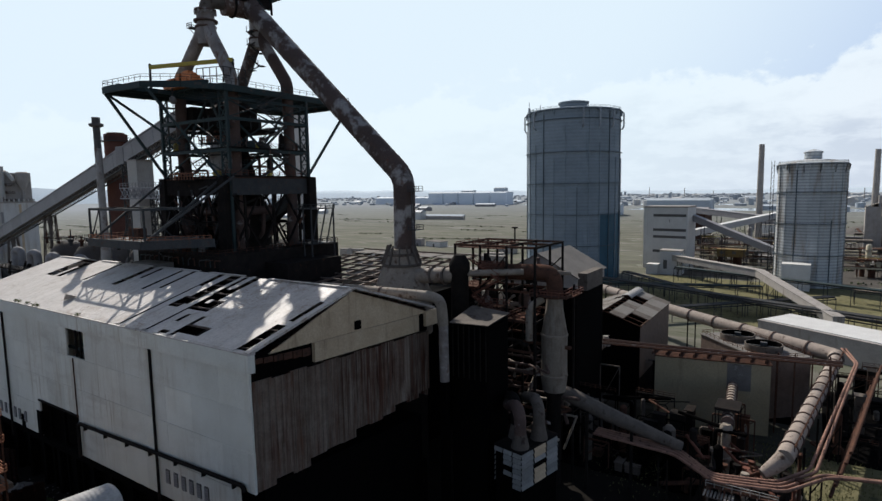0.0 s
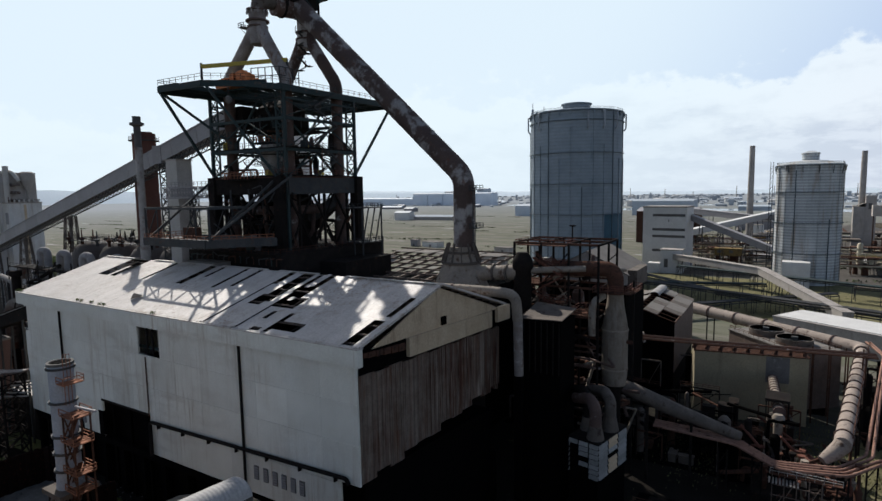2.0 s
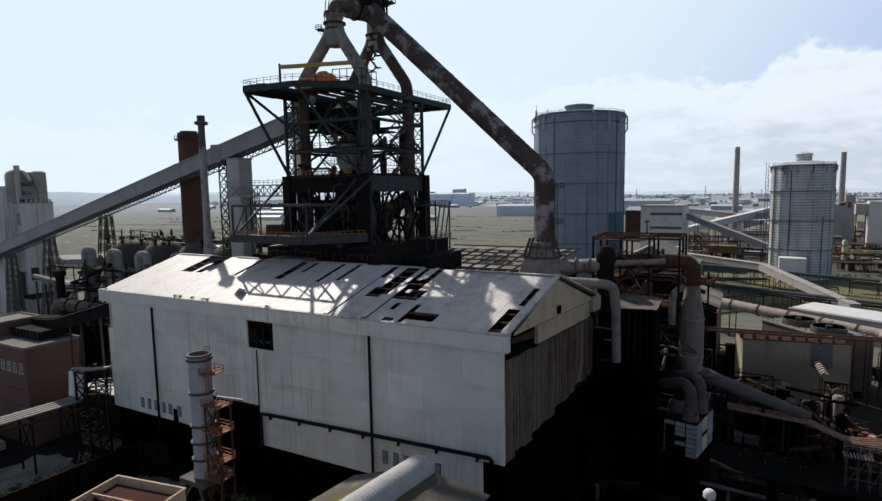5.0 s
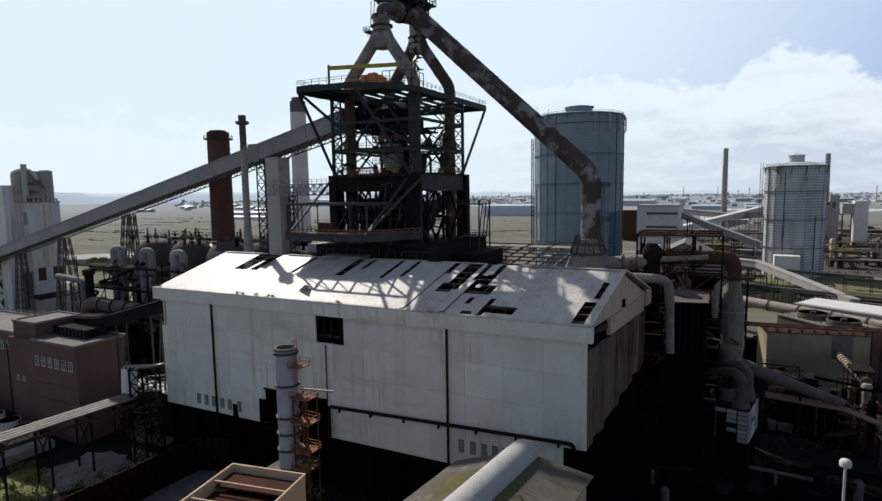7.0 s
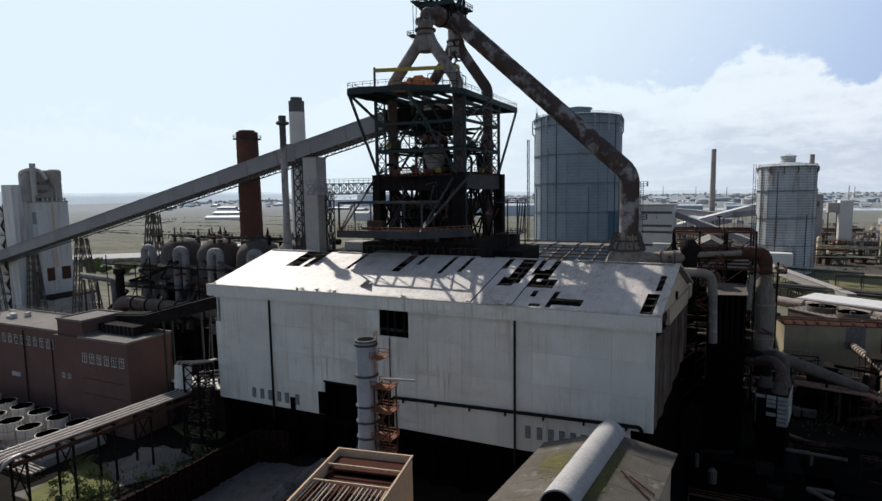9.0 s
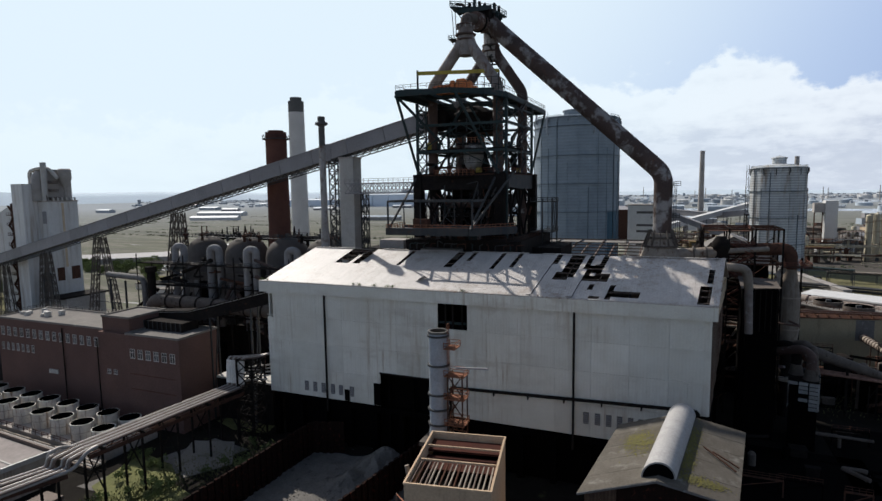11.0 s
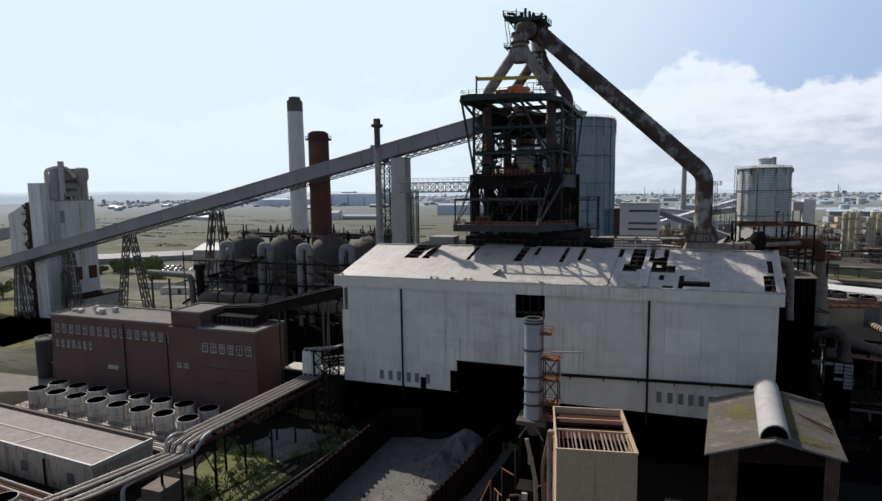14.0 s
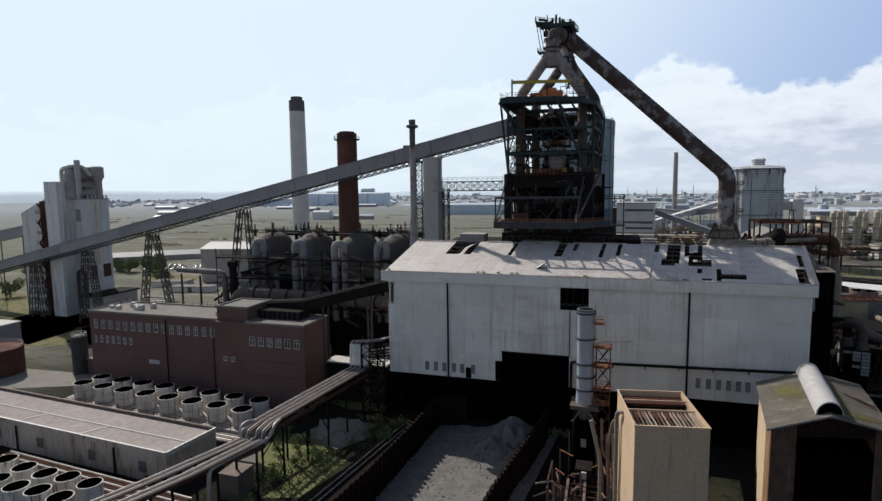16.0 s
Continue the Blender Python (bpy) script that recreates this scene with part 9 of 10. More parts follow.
# ---- tall steel stack with platforms ----
def steel_stack():
    t = thing("steel_stack", (-108.3, 26.4, 0), "grey banded steel stack with rusty side platforms", "stack")
    x, y = -108.3, 26.4
    m = Mesh()
    m.lathe((x, y, 14.4), [(1.95, 0), (1.75, 3), (1.75, 20)], 24)
    part("shaft", m, M_STACK, t)
    part("throat", Mesh().ring((x, y), 1.5, 1.9, 34.2, 34.6, 24), M_DARKCAP, t)
    # near-black disc below the rim stands for the shade down the shaft
    part("pit", Mesh().lathe((x, y, 34.2), [(1.5, 0), (1.5, 0.3)], 24), M_VOID, t)
    for z in (17.2, 20.0, 22.8, 28.2, 33.6):
        part("band", Mesh().ring((x, y), 1.7, 2.05, z, z + 0.3, 24), M_STEEL, t)
    part("plinth_cap", Mesh().box(x - 2.9, x + 2.9, y - 2.9, y + 2.9, 13.6, 14.4), M_DULL, t, smooth=False)
    part("plinth", Mesh().box(x - 2.3, x + 2.3, y - 2.3, y + 2.3, 0, 10.8), M_VOID, t, "near-black plinth", smooth=False)
    for s_ in (-1, 1):
        part("plinth_brace", Mesh().beam((x - 2.4 * s_, y - 2.45, 10.8), (x - 0.6 * s_, y - 2.2, 13.6), 0.3), M_VESSEL, t, smooth=False)
    for i in (-2.2, 2.2):
        for j in (-2.2, 2.2):
            part("plinth_leg", Mesh().beam((x + i * 1.2, y + j * 1.2, 0), (x + i * 0.9, y + j * 0.9, 13.6), 0.6), M_BLACK, t, smooth=False)
    for z, w in ((31.6, 1.8), (26.6, 3.4), (22.4, 3.4), (17.6, 3.4), (14.5, 3.0)):
        x0, x1 = x + 1.6, x + 1.9 + w
        part("platform", Mesh().box(x0, x1, y - 1.5, y + 1.5, z, z + 0.15), M_ORRUST, t, smooth=False)
        corners = [(x0, y - 1.5, z), (x1, y - 1.5, z), (x1, y + 1.5, z), (x0, y + 1.5, z)]
        for a_, b_ in zip(corners, corners[1:]):
            for up in (0.6, 1.15):
                beam_part(t, "handrail", (a_[0], a_[1], z + up), (b_[0], b_[1], z + up), 0.1, material=M_ORRUST)
        for c_ in corners:
            beam_part(t, "rail_post", (c_[0], c_[1], z + 0.15), (c_[0], c_[1], z + 1.2), 0.1, material=M_ORRUST)
    for dx in (2.2, 5.0):
        for dy in (-1.3, 1.3):
            beam_part(t, "tower_leg", (x + dx, y + dy, 0), (x + dx, y + dy, 27), 0.22, material=M_RUSTY)
    for k in range(7):
        z = 1 + k * 3.7
        beam_part(t, "tower_brace", (x + 2.2, y - 1.3, z), (x + 5.0, y - 1.3, z + 3.7), 0.16, material=M_RUSTY)
        beam_part(t, "tower_brace", (x + 5.0, y - 1.3, z), (x + 2.2, y - 1.3, z + 3.7), 0.16, material=M_RUSTY)
        m = Mesh()
        m.beam((x + 2.4, y - 0.5, z), (x + 4.8, y - 0.5, z + 3.7), 0.7, 0.12)
        part("stair_flight", m, M_RUSTY, t, smooth=False)
    part("throat_cone", Mesh().lathe((x, y, 10.8), [(1.0, 0), (1.9, 2.8)], 18), M_VESSEL, t)
    # thin rust-brown pipes standing beside the plinth
    for a_, b_, c_ in (((-104.7, 22, 12.8), (-104.5, 22, 5.8), (-102.3, 22, 2.6)), ((-103.7, 22.6, 9.6), (-103.6, 22.6, 4.0), (-103.4, 21.6, 0.6)), ((-102.0, 22.2, 7.6), (-102.0, 22.2, 3.0), (-101.2, 20, 0.4))):
        part("side_pipe", Mesh().tube(bend([a_, b_, c_, (c_[0] + 0.6, c_[1] - 2.5, 0.2)], 0.7, 4), 0.3, 10), M_REDPIPE, t, "rust-brown pipe")
    for z in (4.4, 8.2):
        beam_part(t, "pipe_bracket", (-106.0, 22.6, z), (-101.4, 22.6, z), 0.16, material=M_RUSTY)
    for x_ in (-111.2, -105.6):
        beam_part(t, "ladder_post", (x_, 22.8, 0), (x_, 22.8, 9.0), 0.22, material=M_BROWN)
    part("hatch", Mesh().box(x - 0.6, x + 0.5, y - 2.5, y - 2.32, 5.4, 7.2), M_UPIPE, t, "pale hatch cover", smooth=False)
    beam_part(t, "jib", (x + 3.5, y, 28.0), (x + 9.4, y, 28.4), 0.25, 0.3, M_CONV, "pale projecting jib")
    part("ladder_cage", Mesh().rail([(x + 1.9, y - 0.5, 28), (x + 1.9, y + 0.5, 28)], 8, 0.5, 0.08), M_ORRUST, t, smooth=False)


steel_stack()


# low loading track in front of the stack
lt = thing("loading_track", (-108, 6, 0), "rusty loading track with side frames below the stack", "track")
for x in (-110.6, -107.4, -104.6):
    beam_part(lt, "runner", (x, 14, 3.0), (x + 0.6, -14, 3.0), 0.5, 0.7, M_BROWN)
for k in range(13):
    beam_part(lt, "cross_tie", (-110.6, 13 - k * 2.1, 2.8), (-104.4, 13 - k * 2.1, 2.8), 0.22, 0.3, M_RUSTY)
for k in range(5):
    for x in (-110.4, -104.4):
        beam_part(lt, "leg", (x, 13 - k * 6, 0), (x, 13 - k * 6, 2.7), 0.35, material=M_BLACK)
for x in (-113.5, -102.6):
    for y in (12, 5):
        beam_part(lt, "side_post", (x, y, 0), (x, y, 7.5), 0.28, material=M_BROWN)
    beam_part(lt, "side_rail", (x, 12, 7.4), (x, 5, 7.4), 0.25, material=M_RUSTY)
part("hopper", Mesh().box(-109.4, -106.2, 14.5, 18.5, 0, 5.2), M_BLACK, lt, smooth=False)
part("control_box", Mesh().box(-108.2, -107.2, 13.9, 14.4, 3.6, 4.9), M_PALE, lt, "pale control box", smooth=False)
part("drop_pipe", Mesh().tube(bend([(-102.4, 16, 12.5), (-102.2, 15, 6.5), (-100.6, 9, 4.5), (-100.4, 8.4, 0)], 1.2), 0.32, 10), M_BROWN, lt, "brown drop pipe")

zz = random.Random(31)
for k in range(26):
    x, y, z = zz.uniform(-114, -101.5), zz.uniform(4, 20), zz.uniform(0.5, 7)
    if k % 3:
        part("feed_pipe", Mesh().tube(bend([(x, y, 0.1), (x, y, z), (x + zz.uniform(-4, 4), y + zz.uniform(-3, 3), z)], 0.5, 3), zz.uniform(0.12, 0.26), 8), zz.choice((M_BROWN, M_MAIN, M_RUSTY, M_ORRUST)), lt)
    else:
        beam_part(lt, "frame_post", (x, y, 0), (x, y, z + 2.5), 0.2, material=M_BROWN)
        beam_part(lt, "frame_arm", (x, y, z + 2.4), (x + zz.uniform(-3, 3), y - 2, z + 2.4), 0.18, material=M_ORRUST)

# ---- tan tower with a slatted open top ----
def tan_tower():
    t = thing("cooling_cell", (-94.7, 1.9, 0), "tall tan rendered cell with a slatted open top", "cooling tower")
    turn, cx, cy, sx, sy, h = 9.5, -95.2, 1.5, 10.8, 15.2, 24.0
    ca, sa = math.cos(radians(turn)), math.sin(radians(turn))

    def loc(u, v, z):
        return (cx + u * ca - v * sa, cy + u * sa + v * ca, z)

    for (ua, ub, va, vb) in ((-sx / 2, sx / 2, -sy / 2, -sy / 2 + 0.25), (-sx / 2, sx / 2, sy / 2 - 0.25, sy / 2), (-sx / 2, -sx / 2 + 0.25, -sy / 2 + 0.25, sy / 2 - 0.25), (sx / 2 - 0.25, sx / 2, -sy / 2 + 0.25, sy / 2 - 0.25)):
        p = [loc(ua, va, 0)[:2], loc(ub, va, 0)[:2], loc(ub, vb, 0)[:2], loc(ua, vb, 0)[:2]]
        part("wall", Mesh().prism(p, 0, h), M_TAN, t, smooth=False)
        p2 = [loc(ua * 1.02, va * 1.015, 0)[:2], loc(ub * 1.02, va * 1.015, 0)[:2], loc(ub * 1.02, vb * 1.015, 0)[:2], loc(ua * 1.02, vb * 1.015, 0)[:2]]
        part("coping", Mesh().prism(p2, h, h + 0.25), M_TAN, t, smooth=False)
    # near-black floor: shade of the recess below the slats, put into colour
    part("floor", Mesh().prism([loc(u, v, 0)[:2] for u, v in ((-5.1, -7.1), (5.1, -7.1), (5.1, 7.1), (-5.1, 7.1))], h - 3.0, h - 2.6), M_VOID, t, smooth=False)
    part("rear_slab", Mesh().prism([loc(u, v, 0)[:2] for u, v in ((-5.1, 3.7), (5.1, 3.7), (5.1, 7.1), (-5.1, 7.1))], h - 1.0, h - 0.7), M_REDDECK, t, smooth=False)
    part("deck_panel", Mesh().prism([loc(u, v, 0)[:2] for u, v in ((-5.1, -0.5), (5.1, -0.5), (5.1, 3.5), (-5.1, 3.5))], h - 1.6, h - 1.4), M_REDDECK, t, "red-brown middle deck", smooth=False)
    for v in (3.6, -0.6):
        part("cross_rail", Mesh().beam(loc(-5.2, v, h - 0.1), loc(5.2, v, h - 0.1), 0.2, 0.25), M_TAN, t, smooth=False)
    rs_ = random.Random(12)
    for k in range(17):
        u = -4.9 + k * 0.61 + rs_.uniform(-0.06, 0.06)
        part("slat", Mesh().beam(loc(u, -7.0, h - 0.35 + rs_.uniform(-0.1, 0.05)), loc(u + rs_.uniform(-0.12, 0.12), -0.8, h - 0.35), 0.17, 0.3), rs_.choice((M_MAIN, M_BROWN, M_MAIN, M_RUSTY)), t, smooth=False)
    part("side_pipe", Mesh().tube(bend([loc(-6.1, 4, 0), loc(-6.1, 4, 21), loc(-6.1, 2, 22.4), loc(-5.2, 1.6, 22.4)], 1.2), 0.36, 12), M_MAIN, t, "pale drop pipe")
    part("side_pipe", Mesh().tube(bend([loc(-6.4, 6, 0), loc(-7.2, 6, 14), loc(-6.3, 6.2, 19), loc(-5.2, 6.2, 19.5)], 1.2), 0.3, 12), M_BROWN, t, "rusty drop pipe")
    part("side_pipe", Mesh().tube(bend([loc(-8.2, 7.5, 0), loc(-8.2, 7.5, 11), loc(-9.8, 8.5, 18)], 1.2), 0.35, 12), M_MAIN, t)


tan_tower()


# ---- shed with a barrel ridge vent ----
def barrel_shed():
    t = thing("barrel_vent_shed", (-68, 19.3, 0), "tall rusty shed with a mossy roof and a pale barrel vent", "shed")
    cx, cy, w, ln, ze, zr = -69.0, 14.8, 17.8, 22.5, 22.4, 24.8

    def loc(u, v, z):
        return (cx + u * 0.982 + v * 0.134, cy + u * 0.188 + v * 0.991, z)

    n = 9
    for i in range(n):
        ua, ub = -w / 2 + 0.4 + (w - 0.8) * i / n, -w / 2 + 0.4 + (w - 0.8) * (i + 1) / n
        za, zb = (ze + (zr - ze) * (1 - abs(u) / (w / 2)) - 0.15 for u in (ua, ub))
        for v in (-ln / 2 + 0.4, ln / 2 - 0.4):
            if v < 0 and 2 <= i <= 7:
                lo = 21.0
            else:
                lo = 0
            m = Mesh()
            a, b = loc(ua, v, 0), loc(ub - 0.02, v, 0)
            m.add([(a[0], a[1], lo), (b[0], b[1], lo), (b[0], b[1], zb), (a[0], a[1], za), (a[0], a[1] + 0.15, lo), (b[0], b[1] + 0.15, lo), (b[0], b[1] + 0.15, zb), (a[0], a[1] + 0.15, za)],
                  [(0, 1, 2, 3), (7, 6, 5, 4), (0, 4, 5, 1), (1, 5, 6, 2), (2, 6, 7, 3), (3, 7, 4, 0)])
            part("wall_sheet", m, M_SHEDFRONT if lo == 0 else M_PILE, t, smooth=False)
    for u in (-w / 2 + 0.4, w / 2 - 0.4):
        for k in range(6):
            va, vb = -ln / 2 + 0.6 + (ln - 1.2) * k / 6, -ln / 2 + 0.6 + (ln - 1.2) * (k + 1) / 6
            part("side_sheet", Mesh().prism([loc(u - 0.08, va, 0)[:2], loc(u + 0.08, va, 0)[:2], loc(u + 0.08, vb - 0.03, 0)[:2], loc(u - 0.08, vb - 0.03, 0)[:2]], 0 if k % 4 != 1 else 6, ze - 0.1), M_CREAM if k > 1 else M_SHEDWALL, t, smooth=False)
    # solid near-black block fills the shed to give its interior shade
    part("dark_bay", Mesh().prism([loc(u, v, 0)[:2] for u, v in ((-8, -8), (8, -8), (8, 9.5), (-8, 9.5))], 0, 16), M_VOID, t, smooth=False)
    for s in (-1, 1):
        for k in range(5):
            va, vb = -ln / 2 - 0.3 + (ln + 0.6) * k / 5, -ln / 2 - 0.3 + (ln + 0.6) * (k + 1) / 5 - 0.02
            q = [loc(s * (w / 2 + 0.4), va, ze - 0.05 + 0.02 * k), loc(0, va, zr + 0.02 * k), loc(0, vb, zr + 0.02 * k), loc(s * (w / 2 + 0.4), vb, ze - 0.05 + 0.02 * k)]
            part("roof_sheet", Mesh().slab(*(q if s < 0 else q[::-1]), -0.14), M_MOSS, t, smooth=False)
    zq = random.Random(6)
    m = Mesh()
    for u0, v0, su, sv in ((-3.6, 1.5, 1.7, 3.4), (-5.2, 3.5, 1.3, 2.2), (2.6, 3.0, 0.7, 4.5), (2.7, -3.5, 0.8, 3.5), (5.0, -8.5, 2.4, 1.0)):
        for k in range(620):
            u, v = zq.gauss(u0, su * 0.62), zq.gauss(v0, sv * 0.62)
            if abs(u) < 2.2 or abs(u) > w / 2:
                continue
            z = ze + 0.02 + (zr - ze) * (1 - abs(u) / (w / 2)) + 0.10
            r_ = zq.uniform(0.025, 0.12)
            m.add([loc(u + r_ * math.cos(a) * zq.uniform(0.6, 1.2), v + r_ * 1.6 * math.sin(a), z - (zr - ze) / (w / 2) * (r_ * math.cos(a)) * (1 if u > 0 else -1)) for a in (k2 * math.pi / 4 for k2 in range(8))], [tuple(range(8))])
    tagged(part("lichen_crust", m, M_LICHEN, t, "yellow lichen crust", smooth=False), "yellow lichen crust on the mossy roof", kind="stuff")
    m = Mesh()
    prof = []
    for v in (-ln / 2 + 1.2, ln / 2 + 0.4):
        for k in range(13):
            a = math.pi * k / 12
            prof.append(loc(2.05 * math.cos(a), v, zr - 0.45 + 2.1 * math.sin(a)))
    m.add(prof, [(k, k + 1, 14 + k, 13 + k) for k in range(12)] + [tuple(range(12, -1, -1)), tuple(range(13, 26))])
    part("barrel_vent", m, M_VENT, t, "pale barrel-shaped ridge vent")
    # flat near-black face across the vent end, standing for the shade within
    m = Mesh()
    m.add([loc(1.85 * math.cos(math.pi * k / 12), -ln / 2 + 1.17, zr - 0.4 + 1.85 * math.sin(math.pi * k / 12)) for k in range(13)], [tuple(range(12, -1, -1))])
    part("vent_mouth", m, M_VOID, t, "near-black face for the shade in the vent mouth", smooth=False)
    part("fascia", Mesh().beam(loc(-w / 2 - 0.4, -ln / 2 - 0.35, ze - 0.2), loc(0, -ln / 2 - 0.35, zr - 0.2), 0.1, 0.25), M_VESSEL, t, smooth=False)
    part("fascia", Mesh().beam(loc(0, -ln / 2 - 0.35, zr - 0.2), loc(w / 2 + 0.4, -ln / 2 - 0.35, ze - 0.2), 0.1, 0.25), M_VESSEL, t, smooth=False)
    part("roof_lath", Mesh().beam(loc(4.2, 1, ze + 1.75), loc(8.6, -3.4, ze + 0.5), 0.2, 0.15), M_RUSTY, t, "fallen rusty lath", smooth=False)
    part("roof_lath", Mesh().beam(loc(5.4, 0.4, ze + 1.4), loc(8.9, -2.0, ze + 0.4), 0.2, 0.15), M_RUSTY, t, "fallen rusty lath", smooth=False)


barrel_shed()

# pale pipe at the foot of the gable
fp = thing("ground_pipe", (-60, 60, 0), "dark weathered pipe along the foot of the gable", "pipe")
part("pipe", Mesh().tube(bend([(-70.6, 40, 10.5), (-68.0, 50.3, 10.5), (-64.9, 62.5, 10.5), (-61.2, 78, 10.5)], 3), 1.0, 14), M_STEEL, fp)
for x, y in ((-68, 50), (-65, 62), (-61.8, 76)):
    beam_part(fp, "pipe_leg", (x, y, 0), (x, y, 9), 0.5, material=M_BLACK)


# ---- stock yard: piled walls, gravel, heap ----
def pile_wall(pts, label):
    t = thing("sheet_pile_wall", (*pts[0], 0), label, "wall")
    r5 = random.Random(len(pts))
    for a, b in zip(pts, pts[1:]):
        a, b = Vector((*a, 0)), Vector((*b, 0))
        n = round((b - a).length / 0.85)
        s = (b - a).cross(Vector((0, 0, 1))).normalized()
        for i in range(n):
            p, q = a.lerp(b, i / n), a.lerp(b, (i + 1) / n)
            o = s * (0.2 if i % 2 else -0.2)
            h = 7.25 + 0.3 * (i % 2) + r5.uniform(-0.08, 0.08)
            m = Mesh().prism([tuple((p + o - s * 0.24)[:2]), tuple((q + o - s * 0.24)[:2]), tuple((q + o + s * 0.24)[:2]), tuple((p + o + s * 0.24)[:2])], 0, h)
            part("sheet_pile", m, M_PILE, t, smooth=False)
    return t


pile_wall([(-150.5, -40), (-146.6, 0), (-145.0, 38), (-138, 40.5)], "rusty sheet pile wall with a toothed top edge")
pile_wall([(-126, -40), (-122.6, 0), (-117.4, 38)], "rusty sheet pile wall beside the stack")


def heap_height(x, y):
    h = 4.4 * math.exp(-(((x + 125.6) / 5.0) ** 2 + ((y - 36.5) / 5.0) ** 2)) + 2.2 * math.exp(-(((x + 129.8) / 2.6) ** 2 + ((y - 28.8) / 2.8) ** 2))
    return h + 1.0 * math.exp(-(((x + 126.5) / 4.0) ** 2 + ((y - 27.0) / 2.6) ** 2)) + 1.2 * math.exp(-(((x + 121.0) / 2.2) ** 2 + ((y - 12.0) / 5.0) ** 2))


yard = Mesh()
r6 = random.Random(31)
nx, ny = 52, 150
vy = []
for j in range(ny + 1):
    y = -45 + 84.5 * j / ny
    xa, xb = -146.4 + (y + 40) * 0.05 - 2.2, -123.2 + (y + 40) * 0.1
    for i in range(nx + 1):
        x = xa + (xb - xa) * i / nx
        z = 0.12 + 0.35 * noise.noise(Vector((x * 0.25, y * 0.25, 0))) + 0.14 * noise.noise(Vector((x * 1.1, y * 1.1, 4)))
        z += heap_height(x, y) * (1 + 0.35 * noise.noise(Vector((x * 0.6, y * 0.6, 9))) + 0.15 * noise.noise(Vector((x * 1.9, y * 1.9, 2))))
        vy.append((x, y, max(0.03, z)))
yard.add(vy, [(j * (nx + 1) + i, j * (nx + 1) + i + 1, (j + 1) * (nx + 1) + i + 1, (j + 1) * (nx + 1) + i) for j in range(ny) for i in range(nx)])
tagged(part("gravel_yard", yard, M_GRAVEL, None), "pale crushed stone floor with a heap at its end", "gravel", kind="structure")
m = Mesh()
for k in range(3000):
    y = r6.uniform(-42, 36)
    x = r6.uniform(-145, -120)
    if r6.random() < 0.5:
        x, y = r6.gauss(-126, 5), r6.gauss(29, 6)
    z = 0.1 + heap_height(x, y)
    if not -146.4 + (y + 40) * 0.05 < x < -123.6 + (y + 40) * 0.1:
        continue
    s = r6.uniform(0.06, 0.2)
    m.obox((x, y, z - s * 0.2), s * r6.uniform(0.7, 1.4), s, s * 0.8, r6.uniform(0, 90))
tagged(part("loose_stones", m, M_GRAVEL, None), "loose grey stones on the yard", "stones", kind="stuff")

# rail tracks and hard standing beside the wall
tr = thing("rail_track", (-157, 10, 0), "rusty rail track beside the pile wall", "rail track")
for dx in (0, 1.45):
    part("rail", Mesh().beam((-163.5 + dx, -50, 0.28), (-153.5 + dx, 36, 0.28), 0.16, 0.2), M_GALV, tr, smooth=False)
for k in range(70):
    f_ = k / 69
    x, y = -163.5 + 10 * f_ + 0.72, -50 + 86 * f_
    part("sleeper", Mesh().obox((x, y, 0.02), 2.6, 0.28, 0.16, -6.6), M_BLACK, tr, smooth=False)
structure("pavement", Mesh().prism([(-182, 8), (-172, 8), (-160, 34), (-172, 36)], 0.0, 0.05), M_GRAVEL, "broken concrete hard standing with weeds", "paving")
structure("road", Mesh().prism([(-620, 300), (-460, 352), (-300, 372), (-300, 380), (-462, 361), (-622, 309)], 0.0, 0.06), M_ROAD, "pale works road", "road")
structure("road", Mesh().prism([(-300, 20), (-262, 36), (-262, 46), (-300, 44), (-360, 70), (-362, 62)], 0.0, 0.06), M_ROAD, "pale concrete works road", "road")
structure("pavement", Mesh().prism([(-395, 214), (-340, 232), (-352, 270), (-425, 262)], 0.0, 0.05), M_ROAD, "concrete car park", "car park")


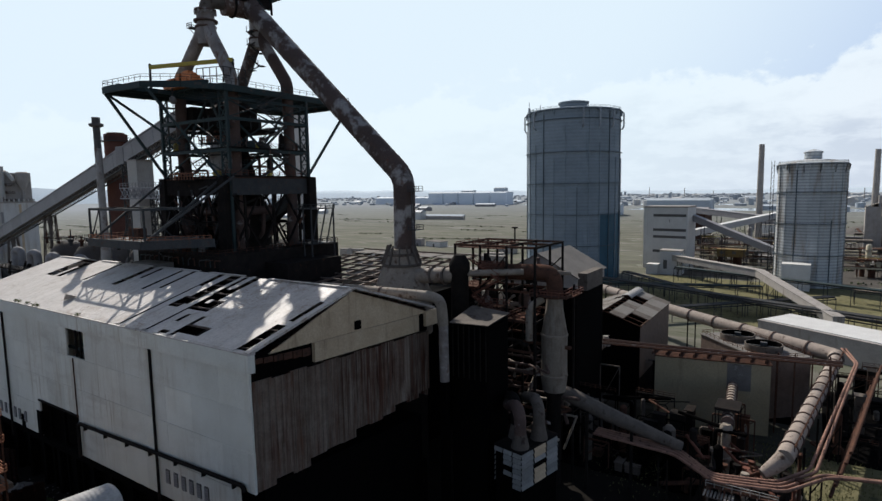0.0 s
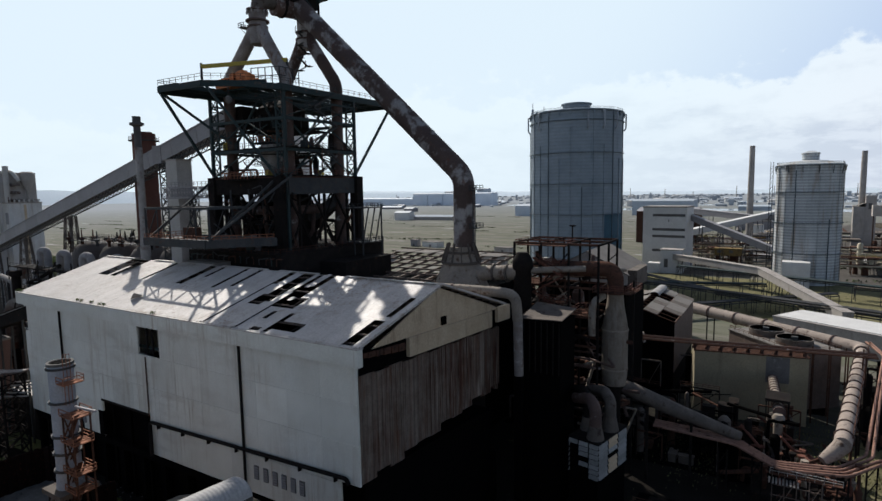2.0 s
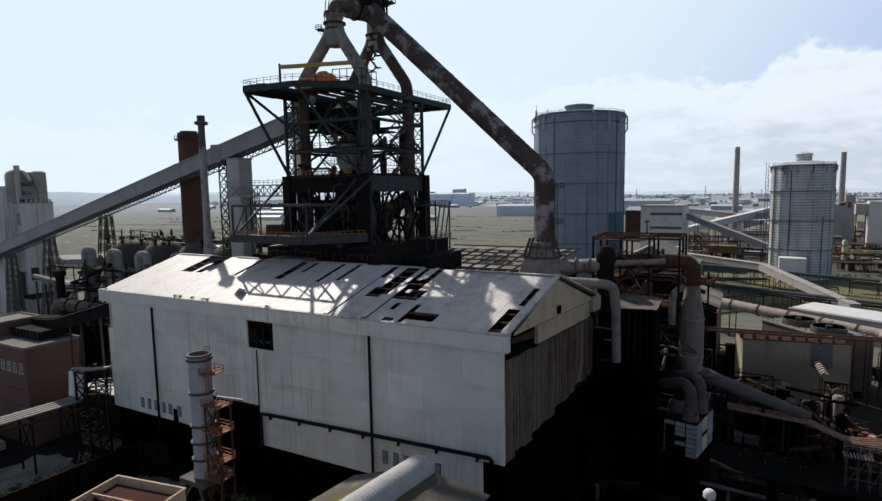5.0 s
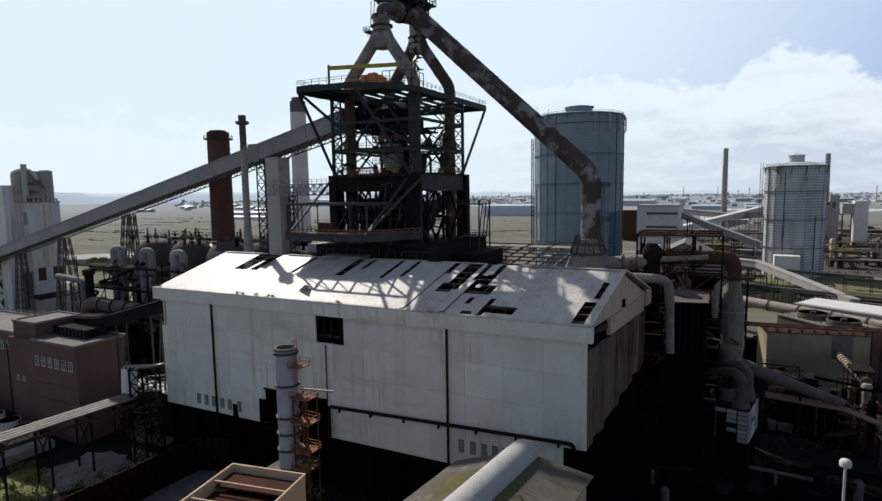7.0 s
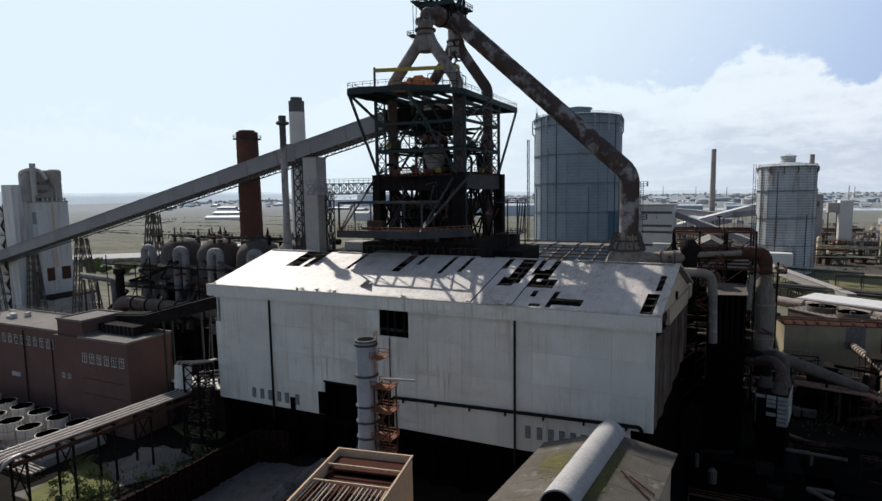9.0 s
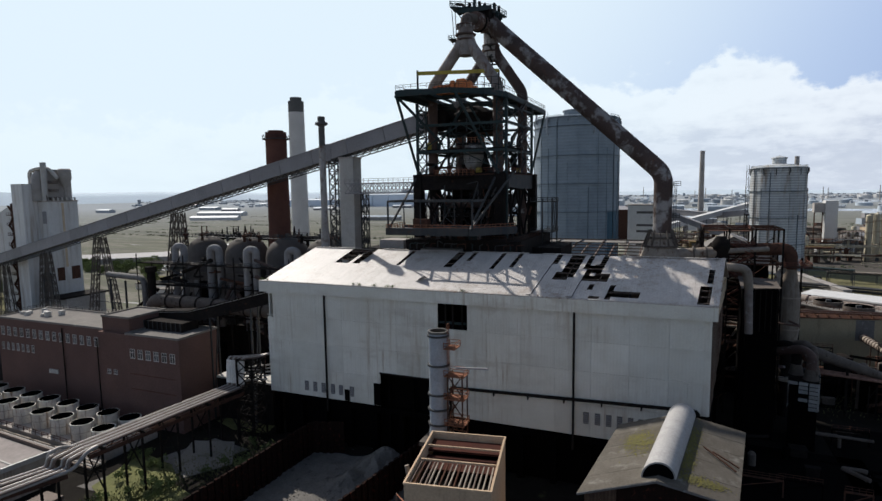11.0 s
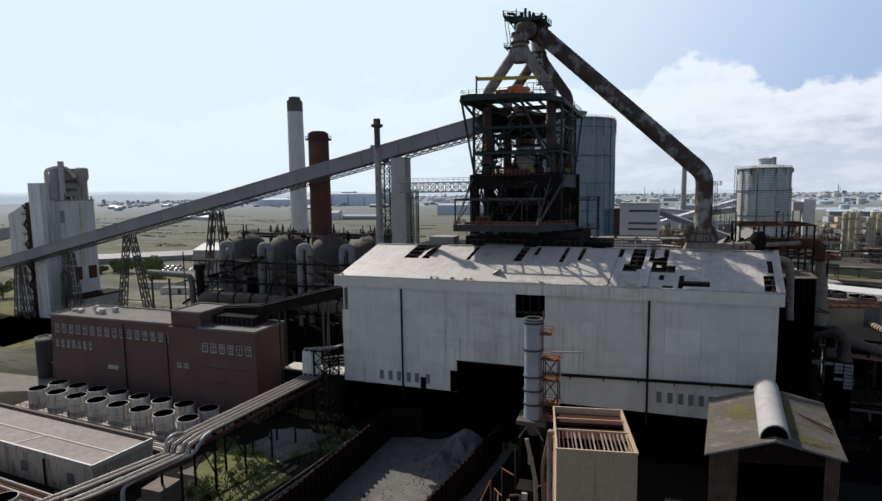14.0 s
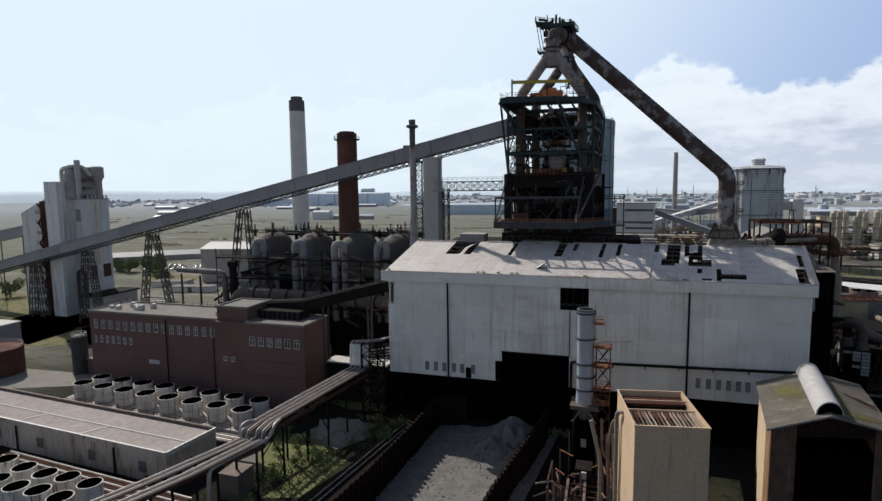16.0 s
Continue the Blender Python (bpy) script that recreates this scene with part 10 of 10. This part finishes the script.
# ---- vegetation ----
def leafy(name, x, y, r, h, label, seed, n=420, trunk=True, z0=0.0):
    q = random.Random(seed)
    t = thing(name, (x, y, z0), label, "tree" if trunk else "bush", "bushes and trees")
    if trunk:
        part("trunk", Mesh().tube([(x, y, z0), (x + 0.1, y, z0 + h * 0.5), (x - 0.1, y + 0.1, z0 + h * 0.8)], 0.2, 7, radii=[r * 0.07, r * 0.05, 0.05]), M_BARK, t)
        for k in range(5):
            a = q.uniform(0, 6.28)
            part("limb", Mesh().tube([(x, y, z0 + h * 0.35 + k * 0.3), (x + r * 0.6 * math.cos(a), y + r * 0.6 * math.sin(a), z0 + h * 0.75)], 0.1, 5, radii=[r * 0.04, 0.03]), M_BARK, t)
    else:
        part("stem", Mesh().tube([(x, y, z0), (x, y, z0 + h * 0.5)], 0.06, 5), M_BARK, t)
    m = Mesh()
    blobs = [(x + q.gauss(0, r * 0.4), y + q.gauss(0, r * 0.4), z0 + h * q.uniform(0.35, 0.9), r * q.uniform(0.3, 0.55)) for _ in range(9)]
    for k in range(n):
        bx, by, bz, br = q.choice(blobs)
        d = Vector((q.gauss(0, 1), q.gauss(0, 1), q.gauss(0, 0.8))).normalized() * br * q.uniform(0.6, 1.05)
        c = Vector((bx, by, max(z0 + 0.2, bz))) + d
        s = q.uniform(0.04, 0.085) * r + 0.08
        u = Vector((q.gauss(0, 1), q.gauss(0, 1), q.gauss(0, 1))).normalized()
        w = u.orthogonal().normalized()
        m.add([c + u * s, c + w * s * 0.7, c - u * s, c - w * s * 0.7], [(0, 1, 2, 3)])
    part("crown", m, M_LEAF, t, smooth=False)
    return t


seed = 100
q = random.Random(77)
for x, y, r, h in ((-422, 232, 7, 11), (-414, 226, 5, 8), (-404, 219, 3.6, 4.5), (-470, 244, 6, 8), (-458, 238, 5, 7), (-440, 142, 6, 9), (-446, 251, 9, 12), (-432, 246, 7, 9), (-392, 206, 6, 7), (-398, 214, 5, 6), (-384, 202, 4, 4.5), (-452, 238, 7, 9), (-460, 262, 6, 8), (-424, 232, 5, 6), (-486, 196, 8, 10), (-498, 204, 9, 11), (-478, 186, 6, 7), (-500, 244, 6, 6), (-512, 250, 7, 7), (-524, 256, 6, 6), (-470, 232, 5, 5), (-488, 238, 6, 6)):
    leafy("tree", x, y, r, h, "leafy green tree beside the car park", seed, 1100)
    seed += 1
for k in range(18):
    x, y = q.choice(((-166, 8), (-164, 12), (-170, 2), (-162, 20), (-158, 30), (-160, 36), (-174, -6)))
    x, y = x + q.gauss(0, 3.0), y + q.gauss(0, 3.5)
    leafy("bush", x, y, q.uniform(0.9, 2.0), q.uniform(1.2, 2.6), "scrubby green bush on rough ground", seed, 260, False)
    seed += 1
for x, y, r, h in ((-180.4, 21.0, 1.5, 2.6), (-179.0, 22.8, 1.2, 2.0), (-174.6, 19.4, 1.3, 1.9), (-172.8, 20.8, 1.6, 2.1), (-171.6, 15.0, 1.2, 2.4), (-175.8, 12.6, 1.3, 2.2), (-177.4, 15.8, 1.0, 1.5), (-168.8, 9.4, 1.0, 1.7)):
    leafy("bush", x, y, r, h, "scrubby green bush beside the pile wall", seed, 300, False)
    seed += 1
for k in range(4):
    leafy("bush", -120 + k * 2.2, 39.5 + q.uniform(-1, 0.5), 1.1, 1.8, "scrubby green bush under the dock", seed, 220, False, 0.0)
    seed += 1
for x in (-161.2, -159.6, -135.5, -134.0, -130.4, -127.0, -125.6, -109.5):
    leafy("roof_weed", x, Y0 - 0.35, 0.6, 0.5, "tuft of green weeds in the roof gutter", seed, 45, False, ZE + 0.3)
    seed += 1
m = Mesh()
for cx, cy, sx, sy, n in ((-166, 10, 6, 12, 2600), (-160, 28, 5, 8, 900), (3, 126, 14, 16, 2200), (-16, 205, 14, 6, 500), (-172, -4, 5, 6, 700), (-28, 118, 10, 12, 600)):
    for k in range(n):
        x, y = q.gauss(cx, sx * 0.6), q.gauss(cy, sy * 0.6)
        a, hh_ = q.uniform(0, 3.14), q.uniform(0.25, 0.7)
        dx, dy = 0.12 * math.cos(a), 0.12 * math.sin(a)
        lx, ly = q.uniform(-0.2, 0.2), q.uniform(-0.2, 0.2)
        m.add([(x - dx, y - dy, 0.0), (x + dx, y + dy, 0.0), (x + lx, y + ly, hh_)], [(0, 1, 2)])
tagged(part("rough_grass", m, M_WEED, None, smooth=False), "patches of rough green grass between the plant", "grass", kind="stuff")
m = Mesh()
for k in range(90):
    x0_, y0_ = q.uniform(-1300, 500), 400 + 700 * q.random() ** 1.3
    dx, dy = q.uniform(1.5, 5.0) * q.choice((-1, 1)), q.uniform(-0.8, 0.8)
    for j in range(q.randint(8, 40)):
        s = q.uniform(0.5, 1.7)
        x, y = x0_ + dx * j + q.gauss(0, 2.5), y0_ + dy * j + q.gauss(0, 2.5)
        for i in range(5):
            c = Vector((x + q.gauss(0, s), y + q.gauss(0, s), s * q.uniform(0.2, 0.9)))
            u = Vector((q.gauss(0, 1), q.gauss(0, 1), q.gauss(0, 1))).normalized() * s * 0.6
            w = u.orthogonal().normalized() * s * 0.5
            m.add([c + u, c + w, c - u, c - w], [(0, 1, 2, 3)])
tagged(part("distant_scrub", m, M_SCRUB, None, smooth=False), "scattered low scrub over the far plain", "scrub", kind="stuff")


# ---- cars ----
def car(x, y, turn):
    t = thing("parked_car", (x, y, 0), "small parked car on the works car park", "car", "parked cars")
    t.rotation_euler = (0, 0, radians(turn))
    base = Vector((x, y, 0))

    def lp(m):
        m.v = [(a + base.x, b + base.y, c) for a, b, c in m.v]
        return m

    body = Mesh()
    prof = [(-2.1, 0.35), (2.1, 0.35), (2.15, 0.75), (1.2, 0.9), (-1.9, 0.95), (-2.15, 0.8)]
    body.add([(a, s * 0.85, b) for s in (-1, 1) for a, b in prof], [tuple(range(6)), tuple(range(11, 5, -1))] + [(k, 6 + k, 6 + (k + 1) % 6, (k + 1) % 6) for k in range(6)])
    part("body", lp(body), M_CAR, t)
    cab = Mesh()
    cp = [(-1.7, 0.92), (1.0, 0.9), (0.4, 1.45), (-1.3, 1.45)]
    cab.add([(a, s * 0.72, b) for s in (-1, 1) for a, b in cp], [tuple(range(4)), tuple(range(7, 3, -1))] + [(k, 4 + k, 4 + (k + 1) % 4, (k + 1) % 4) for k in range(4)])
    part("cabin", lp(cab), M_DARKCAP, t)
    for a in (-1.3, 1.3):
        for s in (-0.8, 0.8):
            part("wheel", lp(Mesh().tube([(a, s - 0.1, 0.32), (a, s + 0.1, 0.32)], 0.32, 10)), M_VOID, t)
    return t


c0 = car(-452, 254, 100)
for k in range(34):
    row, i = divmod(k, 12)
    if k == 0 or q.random() < 0.15:
        continue
    p = Vector((-452 + i * 4.4 - row * 3, 254 + i * 0.8 + row * 10.5, 0))
    o = copy_thing(c0, pose(p.x, p.y, 0, 0, 0, 100 + q.uniform(-4, 4)))
for k in range(5):
    copy_thing(c0, pose(-352 - k * 6, 66 + k * 3 + q.uniform(-2, 2), 0, 0, 0, 30 + q.uniform(-30, 30)))

# red tank, dark silo and grey shed beside the office
rt = storage_tank(-300, 38, 7.5, 8.5, M_BRICKRED, "rust-red storage tank with a pale roof", "")
part("railing", Mesh().rail([(-300 + 7.3 * math.cos(2 * math.pi * k / 20), 38 + 7.3 * math.sin(2 * math.pi * k / 20), 8.8) for k in range(21)], 1.1, 2.4, 0.1), M_PALE, rt, smooth=False)
sl = thing("dark_silo", (-273, 46, 0), "dark grey upright silo with a top rail", "silo")
part("shell", Mesh().lathe((-273, 46, 0), [(2.4, 0), (2.4, 12.5), (1.8, 13), (0.2, 13.3)], 20), M_STEEL, sl)
part("railing", Mesh().rail([(-273 + 2.3 * math.cos(2 * math.pi * k / 10), 46 + 2.3 * math.sin(2 * math.pi * k / 10), 12.6) for k in range(11)], 1.1, 1.2, 0.1), M_PALE, sl, smooth=False)
gs = thing("grey_store", (-322, 62, 0), "plain grey store with a flat roof", "building")
part("wall", Mesh().box(-345, -316, 40, 58, 0, 12), M_CONV, gs, smooth=False)
part("roof", Mesh().box(-345.3, -315.7, 39.7, 58.3, 12, 12.4), M_PALE, gs, smooth=False)
bs = thing("brick_store", (-262, 44, 0), "low red brick store beside the silo", "building")
part("wall", Mesh().box(-270, -264.4, 46, 53, 0, 5), M_BRICK, bs, smooth=False)
part("roof", Mesh().box(-270.2, -264.2, 45.8, 53.2, 5, 5.3), M_FELT, bs, smooth=False)
lamp = thing("yard_lamp", (-33.6, 16.6, 0), "pale yard lamp on a tall thin post", "lamp post")
part("post", Mesh().tube([(-33.6, 16.6, 0), (-33.6, 16.6, 34.2)], 0.12, 8), M_PALE, lamp)
part("head", Mesh().lathe((-33.6, 16.6, 34.1), [(0.14, 0), (0.48, 0.2), (0.5, 0.55), (0.35, 0.8), (0.12, 0.9)], 14), M_PALE, lamp)


# ---- dark clutter between the casting house and the gas mains ----
def clutter(cx, cy, sx, sy, n, seed_, label, hi=9.0):
    z_ = random.Random(seed_)
    t = thing("plant_clutter", (cx, cy, 0), label, "plant clutter")
    # near-black sheet puts the deep shade of the yard into the ground colour
    part("slab", Mesh().box(cx - sx / 2, cx + sx / 2, cy - sy / 2, cy + sy / 2, 0, 0.12), M_VOID, t, smooth=False)
    for k in range(n):
        x, y = cx + z_.uniform(-0.5, 0.5) * sx, cy + z_.uniform(-0.5, 0.5) * sy
        mt = z_.choice((M_BLACK, M_VOID, M_RUSTY, M_BLACK, M_DULL))
        kind = z_.random()
        if kind < 0.25:
            h = z_.uniform(1.5, hi)
            w_, d_ = z_.uniform(1, 4), z_.uniform(1, 4)
            part("machine_box", Mesh().box(x, x + w_, y, y + d_, 0.12, h).box(x - 0.15, x + w_ + 0.15, y - 0.15, y + d_ + 0.15, h, h + 0.2), mt, t, smooth=False)
        elif kind < 0.45:
            r, h = z_.uniform(0.4, 1.4), z_.uniform(2, hi)
            part("vessel", Mesh().lathe((x, y, 0.12), [(r, 0), (r, h), (r * 0.5, h + r * 0.6), (0.15, h + r * 0.7)], 12), mt, t)
        elif kind < 0.75:
            h = z_.uniform(0.8, hi)
            pts = [(x, y, 0.12), (x, y, h), (x + z_.uniform(-9, 9), y, h), (x + z_.uniform(-9, 9), y + z_.uniform(-9, 9), h)]
            part("pipe_run", Mesh().tube(bend(pts, 0.8, 3), z_.uniform(0.12, 0.5), 8), mt, t)
        else:
            h = z_.uniform(3, hi)
            l_ = z_.uniform(3, 9)
            for a in (0, l_):
                beam_part(t, "post", (x + a, y, 0.12), (x + a, y, h), 0.25, material=mt)
            beam_part(t, "cross_beam", (x, y, h), (x + l_, y, h), 0.25, 0.35, mt)
            beam_part(t, "brace", (x, y, h * 0.3), (x + l_, y, h), 0.16, material=mt)
            if z_.random() < 0.4:
                part("railing", Mesh().rail([(x, y, h), (x + l_, y, h)], 1.1, 1.2, 0.09), M_RUSTY, t, smooth=False)


clutter(-30, 122, 40, 26, 70, 41, "dark tangle of pipes and machinery on a near-black shade slab", 12)
clutter(-44, 62, 28, 30, 12, 42, "yard on a near-black shade slab with scattered black plant", 3.5)
clutter(-22, 78, 26, 34, 14, 43, "yard on a near-black shade slab with scattered black plant", 4)
clutter(-58, 125, 30, 24, 50, 44, "dark tangle of pipes, frames and vessels", 18)
clutter(18, 165, 26, 50, 44, 45, "rusty pipework and frames beside the gas main", 10)
clutter(-24, 172, 46, 30, 50, 46, "rusty pipework and frames behind the plate tank", 11)
clutter(-80, 140, 34, 34, 40, 47, "dark tangle of pipes, frames and vessels", 22)
clutter(-78, 172, 30, 30, 34, 48, "rusty pipework and frames behind the gas plant", 14)
clutter(-210, 62, 60, 10, 40, 49, "dark pipework below the fat main", 14)
clutter(-290, 92, 50, 36, 46, 50, "rusty frames and low plant around the trestle", 9)
clutter(-172, 60, 14, 22, 26, 51, "black plant between office and casting house", 16)
